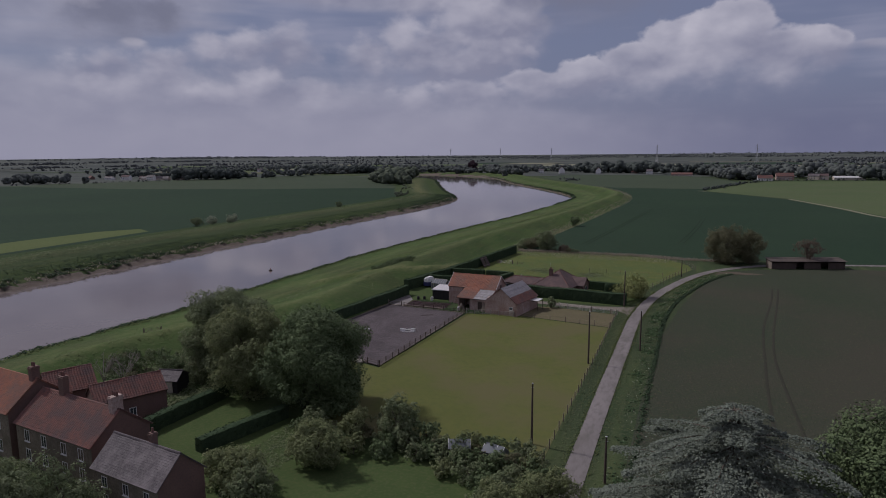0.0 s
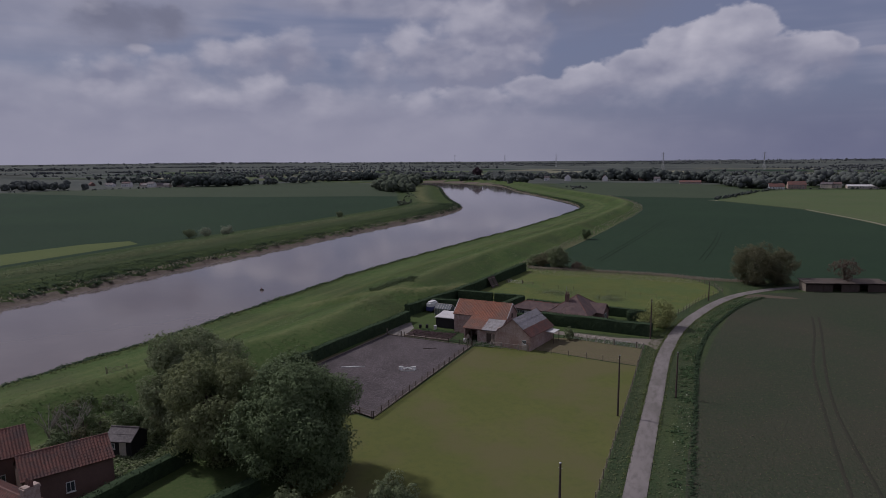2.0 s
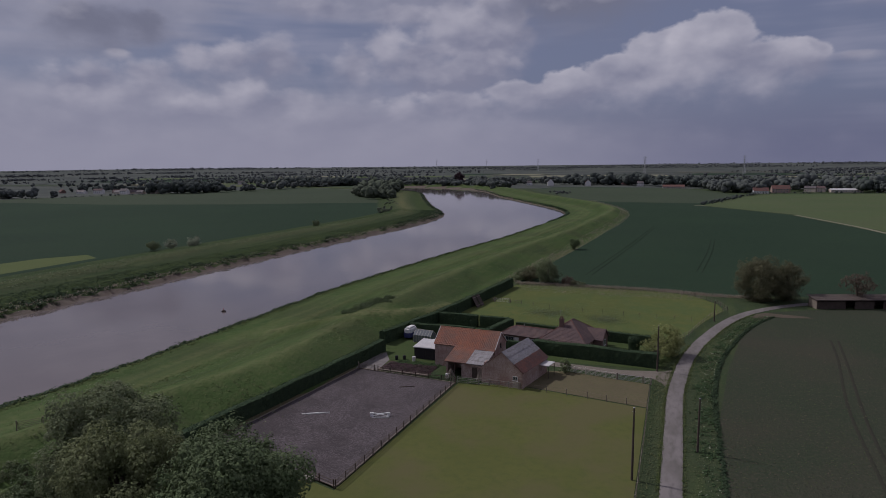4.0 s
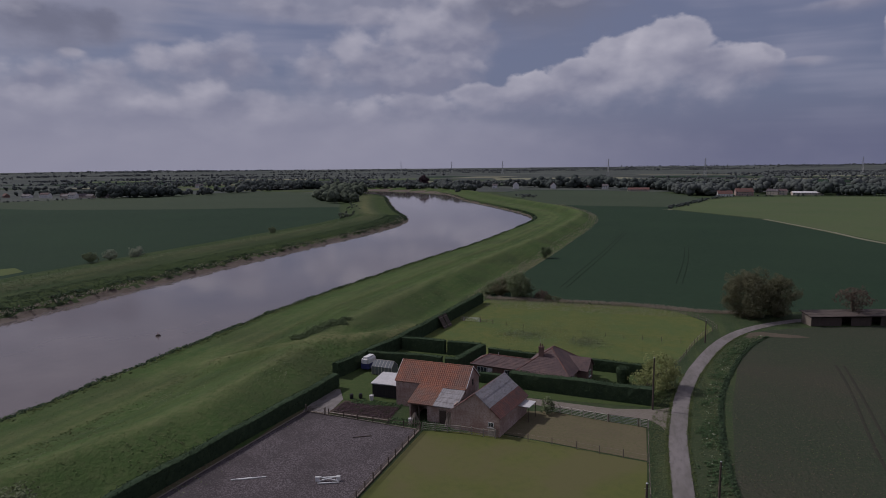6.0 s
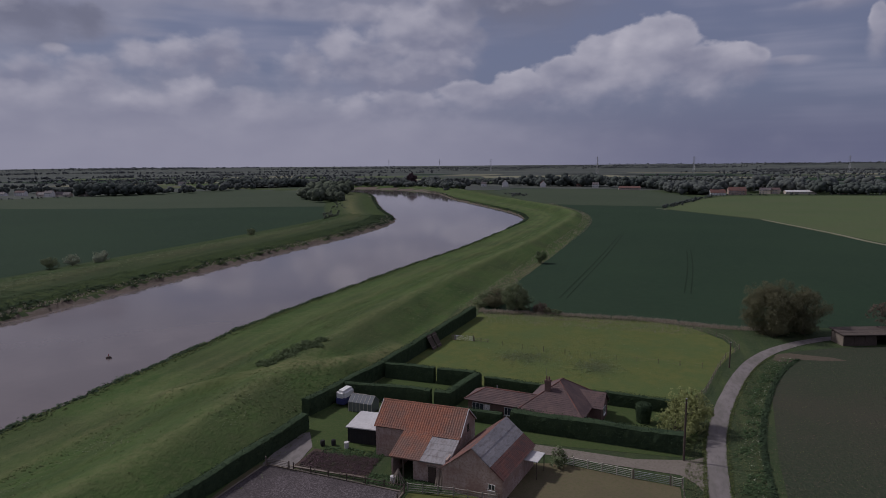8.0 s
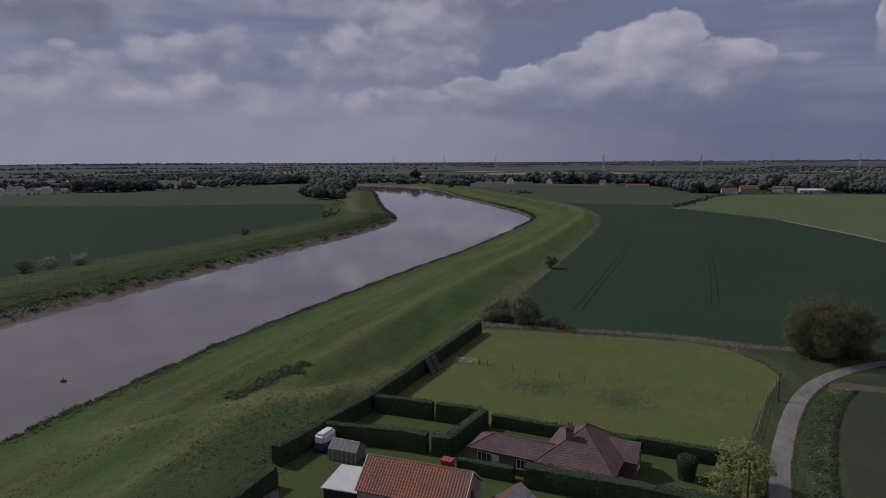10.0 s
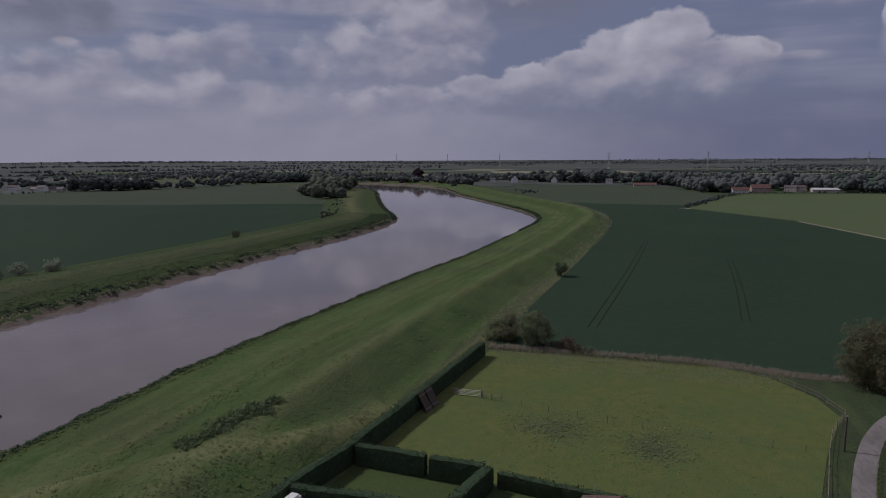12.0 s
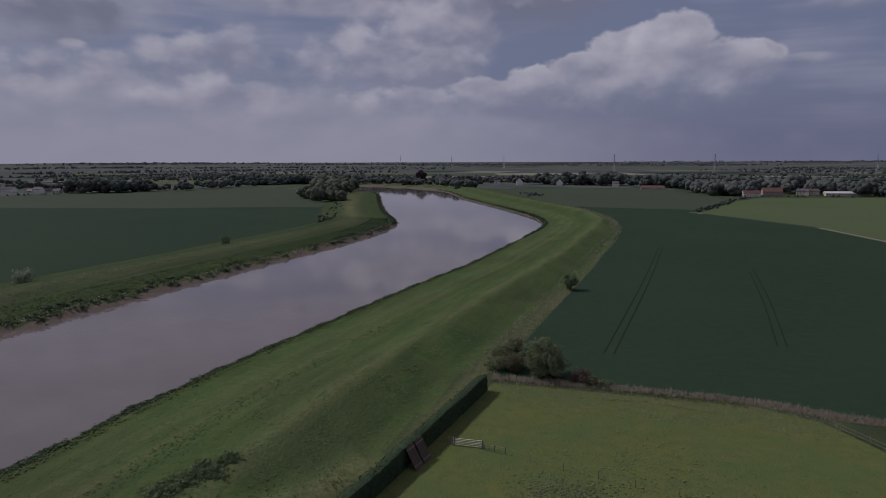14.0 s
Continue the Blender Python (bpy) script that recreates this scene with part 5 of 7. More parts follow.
door(bung, 3.6, 0.95, 2.05, 0.28, material=M_WHITE)
window(bung, 7.3, 0.85, 1.7, 1.25, 0.3, bars=2)
window(bung, 11.2, 1.25, 1.8, 0.65, -0.2, bars=2)
window(bung, 16.3, 1.2, 1.2, 0.7, -0.2, bars=1)
window(bung, 20.4, 0.9, 1.4, 1.2, y=7.1, axis="x", face=1)
window(bung, 18.6, 0.9, 1.2, 1.2, y=2.6, axis="x", face=1)
redbox = thing("red_cabinet", -1.9, 24.2, 0, -10, "faded red upright cabinet behind the barn", "cabinet")
box_part("body", -0.7, 0.7, -0.6, 0.6, 0, 1.9, M_REDB, redbox, bevel=0.04)
box_part("lid", -0.78, 0.78, -0.68, 0.68, 1.9, 2.0, M_REDB, redbox)


# ------------------------------------------------------------------ the cottages
cot = thing("cottage", -27.3, -85.2, 0, -8, "two-storey cottage with red pantile roof and brick chimneys", "house")
gable_shell("wall", cot, 14.6, 7.2, 5.0, 7.9, M_BRICKD)
gable_roof(cot, 14.6, 7.2, 5.0, 7.9, M_PANT2)
chimney(cot, 4.2, 3.6, 7.2, 10.2, 1.0, 0.7, 2)
chimney(cot, 14.0, 3.6, 7.0, 9.5, 0.75, 1.3, 3, M_BRICK)
for xx in (2.2, 5.6, 9.4, 12.6):
    window(cot, xx, 3.0, 1.0, 1.4, 0.0, bars=1)
    window(cot, xx, 0.7, 1.0, 1.4, 0.0, bars=1)
box_part("front_wall", 0.02, 14.58, -0.025, 0.0, 0, 5.0, M_FRONT, cot, "mottled tan stone and brick front")

cot2 = thing("slate_cottage", -9.9, -89.6, 0, -8.5, "brick cottage with grey-brown slate roof", "house")
gable_shell("wall", cot2, 10.2, 5.4, 4.5, 7.0, M_BRICKD)
gable_roof(cot2, 10.2, 5.4, 4.5, 7.0, M_SLATE, wave=0.4, amp=0.008, row=0.25)
chimney(cot2, 5.8, 3.0, 6.4, 8.2, 0.6, 0.6, 1)
for xx in (1.8, 5.2, 8.4):
    window(cot2, xx, 2.6, 0.9, 1.2, 0.0)
    window(cot2, xx, 0.6, 0.9, 1.3, 0.0)
box_part("front_wall", 0.02, 10.18, -0.025, 0.0, 0, 4.5, M_FRONT, cot2, "mottled tan stone and brick front")

cot3 = thing("end_cottage", -42.0, -83.5, 0, -8, "taller cottage with orange-red pantile roof", "house")
gable_shell("wall", cot3, 14.0, 7.4, 6.0, 9.0, M_BRICKD)
gable_roof(cot3, 14.0, 7.4, 6.0, 9.0, M_PANT)
chimney(cot3, 13.4, 3.7, 8.2, 10.6, 0.7, 1.0, 2)
for xx in (3.0, 7.0, 11.6):
    window(cot3, xx, 3.7, 1.0, 1.5, 0.0)
    window(cot3, xx, 0.8, 1.0, 1.5, 0.0)
box_part("front_wall", 0.02, 13.98, -0.025, 0.0, 0, 6.0, M_FRONT, cot3, "mottled tan stone and brick front")

for (x, y, rz, L, W, E_, R_) in ((-33.5, -76.3, 62, 6.0, 6.0, 4.2, 6.4), (-25.5, -75.8, 62, 9.0, 5.0, 3.8, 5.6)):
    b = thing("rear_wing", x, y, 0, rz, "brick rear wing with weathered pantile roof", "house", "cottage wings")
    gable_shell("wall", b, L, W, E_, R_, M_BRICKD)
    gable_roof(b, L, W, E_, R_, M_PANT2)
    window(b, L * 0.5, 1.0, 0.9, 1.2, 0.0)

hut = thing("garden_hut", -29.2, -62.2, 0, 15, "dark timber garden hut with grey felt roof", "shed")
gable_shell("wall", hut, 3.6, 3.6, 2.1, 3.1, M_BLACK)
gable_roof(hut, 3.6, 3.6, 2.1, 3.1, M_SLATE, wave=0.5, amp=0.0, row=0.9)
door(hut, 2.4, 0.9, 1.9, -0.01, material=M_PALE)
window(hut, 1.0, 1.0, 0.7, 0.7, -0.01)

# garden greenhouse near the boundary hedge
for (x, y, rz) in ((20.8, -67.4, 20), (24.6, -66.6, -15)):
    s = thing("garden_glasshouse", x, y, 0, rz, "small pale glazed garden frame among shrubs", "greenhouse", "garden frames")
    gable_shell("wall", s, 2.6, 2.0, 1.4, 2.2, M_PANE)
    tile_slab("roof", s, (0, -0.05, 1.42), (1, 0, 0), (0, 1.05, 0.8), 2.6, 1.32, M_PANE, amp=0, row=0.7, thick=0.03)
    tile_slab("roof", s, (2.6, 2.05, 1.42), (-1, 0, 0), (0, -1.05, 0.8), 2.6, 1.32, M_PANE, amp=0, row=0.7, thick=0.03)
    for xx in (0.0, 0.87, 1.74, 2.6):
        bar("glazing_bar", s, (xx, -0.02, 1.44), (xx, 1.0, 2.27), 0.05, 0.05, M_WHITE)

# ------------------------------------------------------------------ far shed by the lane
fs_ = thing("field_shed", 69.6, 84.8, 0, 17, "long low open timber shed with dark rusty roof", "shed")
tile_slab("roof", fs_, (-0.4, -0.5, 2.35), (1, 0, 0), (0, 5, 0.5), 22.5, 5.4, M_RUST, wave=0.2, amp=0.02, row=1.5)
box_part("back_wall", 0, 21.7, 4.1, 4.25, 0, 2.7, M_DWOOD, fs_)
box_part("end_wall", 0, 0.2, 0, 4.1, 0, 2.35, M_WOOD, fs_, "pale end wall")
box_part("end_wall", 21.5, 21.7, 0, 4.1, 0, 2.35, M_DWOOD, fs_)
for i in range(10):
    bar("post", fs_, (0.1 + i * 21.5 / 9, 0.05, 0), (0.1 + i * 21.5 / 9, 0.05, 2.36), 0.16, 0.16, M_DWOOD)
for i in range(9):
    if i not in (3, 6):
        box_part("boarding", 0.2 + i * 21.5 / 9, 0.1 + (i + 1) * 21.5 / 9, 0.05, 0.1, 0, 2.0, M_DWOOD, fs_)

# ------------------------------------------------------------------ hedges
HL = "dense dark green clipped hedge"
hedge("arena_hedge", [(-21.9, 15.5), (-23.3, 2.5), (-25.5, -16), (-27.6, -33), (-28.6, -44)], 1.5, 2.5, HL + " along the arena", 1)
hedge("boundary_hedge", [(-24.2, 20.0), (-23.2, 25), (-19.6, 42), (-16.7, 66), (-13.6, 92.4)], 1.5, 2.9, HL + " along the bank foot", 2)
hedge("garden_hedge", [(-21.4, 29.3), (-12.2, 29.6), (-6.2, 29.2)], 1.4, 2.9, HL + " round the garden court", 3)
hedge("garden_hedge", [(-5.4, 29.2), (-3.2, 29.2), (-0.6, 39.8)], 1.6, 2.9, HL + " beside the bungalow", 4)
hedge("garden_hedge", [(-18.6, 41.4), (-8.9, 40.6)], 1.4, 2.9, HL + " at the back of the court", 5)
hedge("garden_hedge", [(-8.2, 40.5), (-1.2, 40.0)], 1.4, 2.9, HL + " at the back of the court", 6)
hedge("rear_hedge", [(0.6, 40.4), (10.5, 39.0), (21.5, 37.4)], 1.2, 2.0, HL + " behind the bungalow", 7)
hedge("rear_hedge", [(21.5, 37.4), (33.2, 35.8)], 1.2, 2.2, HL + " between lawn and paddock", 8)
hedge("front_hedge", [(8.2, 24.0), (18, 22.9), (32.4, 21.2)], 2.0, 2.8, HL + " along the drive", 9)
hedge("front_hedge", [(-0.8, 25.3), (6.6, 24.5)], 1.2, 1.9, HL + " below the bungalow", 10)
for pts, hh, sd in (([(-19.2, -74.0), (-18.6, -66), (-18.2, -59.5)], 2.0, 11), ([(-8.6, -76.0), (-6.6, -69), (-5.0, -63)], 1.9, 12)):
    hedge("cottage_hedge", pts, 1.5, hh, HL + " in the cottage garden", sd)

# ------------------------------------------------------------------ fences and gates
DF = "weathered brown timber post and rail fence"
rail_fence("arena_fence", [(-0.9, 0.8), (-2.4, -39.3)], DF + " beside the arena", 1.15, 3, 2.4, M_DWOOD)
rail_fence("arena_fence", [(-2.6, -39.4), (-9.9, -37.0), (-25.2, -33.4)], DF + " beside the arena", 1.15, 3, 2.4, M_DWOOD)
rail_fence("arena_fence", [(-1.2, 1.2), (-9, 1.9), (-17.0, 2.9)], DF + " beside the arena", 1.0, 2, 2.4, M_DWOOD)
kick = thing("kickboard", -1.15, 0.9, 0, 0, "pale low kickboards round the arena edge", "kickboard")
for a, b in (((0, 0), (-1.4, -39.7)), ((-0.4, 0.15), (-20.0, 2.5)), ((-20.2, 2.3), (-24.3, -33.6)), ((-1.6, -39.9), (-24.0, -34.2))):
    n = 8
    for i in range(n):
        p, q = (lerp(a[0], b[0], i / n), lerp(a[1], b[1], i / n)), (lerp(a[0], b[0], (i + 0.985) / n), lerp(a[1], b[1], (i + 0.985) / n))
        bar("board", kick, (*p, 0.14), (*q, 0.14), 0.24, 0.06, M_WOOD)
field_gate(-21.0, 3.0, -6, 3.4, "closed dark timber gate into the arena", M_DWOOD)
rail_fence("barn_fence", [(-0.7, 1.3), (5.0, 1.6), (10.4, 1.2)], "greyed pale timber rail fence in front of the stable", 1.2, 4, 2.0, M_GREYW)
rail_fence("yard_fence", [(10.6, 1.4), (15.1, 1.4), (22, 0.6), (31.4, -1.0)], "thin pale timber post and wire fence", 1.15, 2, 3.2, M_WOOD, 0.1, 0.015, 0.03)
rail_fence("drive_fence", [(16.4, 13.7), (25.6, 11.8)], "pale close-railed timber fence along the drive", 1.2, 5, 1.9, M_PALE)
field_gate(25.9, 11.7, -7, 4.2, "closed grey galvanised field gate at the drive", M_METAL)
rail_fence("drive_fence", [(30.4, 11.1), (31.6, 10.9)], "pale close-railed timber fence along the drive", 1.2, 5, 1.2, M_PALE)
rail_fence("lane_fence", [(31.5, 10.7), (31.6, -12), (31.5, -40), (31.3, -66)], "post and wire fence with weathered posts", 1.15, 3, 2.9, M_WOOD, 0.11, 0.012, 0.02)
rail_fence("paddock_fence", [(-13.3, 69.4), (-12.4, 69.2)], "short weathered timber rails beside the gate", 1.1, 3, 1.0, M_WOOD)
field_gate(-12.6, 69.2, 2, 4.2, "closed pale metal gate into the paddock", M_WHITE)
rail_fence("paddock_fence", [(-8.0, 68.9), (-4.8, 68.4)], "short weathered timber rails beside the gate", 1.0, 2, 1.6, M_WOOD)
rail_fence("paddock_fence", [(-4.8, 68.4), (-1.2, 67.1), (12.5, 63.8), (22.8, 62.5), (38.9, 61.2)], "thin paddock fence of posts and wire", 1.05, 2, 4.4, M_WOOD, 0.09, 0.01, 0.018)
rail_fence("paddock_fence", [(-13.4, 96.8), (7, 97.9), (19.2, 98.0), (31.3, 97.2), (40.1, 92.4)], "thin paddock fence of posts and wire", 1.1, 2, 3.6, M_WOOD, 0.09, 0.01, 0.018)
rail_fence("paddock_fence", [(40.4, 92.2), (45.8, 84.1), (47.8, 76.4), (44.0, 68.5), (41.6, 60.5), (38.1, 47), (34.0, 37)], "post and rail fence beside the lane", 1.15, 2, 2.6, M_WOOD, 0.11, 0.02, 0.06)
rail_fence("broken_rails", [(7.0, 93.4), (14, 94.0), (19.5, 93.2), (24.0, 92.0)], "fallen pale rails along the paddock edge", 0.35, 1, 4.5, M_WOOD, 0.08, 0.05, 0.1)
field_gate(-52.5, -41.3, 50, 3.0, "old timber gate on the flood bank", M_DWOOD, z=float(ground_height(-51.6, -40.2)))
rail_fence("bed_edging", [(-17.8, 3.3), (-6.6, 2.7)], "low timber edging of the vegetable bed", 0.4, 1, 1.8, M_WOOD, 0.1, 0.05, 0.3)

pal = thing("leaning_panels", -15.0, 60.2, 0, 80, "dark weathered timber panels leaning on the hedge", "panels")
for i in range(2):
    pn = new("panel")
    pn.parent = pal
    pn.matrix_basis = pose(i * 2.35, 0, 0.02, -30, 0, 0)
    for k in range(6):
        box_part("plank", k * 0.33, k * 0.33 + 0.31, -0.03, 0.03, 0, 3.4, M_DWOOD, pn)
    for zz in (0.5, 2.8):
        box_part("batten", 0, 1.98, -0.07, -0.03, zz, zz + 0.12, M_WOOD, pn)

# ------------------------------------------------------------------ poles
def utility_pole(x, y, h, lean=0.0):
    e = thing("utility_pole", x, y, 0, 0, "dark tarred timber utility pole", "pole", "poles along the lane")
    vs, fs = [], []
    tube(vs, fs, [(0, 0, -0.5), (lean * 0.5, 0, h * 0.5), (lean, 0, h)], [0.16, 0.14, 0.10], 9)
    mesh_object("pole", vs, fs, M_DWOOD, e, smooth=True)
    vs, fs = [], []
    tube(vs, fs, [(lean, 0, h), (lean, 0, h + 0.05), (lean, 0, h + 0.11)], [0.13, 0.13, 0.02], 9)
    mesh_object("cap", vs, fs, M_METAL, e)
    bar("step_iron", e, (lean * 0.9 - 0.2, 0, h - 0.5), (lean * 0.9 + 0.2, 0, h - 0.5), 0.04, 0.04, M_METAL)
    return e


for x, y, h in ((29.0, -59.8, 7.9), (30.8, -25.8, 9.2), (38.5, -15.0, 7.4), (38.8, -66.6, 5.4), (32.3, 18.7, 8.6), (44.0, 63, 5.0)):
    utility_pole(x, y, h, 0.05)

# ------------------------------------------------------------------ arena things
for i, (x, y, rz) in enumerate(((-19.0, -20.3, 30), (-18.2, -20.0, 30), (-17.4, -19.6, 30))):
    e = thing("ground_pole", x, y, 0.06, rz, "white painted ground pole on the arena", "pole", "jump poles")
    bar("pole", e, (0, 0, 0.06), (2.6, 0, 0.06), 0.12, 0.12, M_WHITE)
jump = thing("jump", -8.2, -17.8, 0.06, 20, "low white jump of crossed poles", "jump")
for a, b in (((0, 0, 0.1), (2.6, 0.5, 0.5)), ((0, 0.5, 0.5), (2.6, 0, 0.1)), ((0.1, -0.5, 0.1), (2.7, -0.4, 0.1)), ((0.2, 1.0, 0.1), (2.6, 1.1, 0.1))):
    bar("pole", jump, a, b, 0.13, 0.13, M_WHITE)
for xx in (0.0, 2.6):
    box_part("stand", xx - 0.25, xx + 0.25, 0.1, 0.4, 0, 0.6, M_WHITE, jump)
bar("dark_pole", thing("ground_pole", -9.6, -4.2, 0.06, 28, "dark bare pole lying on the arena", "pole"), (0, 0, 0.06), (2.8, 0, 0.06), 0.1, 0.1, M_DWOOD)
st = thing("timber_stack", -8.4, -38.6, 0, -15, "stack of pale and dark sleepers beside the arena", "timber")
for i in range(5):
    bar("sleeper", st, (0, i * 0.42, 0.12 + 0.0), (2.4, i * 0.42, 0.12), 0.22, 0.24, M_WOOD if i % 2 else M_DWOOD)
for i in range(3):
    bar("sleeper", st, (0.1, 0.2 + i * 0.45, 0.36), (2.3, 0.2 + i * 0.42, 0.36), 0.2, 0.22, M_PALE)
buoy = thing("river_buoy", -85.6, 45.0, -2.5, 25, "small dark buoy afloat on the river", "buoy")
vs, fs = [], []
tube(vs, fs, [(-0.62, 0, 0.06), (-0.45, 0, 0.12), (0, 0, 0.16), (0.45, 0, 0.12), (0.62, 0, 0.06)], [0.05, 0.26, 0.32, 0.26, 0.05], 10)
mesh_object("float", vs, fs, M_DWOOD, buoy, smooth=True)
bar("marker_post", buoy, (0.0, 0, 0.4), (0.0, 0, 0.95), 0.12, 0.12, M_REDB)
for x, y in ((-13.0, 10.8), (-3.2, 3.0)):
    e = thing("plastic_tub", x, y, 0, 0, "pale plastic garden tub beside the bed", "tub", "tubs")
    vs, fs = [], []
    tube(vs, fs, [(0, 0, 0), (0, 0, 0.9), (0, 0, 0.92), (0, 0, 0.3)], [0.3, 0.38, 0.33, 0.28], 12)
    mesh_object("tub", vs, fs, M_ROOFW, e)
wig = thing("stacked_poles", -2.6, 2.9, 0, 0, "leaning bundle of grey poles in a cone", "poles")
for i in range(14):
    a = i / 14 * 2 * math.pi
    bar("pole", wig, (math.cos(a) * 1.1, math.sin(a) * 0.8, 0), (0.1, 0.1, 2.0), 0.09, 0.05, M_WOOD)
for x, y in ((-16.6, 10.6), (-15.2, 11.2)):
    e = thing("water_butt", x, y, 0, 0, "dark plastic water butt on the grass", "barrel", "butts")
    vs, fs = [], []
    tube(vs, fs, [(0, 0, 0), (0, 0, 0.4), (0, 0, 0.85), (0, 0, 0.9)], [0.28, 0.34, 0.3, 0.05], 12)
    mesh_object("barrel", vs, fs, M_BLACK, e)

# ------------------------------------------------------------------ trees and shrubs
tree("sycamore_tree", -2.6, -58.6, 14.6, 8.2, L_DARK, "large dark green sycamore tree in full leaf", 31, per=110, lobes=40, base=0.03, leaf_size=0.42)
tree("ash_tree", -14.6, -58.5, 14.0, 6.4, L_MID, "light green tree in fresh leaf", 32, per=120, lobes=34, base=0.03, leaf_size=0.4)
tree("willow_tree", -23.2, -52.5, 15.8, 7.4, L_SHRUB, "mid green spreading tree beside the bank", 33, per=110, lobes=34, base=0.03, leaf_size=0.42)
tree("elder_tree", -27.5, -49.0, 9.0, 4.6, L_MID, "smaller light green tree", 34, per=160, lobes=16, base=0.1)
tree("round_bush", 7.0, -74.0, 5.6, 3.6, L_MID, "rounded light green garden bush on the lawn", 35, "bush", 0.03, 0.35, 240, 18)
tree("garden_shrub", 13.0, -65.2, 6.2, 3.2, L_SHRUB, "tall loose green shrub", 36, "bush", 0.05, 0.35, 240, 16)
for i, (x, y, h, r) in enumerate(((2.6, -68, 4.0, 2.4), (7.8, -66.6, 4.4, 2.6), (16.5, -64.6, 3.2, 2.2), (19.0, -66.0, 2.6, 1.9), (22.6, -64.6, 2.8, 2.0), (25.6, -65.0, 2.6, 2.0), (28.6, -64.6, 2.6, 2.0),
                                  (31.0, -67.4, 2.4, 1.8), (26.0, -69.4, 2.4, 1.8), (29.6, -71.8, 3.0, 2.2), (21.5, -71.2, 2.0, 1.5), (13.0, -69.6, 2.4, 1.8), (17.2, -68.6, 2.2, 1.6), (9.5, -70.0, 2.6, 1.9))):
    tree("garden_shrub", x, y, h, r, (L_SHRUB, L_MID, L_DARK)[i % 3], "mixed green boundary shrub", 60 + i, "bush", 0.03, 0.32, 260, 11, group="boundary shrubs")
for i, (x, y, h, r) in enumerate(((-12.0, -97.0, 8.4, 4.6), (-18.0, -95.5, 7.4, 4.2), (-8.6, -94.2, 6.8, 3.6), (2.2, -82.2, 5.6, 3.6), (5.6, -84.0, 4.8, 3.0), (-0.8, -81.0, 4.4, 2.8), (-24, -95, 6.2, 4.0))):
    tree("garden_tree", x, y, h, r, (L_SHRUB, L_MID)[i % 2], "leafy green garden tree before the cottages", 90 + i, "tree", 0.02, 0.34, 170, 18, group="cottage trees")
rs = random.Random(8)
for i in range(26):
    u_ = i / 25
    x, y = lerp(0.5, 32.5, u_) + rs.uniform(-1, 1), lerp(-66.5, -66.8, u_) + rs.uniform(-2.6, 1.2)
    tree("garden_shrub", x, y, rs.uniform(1.8, 3.4), rs.uniform(1.3, 2.1), (L_SHRUB, L_DARK, L_DARK, L_OLIVE)[i % 4], "mixed dark green boundary shrub", 300 + i, "bush", 0.0, 0.3, 240, 9, group="boundary shrubs")
for i, (x, y) in enumerate(((24.7, -71.4), (27.0, -73.0), (29.5, -73.5), (31.6, -71.0), (22.8, -69.0), (31.8, -75.2), (28.0, -76.6))):
    tree("garden_shrub", x, y, 2.4 + 0.3 * (i % 3), 1.9, (L_SHRUB, L_DARK)[i % 2], "mixed dark green boundary shrub", 340 + i, "bush", 0.0, 0.3, 240, 9, group="boundary shrubs")
tree("lane_bush", 34.0, -76.0, 5.0, 3.8, L_MID, "yellowish green bush beside the lane", 101, "bush", 0.03, 0.34, 240, 16)
tree("lane_bush", 30.0, -78.0, 4.4, 3.2, L_MID, "yellowish green bush beside the lane", 102, "bush", 0.03, 0.34, 240, 14)
tree("maple_tree", 60.5, -82.0, 17.6, 6.6, L_DARK, "dark olive-green broadleaf tree at the field edge", 103, per=230, lobes=24, base=0.08, leaf_size=0.36)


def cedar(x, y, h, r, seed):
    rng = np.random.default_rng(seed)
    e = thing("blue_cedar_tree", x, y, 0, 0, "pale blue-green cedar with drooping tiered boughs", "tree")
    cs, ns = [], []
    tv, tf = [], []
    tube(tv, tf, [(0, 0, -0.3), (0, 0, h * 0.5), (0, 0, h * 0.97)], [0.38, 0.25, 0.05], 8)
    k = 0
    for zt in np.linspace(0.12, 0.985, 17):
        reach = r * (1 - zt) ** 0.22 * (1.0 if zt < 0.93 else 0.5) + 0.3
        n = int(6 + 5 * (1 - zt))
        for j in range(n):
            a = k * 2.399 + rng.normal(0, 0.2)
            k += 1
            ln = reach * rng.uniform(0.75, 1.1)
            d = np.array([math.cos(a), math.sin(a), 0])
            z = zt * h
            pts = [tuple(d * ln * s + np.array([0, 0, z + 0.5 * s - 1.15 * s * s * (0.5 + 0.1 * ln)])) for s in (0, 0.4, 0.75, 1.0)]
            tube(tv, tf, pts, [0.09, 0.06, 0.04, 0.015], 4)
            m = int(250 * ln)
            s = rng.uniform(0.12, 1.05, m)
            wd = 0.36 * ln * (1.12 - s) + 0.16
            side = rng.normal(0, 0.5, m) * wd
            perp = np.array([-d[1], d[0], 0])
            c = d[None] * (ln * s)[:, None] + perp[None] * side[:, None]
            c[:, 2] = z + 0.5 * s - 1.15 * s * s * (0.5 + 0.1 * ln) - 0.25 * np.abs(side) + rng.normal(0, 0.07, m)
            cs.append(c)
            ns.append(np.tile(np.array([0.2 * d[0], 0.2 * d[1], 1.0]), (m, 1)))
    vs, fs = leaf_quads(rng, np.concatenate(cs), np.concatenate(ns), 0.20, 0.4)
    mesh_object("crown", vs.tolist(), fs.tolist(), L_CEDAR, e)
    mesh_object("trunk", tv, tf, M_BARK, e, smooth=True)


cedar(50.0, -86.2, 17.8, 11.0, 5)

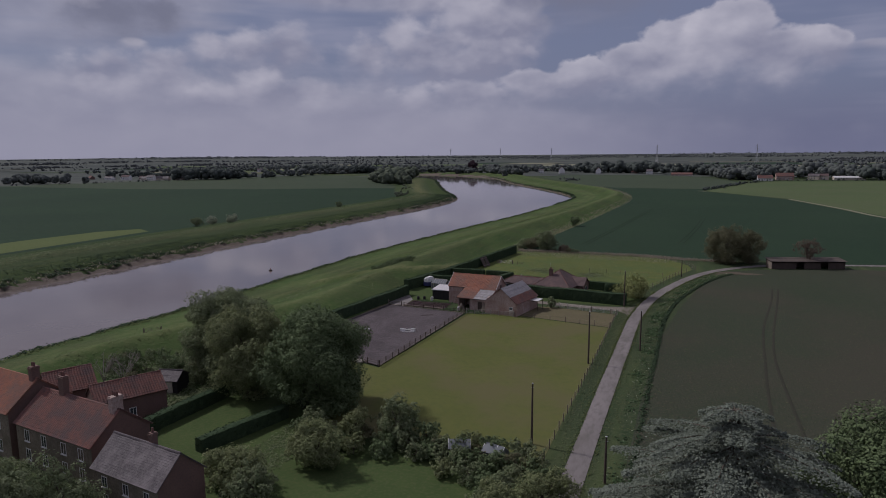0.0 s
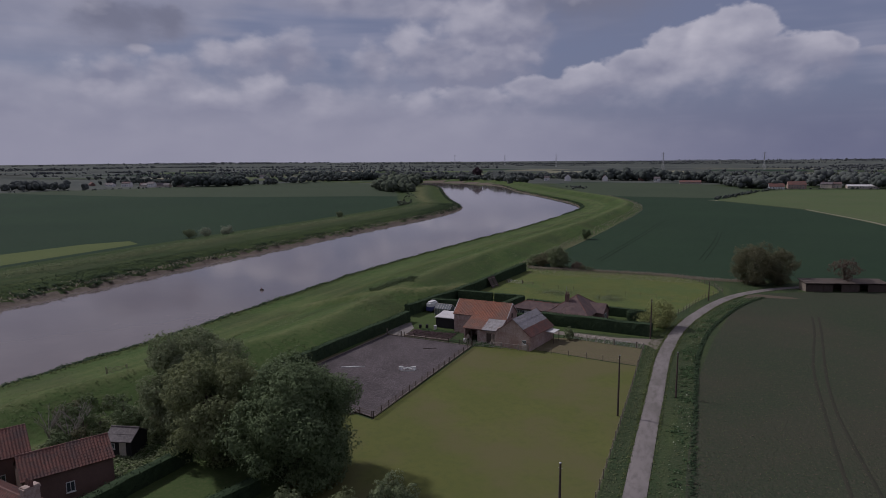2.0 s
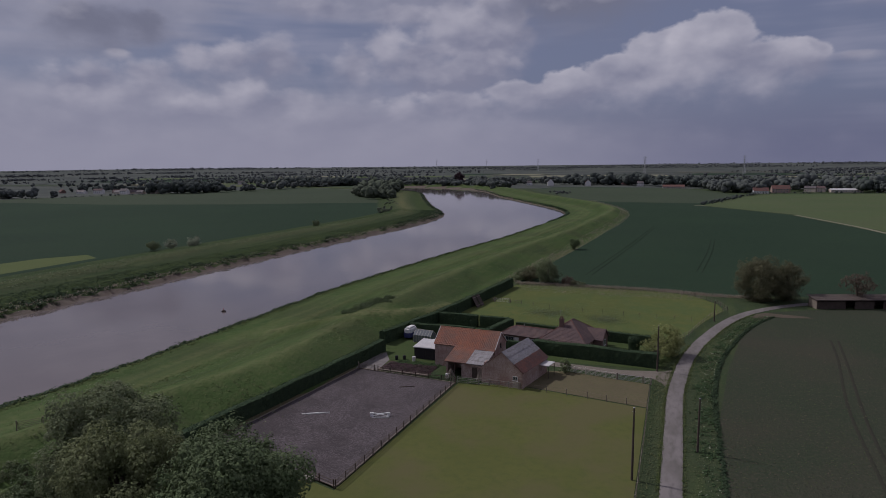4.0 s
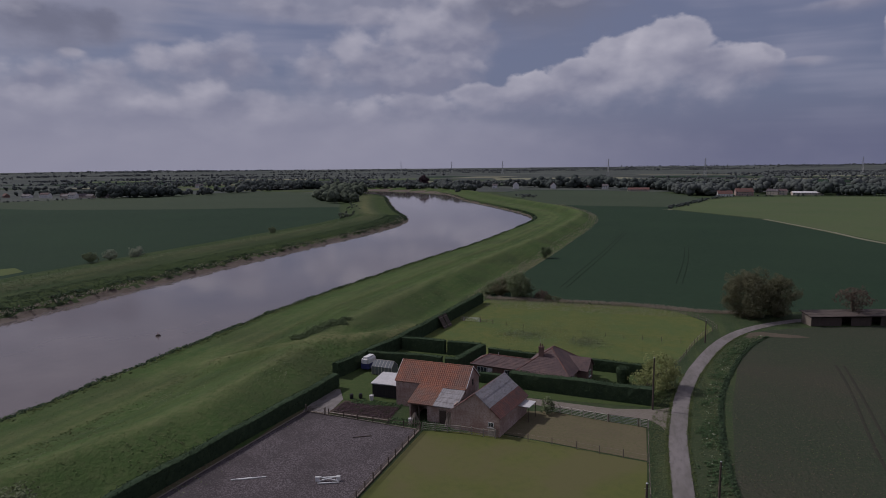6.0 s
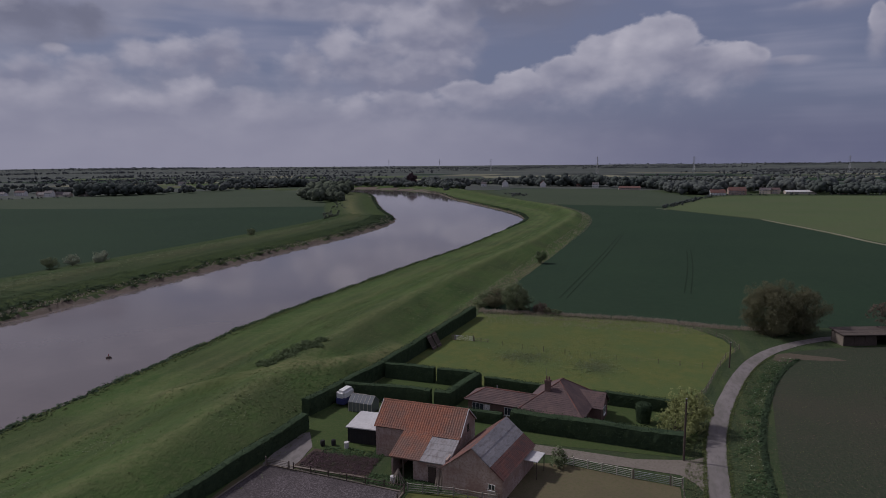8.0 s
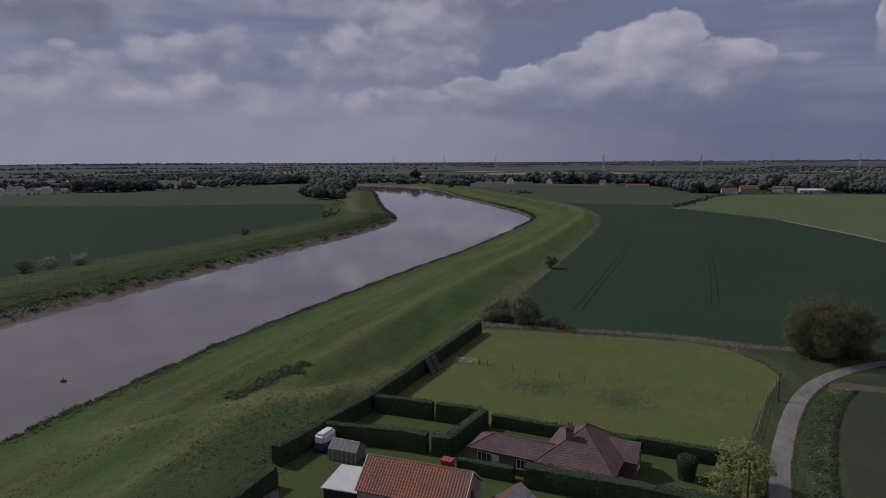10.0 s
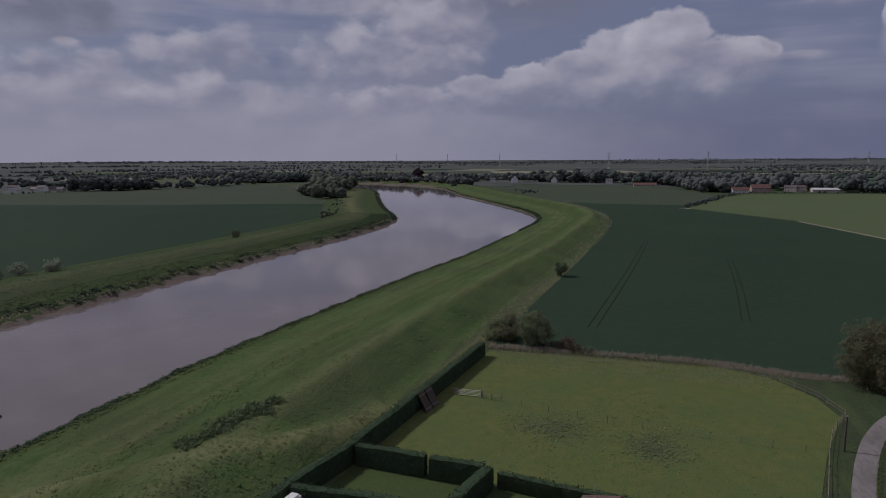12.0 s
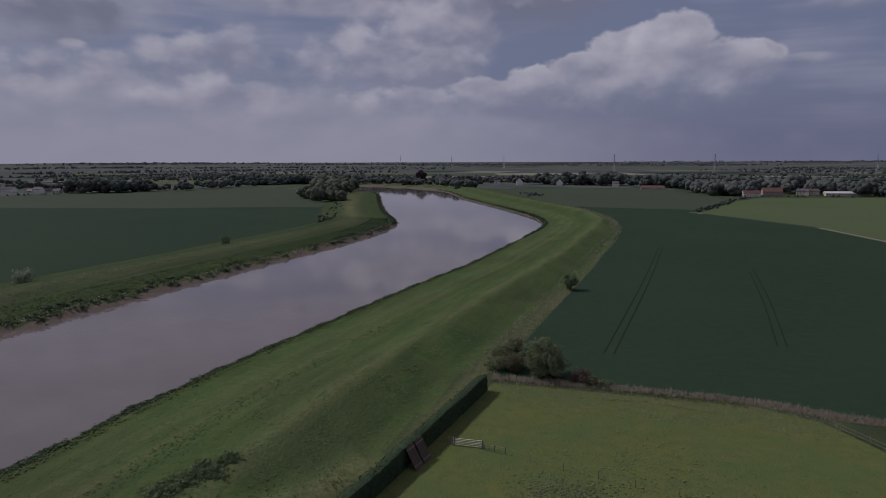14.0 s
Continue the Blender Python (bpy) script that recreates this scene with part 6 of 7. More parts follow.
tree("hawthorn_bush", -4.2, 102.8, 7.2, 4.6, L_SHRUB, "grey-green hawthorn bush at the paddock corner", 110, "bush", 0.02, 0.34, 230, 18)
tree("bramble_bush", 2.2, 101.2, 2.6, 2.4, L_BRONZE, "low brown-green bramble beside the fence", 111, "bush", 0.0, 0.3, 220, 10)
tree("bramble_bush", -10.6, 105.0, 3.4, 3.6, L_OLIVE, "scrubby brown-green bush by the bank foot", 112, "bush", 0.0, 0.3, 220, 12)
for i, (x, y, h, r) in enumerate(((-14.5, 112, 3.2, 3.2), (-12.6, 118, 2.6, 2.6), (-13.8, 104, 2.4, 2.4), (4.6, 100.4, 1.6, 1.8), (7.2, 100.2, 1.2, 1.5), (-9.0, 110, 2.4, 2.6))):
    tree("bramble_bush", x, y, h, r, (L_SHRUB, L_OLIVE)[i % 2], "scrubby brown-green bush by the bank foot", 113 + 700 * (i > 0) + i, "bush", 0.0, 0.3, 200, 10, group="scrub at the paddock corner")
tree("lone_bush", -8.2, 187.5, 5.6, 3.0, L_DARK, "single dark bush at the field edge", 114, "bush", 0.03, 0.34, 230, 14)
tree("hedgerow_tree", 57.0, 91.5, 12.0, 7.2, L_OLIVE, "broad olive brown-green hedgerow tree by the lane", 115, per=85, lobes=30, base=0.02, leaf_size=0.36)
tree("hedgerow_tree", 64.0, 94.0, 11.5, 6.2, L_OLIVE, "broad olive brown-green hedgerow tree by the lane", 116, per=85, lobes=22, base=0.04, leaf_size=0.36)
tree("bronze_tree", 80.0, 91.5, 9.0, 5.2, L_BRONZE, "thin bronze-leaved tree above the shed", 117, per=26, lobes=20, base=0.25)
tree("laburnum_tree", 33.6, 29.6, 6.2, 4.2, L_YELLOW, "yellow-flowering laburnum tree beside the lane", 118, per=90, lobes=20, base=0.04, leaf_size=0.36)
tree("laburnum_tree", 31.6, 25.0, 5.0, 3.2, L_YELLOW, "yellow-green shrub beside the drive hedge", 119, "bush", per=100, lobes=13, base=0.04, leaf_size=0.34)
tree("yard_bush", 16.4, 12.8, 2.6, 1.6, L_SHRUB, "rounded bush against the drive fence", 120, "bush", 0.0, 0.26, 330, 10)
drum = thing("topiary_yew", 27.4, 30.9, 0, 0, "drum-shaped clipped dark yew on the lawn", "topiary")
rd = np.random.default_rng(121)
prof_z, prof_r = [0.0, 0.5, 1.4, 2.2, 2.75, 2.9], [0.95, 1.0, 1.12, 1.25, 1.18, 0.9]
vs, fs = [], []
tube(vs, fs, [(0, 0, z) for z in prof_z] + [(0, 0, 2.95)], [r * 0.95 for r in prof_r] + [0.05], 16)
mesh_object("yew_body", vs, fs, L_HEDGE, drum)
zz, aa = rd.uniform(0.05, 2.9, 1500), rd.uniform(0, 2 * math.pi, 1500)
rr = np.interp(zz, prof_z, prof_r) * rd.normal(1, 0.03, 1500)
side = np.column_stack([np.cos(aa), np.sin(aa), 0 * aa])
k = rd.random(500) ** 0.5
cap = np.column_stack([np.cos(aa[:500]) * k, np.sin(aa[:500]) * k, 2.95 + rd.normal(0, 0.04, 500)])
lv, lf = leaf_quads(rd, np.concatenate([side * rr[:, None] + np.column_stack([0 * zz, 0 * zz, zz]), cap]), np.concatenate([side, np.tile([0.0, 0.0, 1.0], (500, 1))]), 0.2, 0.5)
mesh_object("foliage", lv.tolist(), lf.tolist(), L_HEDGE, drum)
for i in range(9):
    x, y = lerp(-40.2, -36.2, i / 8) + (1.2, -1.2, 0.1)[i % 3], lerp(34.5, 50.0, i / 8)
    tree("bank_bramble", x, y, 0.75 + 0.15 * (i % 3), 2.0 + 0.7 * math.sin(i * 0.39), L_DARK, "low dark bramble clump on the flood bank", 130 + i, "bush", 0.0, 0.26, 260, 8, z0=float(ground_height(x, y)) - 0.25, group="bank brambles", trunk=False)
for i, (x, y, h, r, lm) in enumerate(((-184, 147, 5.0, 3.8, L_BLOSSOM), (-190, 139, 4.8, 3.4, L_BLOSSOM), (-193, 131, 4.4, 3.4, L_SHRUB), (-178, 250, 4.6, 2.8, L_SHRUB))):
    tree("far_bank_bush", x, y, h, r, lm, "bush in pale blossom on the far bank" if lm is L_BLOSSOM else "green bush on the far bank", 140 + i, "bush", 0.02, 0.4, 150, 12, z0=0.3)
for i in range(26):
    rng0 = random.Random(i)
    tree("garden_scrub", rng0.uniform(-47, -25), rng0.uniform(-71, -49), rng0.uniform(1.6, 3.4), rng0.uniform(1.5, 2.8), (L_SHRUB, L_DARK, L_OLIVE, L_DARK)[i % 4], "tangled dark garden scrub behind the cottages", 150 + i, "bush", 0.0, 0.3, 170, 9, group="garden scrub")
for i in range(3):
    dead = thing("bare_shrub", (-41.0, -38.6, -36.4)[i], (-61.0, -58.4, -61.5)[i], 0, 47 * i, "bare branching grey shrub in the scrub", "bush", "bare shrubs")
    rng0 = random.Random(60 + i)
    vs, fs = [], []
    for k in range(16):
        a, ln = rng0.uniform(0, 6.28), rng0.uniform(2.4, 4.6)
        tip = (math.cos(a) * ln * 0.55, math.sin(a) * ln * 0.55, ln)
        mid_ = (tip[0] * 0.35, tip[1] * 0.35, ln * 0.55)
        tube(vs, fs, [(0.05 * math.cos(a), 0.05 * math.sin(a), 0), mid_, tip], [0.08, 0.05, 0.015], 5)
        for q in range(3):
            t_ = rng0.uniform(0.5, 0.95)
            p = tuple(lerp(m_, e_, t_) for m_, e_ in zip(mid_, tip))
            tube(vs, fs, [p, (p[0] + rng0.uniform(-0.6, 0.6), p[1] + rng0.uniform(-0.6, 0.6), p[2] + rng0.uniform(0.2, 0.8))], [0.03, 0.01], 4)
    mesh_object("branches", vs, fs, M_GREYW, dead, smooth=True)

# ------------------------------------------------------------------ grass, reeds and crops as stuff
rng = np.random.default_rng(77)


def strip(n, line_pts, lo, hi):
    """Random places beside a line, between two offsets to its right."""
    L = np.array(smooth_line(line_pts, 6))
    k = rng.integers(0, len(L) - 1, n)
    f = rng.random(n)[:, None]
    p = L[k] * (1 - f) + L[k + 1] * f
    d = L[k + 1] - L[k]
    d /= np.hypot(d[:, 0], d[:, 1])[:, None]
    nr = np.stack([d[:, 1], -d[:, 0]], 1)
    return p + nr * rng.uniform(lo, hi, n)[:, None]


def reeds(name, xy, lo, hi, leafm, label, per=7, wide=0.05, cat="grass"):
    z = ground_height(xy[:, 0], xy[:, 1])
    ok = z > -2.2
    xy, z = xy[ok], z[ok]
    blades(name, rng, xy, z - 0.03, rng.uniform(lo, hi, len(xy)), leafm, label, cat, per, wide)


def put(name, xy, lo, hi, leafm, label, per=5, cat="grass"):
    z = ground_height(xy[:, 0], xy[:, 1])
    ok = z > -2.3
    xy, z = xy[ok], z[ok]
    scatter(name, rng, xy, z + 0.05, rng.uniform(lo, hi, len(xy)), leafm, label, cat, per)


put("verge_grass", strip(3600, LANE[1:12], 1.3, 5.4), 0.07, 0.18, L_VERGE, "tall verge grass along the lane")
hub = strip(150, LANE[1:12], 3.2, 5.7)
put("verge_weeds", np.repeat(hub, 14, axis=0) + rng.normal(0, 0.55, (150 * 14, 2)), 0.14, 0.4, L_NETTLE, "tall nettles and cow parsley along the verge", 5, "weeds")
put("verge_weeds", strip(420, LANE[1:12], 3.2, 5.6), 0.10, 0.24, L_BLOSSOM, "pale flower heads among the verge weeds", 3, "weeds")
# edge weeds in dark hedge leaves, giving the ditch's shadow line by colour
put("ditch_shade_weeds", strip(3800, LANE[1:12], 5.7, 6.35), 0.12, 0.42, L_HEDGE, "weeds along the field edge, darkened for the ditch shadow", 5, "weeds")
put("verge_grass", strip(2600, LANE[1:8], -3.9, -1.3), 0.07, 0.2, L_VERGE, "tall verge grass along the lane")
nb = [p for p in BANK_NEAR if -70 < p[1] < 330][::3]
put("verge_grass", strip(1600, LANE[1:12], 1.2, 1.75), 0.1, 0.22, L_GRASS, "grass growing over the lane edge")
put("verge_grass", strip(1600, LANE[1:8], -1.75, -1.2), 0.1, 0.22, L_GRASS, "grass growing over the lane edge")
put("garden_clutter", np.column_stack([rng.uniform(-3, 3, 1400), rng.uniform(-80, -62, 1400)]), 0.10, 0.26, L_SHRUB, "weeds and low plants in the cottage garden", 5, "plants")
put("river_edge_weeds", strip(2600, [p for p in BANK_NEAR if 320 < p[1] < 900][::3], 0.3, 3.2), 0.4, 1.1, L_HEDGE, "dark weeds at the water edge", 5)
put("river_edge_weeds", strip(2600, [p for p in BANK_FAR if 380 < p[1] < 900][::3], -6, -1.5), 0.5, 1.3, L_HEDGE, "dark scrub at the water edge", 5)
put("river_edge_weeds", strip(5200, nb, 0.3, 3.4), 0.25, 0.65, L_HEDGE, "dark weeds at the water edge", 5)
put("bank_edge_grass", strip(4500, nb, 1.0, 5.5), 0.15, 0.45, L_GRASS, "rough grass along the river edge")
put("bank_weeds", strip(2500, nb, 18, 22), 0.1, 0.3, L_GRASS, "tall weeds along the flood bank")
put("bank_tufts", strip(9000, nb, 5, 50), 0.08, 0.24, L_GRASS, "scattered grass tufts on the flood bank", 4)
hub = strip(150, nb, 22, 49)
clus = np.repeat(hub, 40, axis=0) + rng.normal(0, 1.5, (len(hub) * 40, 2)) * np.array([[0.8, 1.5]])
put("bank_nettles", clus[:3600], 0.10, 0.28, L_VERGE, "patches of nettles on the flood bank", 5, "weeds")
put("bank_nettles", clus[3600:], 0.10, 0.26, L_SHRUB, "patches of paler weeds on the flood bank", 4, "weeds")
fb = [p for p in BANK_FAR if -90 < p[1] < 420][::3]
put("far_bank_scrub", strip(15000, fb, -20, -4.2), 0.2, 0.5, L_HEDGE, "rough dark scrub on the far bank", 5)
reeds("far_bank_reeds", strip(1100, fb, -7, -3.6), 0.4, 0.9, L_REED, "pale dry reeds above the mud", 7, 0.09)
put("far_bank_scrub", strip(9000, fb, -54, -18), 0.2, 0.5, L_NETTLE, "rough dark grass on the far bank", 4)
put("far_bank_scrub", strip(3500, fb, -38, -26), 0.2, 0.45, L_SHRUB, "paler rough grass along the far bank top", 4)
hub = strip(170, fb, -8.5, -3.2)
clus = np.repeat(hub, 16, axis=0) + rng.normal(0, 0.9, (len(hub) * 16, 2))
put("far_bank_tussocks", clus[::3], 0.25, 0.6, L_REED, "pale dry reed tussocks above the mud", 3)
put("far_bank_tussocks", np.repeat(strip(240, fb, -9, -2.6), 14, axis=0) + rng.normal(0, 0.9, (240 * 14, 2)), 0.4, 1.0, L_HEDGE, "dark tussocks at the mud edge", 5)
reeds("far_field_edge", strip(1900, [(-13.5, 99), (7, 99.4), (31, 98.8), (46, 95), (60, 96)], -1.8, 1.2), 0.3, 0.9, L_REED, "dry pale grass along the paddock edge", 8, 0.04)
put("far_field_edge", strip(900, [(-13.5, 98), (7, 98.4), (31, 97.8)], -1.0, 1.6), 0.12, 0.3, L_GRASS, "green weeds along the paddock edge")
put("paddock_tufts", np.column_stack([rng.uniform(-12, 40, 1500), rng.uniform(44, 96, 1500)]), 0.08, 0.2, L_GRASS, "scattered tufts in the paddock", 4)
put("nettles", np.concatenate([rng.normal((4.2, 60.0), (2.8, 2.4), (800, 2)), rng.normal((19.0, 57.0), (2.2, 2.2), (800, 2)), rng.normal((12, 66), (9, 9), (500, 2))]), 0.12, 0.3, L_SHRUB, "green nettles in the paddock")
foot = [(-15, 100), (-12, 150), (-7, 220), (-2, 300), (0, 370), (-5, 430), (-18, 490), (-48, 575)]
reeds("bank_foot_scrub", strip(1500, foot, -5, 2.0), 0.3, 0.8, L_REED, "dry grass between bank and crop", 6, 0.05)
put("bank_foot_weeds", strip(2200, foot, -5, 2.2), 0.15, 0.4, L_SHRUB, "green weeds between bank and crop", 5)
reeds("paddock_edge_grass", np.column_stack([rng.uniform(-12, 42, 2600), 97.5 - 11 * rng.random(2600) ** 1.7]), 0.15, 0.4, L_REED, "pale rough grass at the paddock end", 6, 0.03)
put("crop_seedlings", np.column_stack([40.8 + 60 * rng.random(16000) ** 1.5, rng.uniform(-75, 70, 16000)]), 0.07, 0.16, L_GRASS, "sparse green crop seedlings on the soil", 2, "seedlings")
put("soil_clods", np.column_stack([41.0 + 45 * rng.random(4000) ** 1.5, rng.uniform(-75, 40, 4000)]), 0.12, 0.28, M_SOILB, "loose brown clods on the field", 2, "clods")
put("ramp_tussocks", np.array([-33.0, 30.0]) + rng.normal(0, 1, (700, 2)) * np.array([[5.5, 9.0]]), 0.12, 0.32, L_GRASS, "rough tussocks below the bank path", 4)
put("barn_weeds", np.column_stack([rng.uniform(-7, 3, 500), rng.uniform(1.6, 4.6, 500)]), 0.12, 0.32, L_NETTLE, "weeds before the barn lean-to")
put("bed_plants", np.column_stack([rng.uniform(-17, -7.2, 2200), rng.uniform(3.8, 8.6, 2200)]), 0.12, 0.34, L_VEG, "dark red-leaved plants filling the bed", 5, "plants")
put("bed_plants", np.column_stack([rng.uniform(-16, -7, 260), rng.uniform(8.4, 10.6, 260)]), 0.14, 0.36, L_NETTLE, "green plants behind the bed", 5, "plants")
put("garden_weeds", np.column_stack([rng.uniform(-40, -20, 6000), rng.uniform(-74, -46, 6000)]), 0.14, 0.42, L_SHRUB, "overgrown garden weeds behind the cottages", 5)

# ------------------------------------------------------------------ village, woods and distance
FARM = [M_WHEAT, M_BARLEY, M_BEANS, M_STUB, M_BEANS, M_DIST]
rf = random.Random(12)
for i in range(70):
    d = rf.uniform(1050, 2450)
    a = radians(rf.uniform(-62, 28))
    x, y = d * math.sin(a), d * math.cos(a)
    if y < 980:
        continue
    w, h = rf.uniform(150, 420), rf.uniform(60, 260)
    t = rf.uniform(-0.5, 0.5)
    c, s = math.cos(t), math.sin(t)
    poly = [(x + c * u - s * v, y + s * u + c * v) for u, v in ((-w / 2, -h / 2), (w / 2, -h / 2), (w / 2, h / 2), (-w / 2, h / 2))]
    sheet("distant_field", poly, 0.3 + 0.02 * i, rf.choice(FARM), "distant farm field", "field")


def far_wood(name, n, place, hmin, hmax, leafm, label, seed, clumps=9):
    """Trees too many and far to count: each a ragged heap of rounded leafy clumps with loose sprays."""
    g = np.random.default_rng(seed)
    xy = place(g, n)
    hs = g.uniform(hmin, hmax, len(xy)) * (1.25 if clumps >= 9 else 1.0)
    z0 = np.interp(np.hypot(xy[:, 0], xy[:, 1]), [2500, 3600, 4700, 9000], [0, 9, 22, 40])
    wide = g.uniform(0.36, 0.62, len(xy)) * hs
    # clumps on the crown of each tree
    d = g.normal(0, 1, (len(xy), clumps, 3))
    d /= np.linalg.norm(d, axis=2)[:, :, None]
    k = g.uniform(0.25, 0.78, (len(xy), clumps, 1))
    mid = np.column_stack([xy, z0 + hs * 0.52])[:, None, :] + d * k * np.stack([wide, wide, hs * 0.44], 1)[:, None, :]
    rad = (wide[:, None] * g.uniform(0.32, 0.58, (len(xy), clumps))).reshape(-1)
    mid = mid.reshape(-1, 3)
    V = np.array([v / np.linalg.norm(v) for v in ICO_V])
    nv = len(V)
    vs = mid[:, None, :] + V[None] * (rad[:, None] * g.uniform(0.7, 1.25, (len(mid), nv)))[:, :, None]
    vs = vs.reshape(-1, 3)
    fs = (np.array(ICO_F)[None] + (np.arange(len(mid)) * nv)[:, None, None]).reshape(-1, 3)
    low = np.repeat(np.repeat(z0, clumps), nv)
    vs[:, 2] = np.maximum(vs[:, 2], low - 0.2)
    return tagged(mesh_object(name, vs.tolist(), fs.tolist(), leafm, smooth=True), label, "woodland", "", "stuff")


PHI = (1 + 5 ** 0.5) / 2
ICO_V = [np.array(v, float) for v in ((-1, PHI, 0), (1, PHI, 0), (-1, -PHI, 0), (1, -PHI, 0), (0, -1, PHI), (0, 1, PHI), (0, -1, -PHI), (0, 1, -PHI), (PHI, 0, -1), (PHI, 0, 1), (-PHI, 0, -1), (-PHI, 0, 1))]
ICO_F = [(0, 11, 5), (0, 5, 1), (0, 1, 7), (0, 7, 10), (0, 10, 11), (1, 5, 9), (5, 11, 4), (11, 10, 2), (10, 7, 6), (7, 1, 8), (3, 9, 4), (3, 4, 2), (3, 2, 6), (3, 6, 8), (3, 8, 9), (4, 9, 5), (2, 4, 11), (6, 2, 10), (8, 6, 7), (9, 8, 1)]


def polar(a0, a1, d0, d1):
    def f(g, n):
        a = np.radians(g.uniform(a0, a1, n))
        d = g.uniform(d0, d1, n)
        return np.column_stack([d * np.sin(a), d * np.cos(a)])
    return f


def along(pts, w):
    def f(g, n):
        L = np.array(smooth_line(pts, 8))
        k = g.integers(0, len(L) - 1, n)
        t = g.random(n)[:, None]
        return L[k] * (1 - t) + L[k + 1] * t + g.normal(0, w, (n, 2))
    return f


WL_ = "distant dark green trees round the village"
far_wood("far_woodland", 26, along([(-356, 664), (-320, 612), (-290, 585), (-272, 566)], 9), 7, 14, L_BEND, "clump of trees beside the river bend", 1, 34)
far_wood("far_woodland", 34, along([(-330, 690), (-370, 760), (-410, 830)], 12), 9, 15, L_BEND, "trees beside the river bend", 31, 20)
far_wood("river_scrub", 60, along([(-188, 368), (-203, 405), (-240, 500), (-276, 585)], 3.5), 1.0, 2.8, L_BEND, "dark scrub along the bank top", 32)
far_wood("far_woodland", 60, along([(-672, 655), (-640, 690), (-622, 715)], 10), 9, 16, L_FARD, "dark clump of trees at the village edge", 33, 14)
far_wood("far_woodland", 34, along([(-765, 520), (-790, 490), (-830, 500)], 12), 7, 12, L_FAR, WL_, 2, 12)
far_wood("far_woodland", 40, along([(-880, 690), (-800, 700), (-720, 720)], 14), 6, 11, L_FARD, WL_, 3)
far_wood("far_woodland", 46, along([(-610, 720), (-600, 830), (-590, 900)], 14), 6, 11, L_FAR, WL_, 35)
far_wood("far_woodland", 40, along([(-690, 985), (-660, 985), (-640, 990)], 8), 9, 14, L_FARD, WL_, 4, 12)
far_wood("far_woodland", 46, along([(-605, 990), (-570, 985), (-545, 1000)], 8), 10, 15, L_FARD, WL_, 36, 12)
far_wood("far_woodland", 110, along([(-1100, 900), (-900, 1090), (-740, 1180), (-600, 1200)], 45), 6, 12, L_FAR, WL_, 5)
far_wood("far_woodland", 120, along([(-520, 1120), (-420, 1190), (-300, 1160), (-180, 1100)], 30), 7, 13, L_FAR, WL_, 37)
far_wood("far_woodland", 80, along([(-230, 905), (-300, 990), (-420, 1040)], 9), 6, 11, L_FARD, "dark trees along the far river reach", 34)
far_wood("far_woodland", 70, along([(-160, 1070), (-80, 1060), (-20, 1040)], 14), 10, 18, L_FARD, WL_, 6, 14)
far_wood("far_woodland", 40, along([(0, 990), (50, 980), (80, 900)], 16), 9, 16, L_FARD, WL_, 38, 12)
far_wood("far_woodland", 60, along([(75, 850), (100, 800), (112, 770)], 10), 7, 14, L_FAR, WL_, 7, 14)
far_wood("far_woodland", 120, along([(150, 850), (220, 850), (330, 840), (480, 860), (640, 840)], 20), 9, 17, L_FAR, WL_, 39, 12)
far_wood("far_woodland", 60, along([(240, 800), (300, 790), (420, 790)], 10), 8, 13, L_FARD, WL_, 40, 12)
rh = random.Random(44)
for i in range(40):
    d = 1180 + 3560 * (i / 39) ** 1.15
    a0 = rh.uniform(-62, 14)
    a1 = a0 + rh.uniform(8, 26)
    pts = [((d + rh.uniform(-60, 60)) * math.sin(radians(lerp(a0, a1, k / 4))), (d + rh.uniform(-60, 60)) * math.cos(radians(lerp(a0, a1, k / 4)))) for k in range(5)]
    # past 1500 m the leaf colour has more haze painted in
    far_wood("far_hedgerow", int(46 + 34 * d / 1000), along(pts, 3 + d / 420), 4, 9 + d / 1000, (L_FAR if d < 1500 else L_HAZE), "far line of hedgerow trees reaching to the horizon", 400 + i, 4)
far_wood("far_woodland", 60, along([(-215, 885), (-260, 935), (-340, 1000), (-480, 1065)], 10), 6, 11, L_FAR, "trees along the far river reach", 21)
far_wood("far_hedgerow", 90, along([(100, 672), (134, 738), (252, 765), (420, 765)], 2.0), 1.5, 3.5, L_FARD, "dark hedgerow behind the barley field", 11, 5)
far_wood("far_hedgerow", 120, along([(-640, 668), (-775, 430), (-900, 200)], 3), 1.5, 3.5, L_FAR, "hedgerow at the end of the far field", 12, 5)
far_wood("far_hedgerow", 60, along([(52, 515), (70, 570), (98, 665)], 2.0), 2, 4, L_FARD, "low hedge between the crops", 13, 6)
far_wood("river_scrub", 26, along([(-120, 760), (-95, 700)], 5), 2, 5, L_FAR, "scrub on the river bank", 14, 6)
tree("copper_beech_tree", -362, 1085, 26, 11, L_COPPER, "tall dark copper beech beside the river", 46, per=24, lobes=24, base=0.05, leaf_size=1.2)


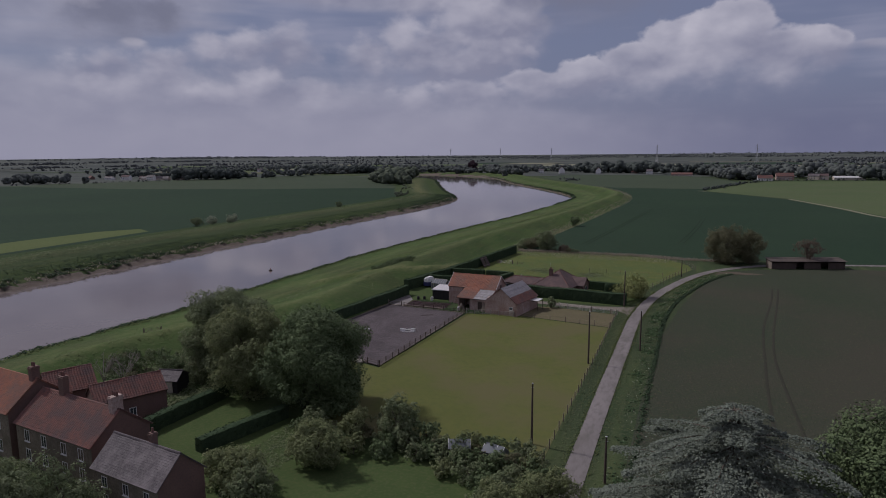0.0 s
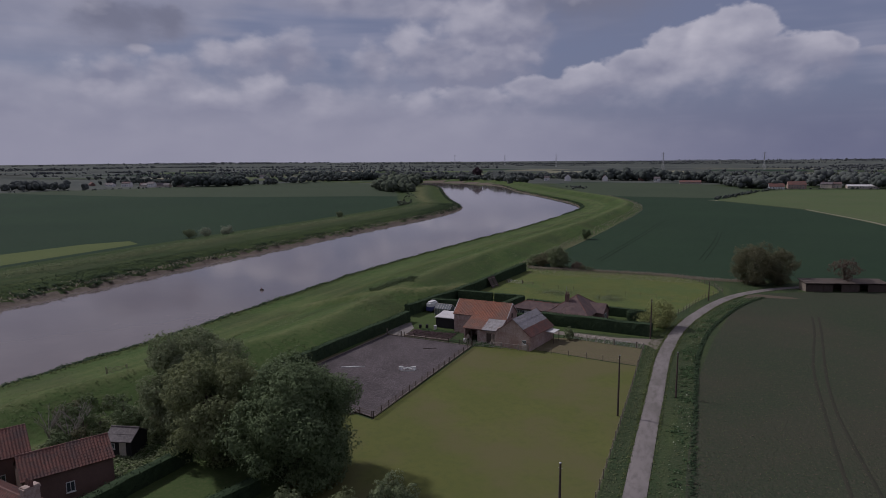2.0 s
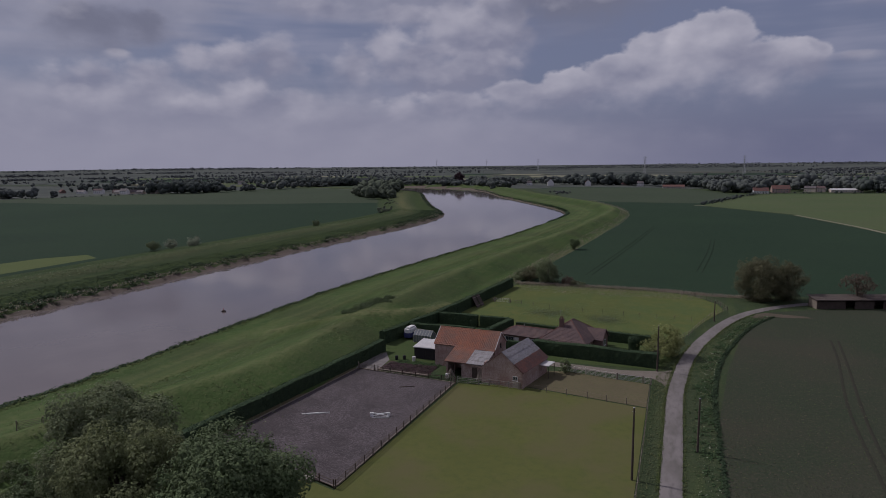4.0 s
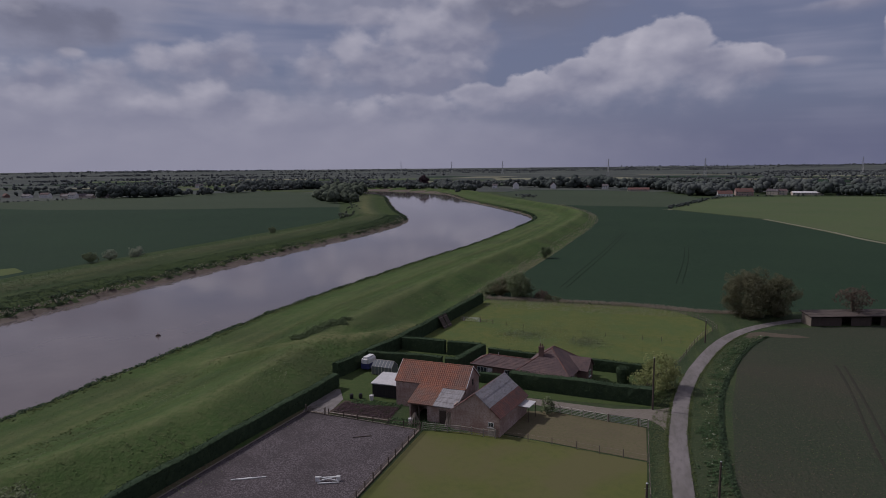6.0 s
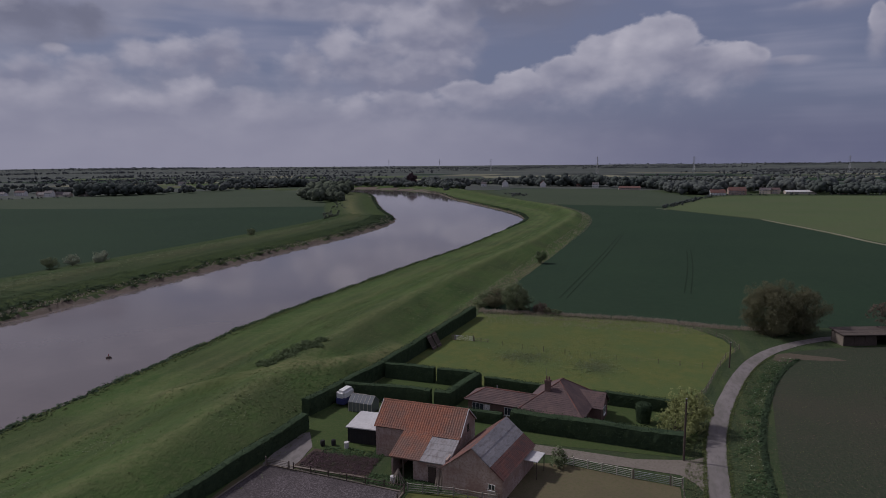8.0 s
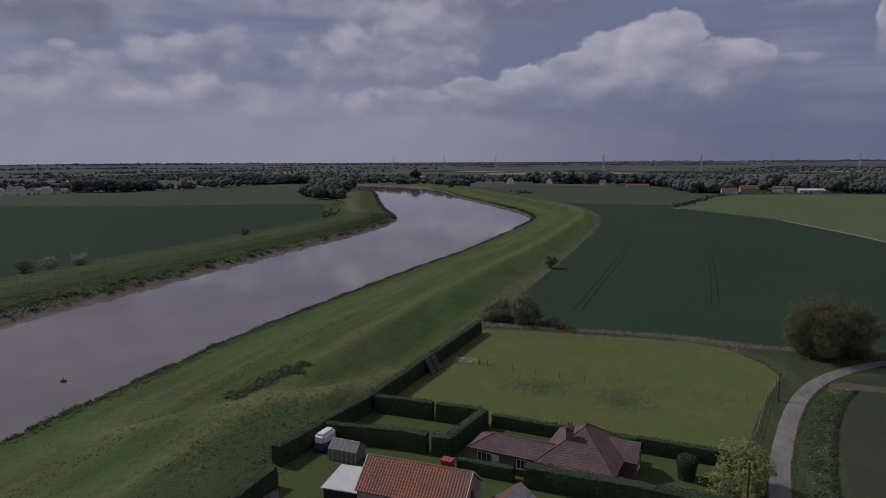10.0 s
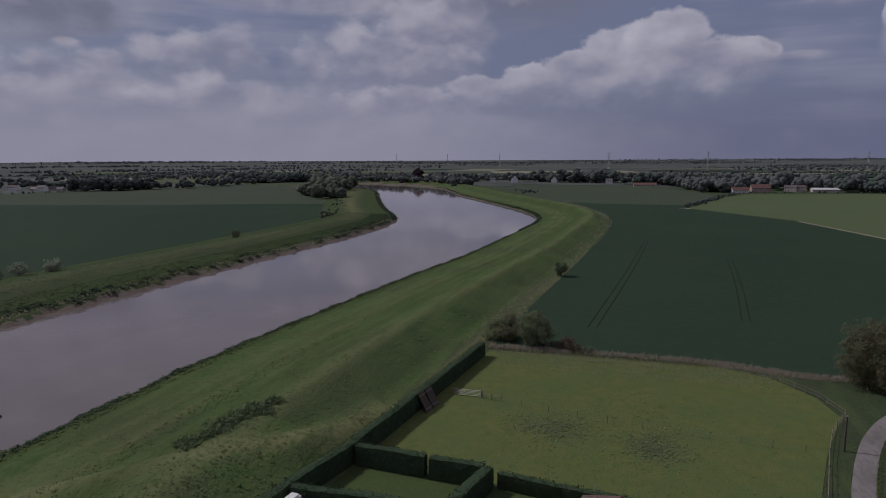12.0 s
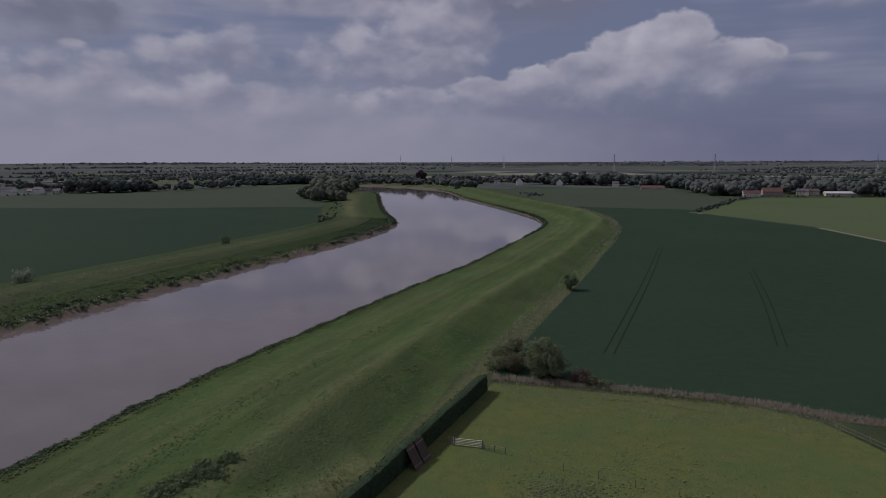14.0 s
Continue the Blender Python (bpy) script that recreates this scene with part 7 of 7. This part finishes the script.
def far_house(x, y, rz, L, W, e, r, wall, roof, label):
    h = thing("village_house", x, y, 0, rz, label, "house", "village houses")
    gable_shell("wall", h, L, W, e, r, wall)
    for s in (0, 1):
        bm = bmesh.new()
        ya, yb = (-0.3, W / 2) if s == 0 else (W + 0.3, W / 2)
        ea = e - 0.3 * (r - e) / (W / 2)
        a = [bm.verts.new(c) for c in ((-0.2, ya, ea), (L + 0.2, ya, ea), (L + 0.2, yb, r), (-0.2, yb, r))]
        b = [bm.verts.new(v.co + Vector((0, 0, 0.22))) for v in a]
        bm.faces.new(a)
        bm.faces.new(b)
        for i in range(4):
            bm.faces.new((a[i], a[(i + 1) % 4], b[(i + 1) % 4], b[i]))
        bmesh.ops.recalc_face_normals(bm, faces=bm.faces[:])
        part("roof", bm, roof, h)
    chimney(h, L * 0.2, W / 2, r - 0.6, r + 1.2, 0.7, 0.6, 1)
    for k in range(max(2, int(L / 3.2))):
        window(h, 1.5 + k * 3.0, 1.0, 1.3, 1.3, 0.0)
        if e > 4.2:
            window(h, 1.5 + k * 3.0, 3.5, 1.3, 1.2, 0.0)


rv = random.Random(5)
ROOFS, WALLS = [M_SLATE, M_PANT2, M_SLATE, M_PANT3], [M_BRICKD, M_BRICK, M_RENDER, M_WHITE]
spots = [(-60, 1030), (-30, 1000), (42, 1012), (62, 1010), (84, 940), (180, 796), (194, 797), (262, 806), (330, 800), (322, 1050), (410, 820)]
spots += [(-870 + i * 24, 646 + 14 * math.sin(i * 2)) for i in range(8)] + [(-735, 628), (-712, 640), (-694, 652), (-826, 750)]
spots += [(-620, 1040), (-590, 1060), (-540, 1075), (-505, 1050), (-380, 1120), (-340, 1100), (-300, 1130), (-250, 1060), (-215, 1040), (-420, 1160), (-640, 1340), (-610, 1350), (-585, 1345), (-555, 1350)]
for i, (x, y) in enumerate(spots):
    two = rv.random() < 0.5
    e = 5.0 if two else 2.7
    far_house(x + rv.uniform(-5, 5), y + rv.uniform(-6, 6), rv.choice((-20, 5, 70, 12, -8)), rv.uniform(9, 15), rv.uniform(6, 8), e, e + rv.uniform(2.2, 3.2), rv.choice(WALLS), rv.choice(ROOFS),
              "distant village house with tiled roof")
for x, y, rz, L_, W_, e, r, wall, roof, lab in (
        (-182, 1030, -75, 9, 10, 6.0, 11.0, M_WHITE, M_SLATE, "tall white gabled house at the village edge"), (-118, 1028, -72, 9, 9, 5.6, 10.0, M_WHITE, M_PANT2, "pale gabled house with red roof"),
        (12, 905, 4, 30, 9, 2.6, 5.2, M_RENDER, M_PANT2, "long low building with red-brown tiled roof"), (58, 985, 12, 13, 8, 4.8, 8.0, M_WHITE, M_SLATE, "white-fronted village house with slate roof"),
        (112, 780, -80, 7, 6, 6.5, 10.5, M_WHITE, M_PANT3, "narrow white gabled house beside the barley"), (118, 752, 8, 17, 8, 3.2, 6.8, M_WHITE, M_PANT2, "large white-walled house with red-brown roof"),
        (140, 770, 6, 20, 9, 5.0, 9.0, M_BRICK, M_PANT2, "big brick house with red tiled roof"), (206, 790, 5, 34, 11, 2.8, 4.6, M_RENDER, M_ROOFW, "long low pale farm building"),
        (-838, 1040, 30, 14, 8, 4.8, 8.0, M_WHITE, M_SLATE, "white house among the trees"), (-590, 1035, 24, 13, 8, 4.8, 8.0, M_WHITE, M_SLATE, "white house among the trees")):
    far_house(x, y, rz, L_, W_, e, r, wall, roof, lab)


def pylon(x, y, h, rz):
    e = thing("lattice_pylon", x, y, float(ground_height(x, y)), rz, "tall grey steel lattice electricity pylon", "pylon", "pylons on the horizon")

    def at(z):
        return lerp(3.4, 0.7, min(1, z / (h * 0.62))) if z < h * 0.62 else lerp(0.7, 0.25, (z - h * 0.62) / (h * 0.38))
    lv = [0, 0.16, 0.3, 0.42, 0.53, 0.62, 0.72, 0.82, 0.92, 1.0]
    for sx in (-1, 1):
        for sy in (-1, 1):
            for a, b in zip(lv[:-1], lv[1:]):
                w0, w1 = at(a * h), at(b * h)
                bar("leg", e, (sx * w0, sy * w0, a * h), (sx * w1, sy * w1, b * h), 0.4, 0.4, M_METAL)
    for a, b in zip(lv[:-1], lv[1:]):
        w0, w1 = at(a * h), at(b * h)
        for sy in (-1, 1):
            bar("brace", e, (-w0, sy * w0, a * h), (w1, sy * w1, b * h), 0.25, 0.25, M_METAL)
            bar("brace", e, (w0, sy * w0, a * h), (-w1, sy * w1, b * h), 0.25, 0.25, M_METAL)
    for f, r in ((0.64, 6.0), (0.78, 7.5), (0.92, 5.5)):
        for s in (-1, 1):
            bar("arm", e, (0, 0, f * h), (s * r, 0, f * h + 0.4), 0.4, 0.4, M_METAL)
            bar("arm_strut", e, (0, 0, f * h + 2.2), (s * r, 0, f * h + 0.5), 0.3, 0.3, M_METAL)


for az_, d in ((-1.9, 1900), (6.0, 2050), (17.0, 2500), (-11.4, 2900), (-16.0, 3400), (-20.5, 3800)):
    pylon(d * math.sin(radians(az_)), d * math.cos(radians(az_)), 56, 30)
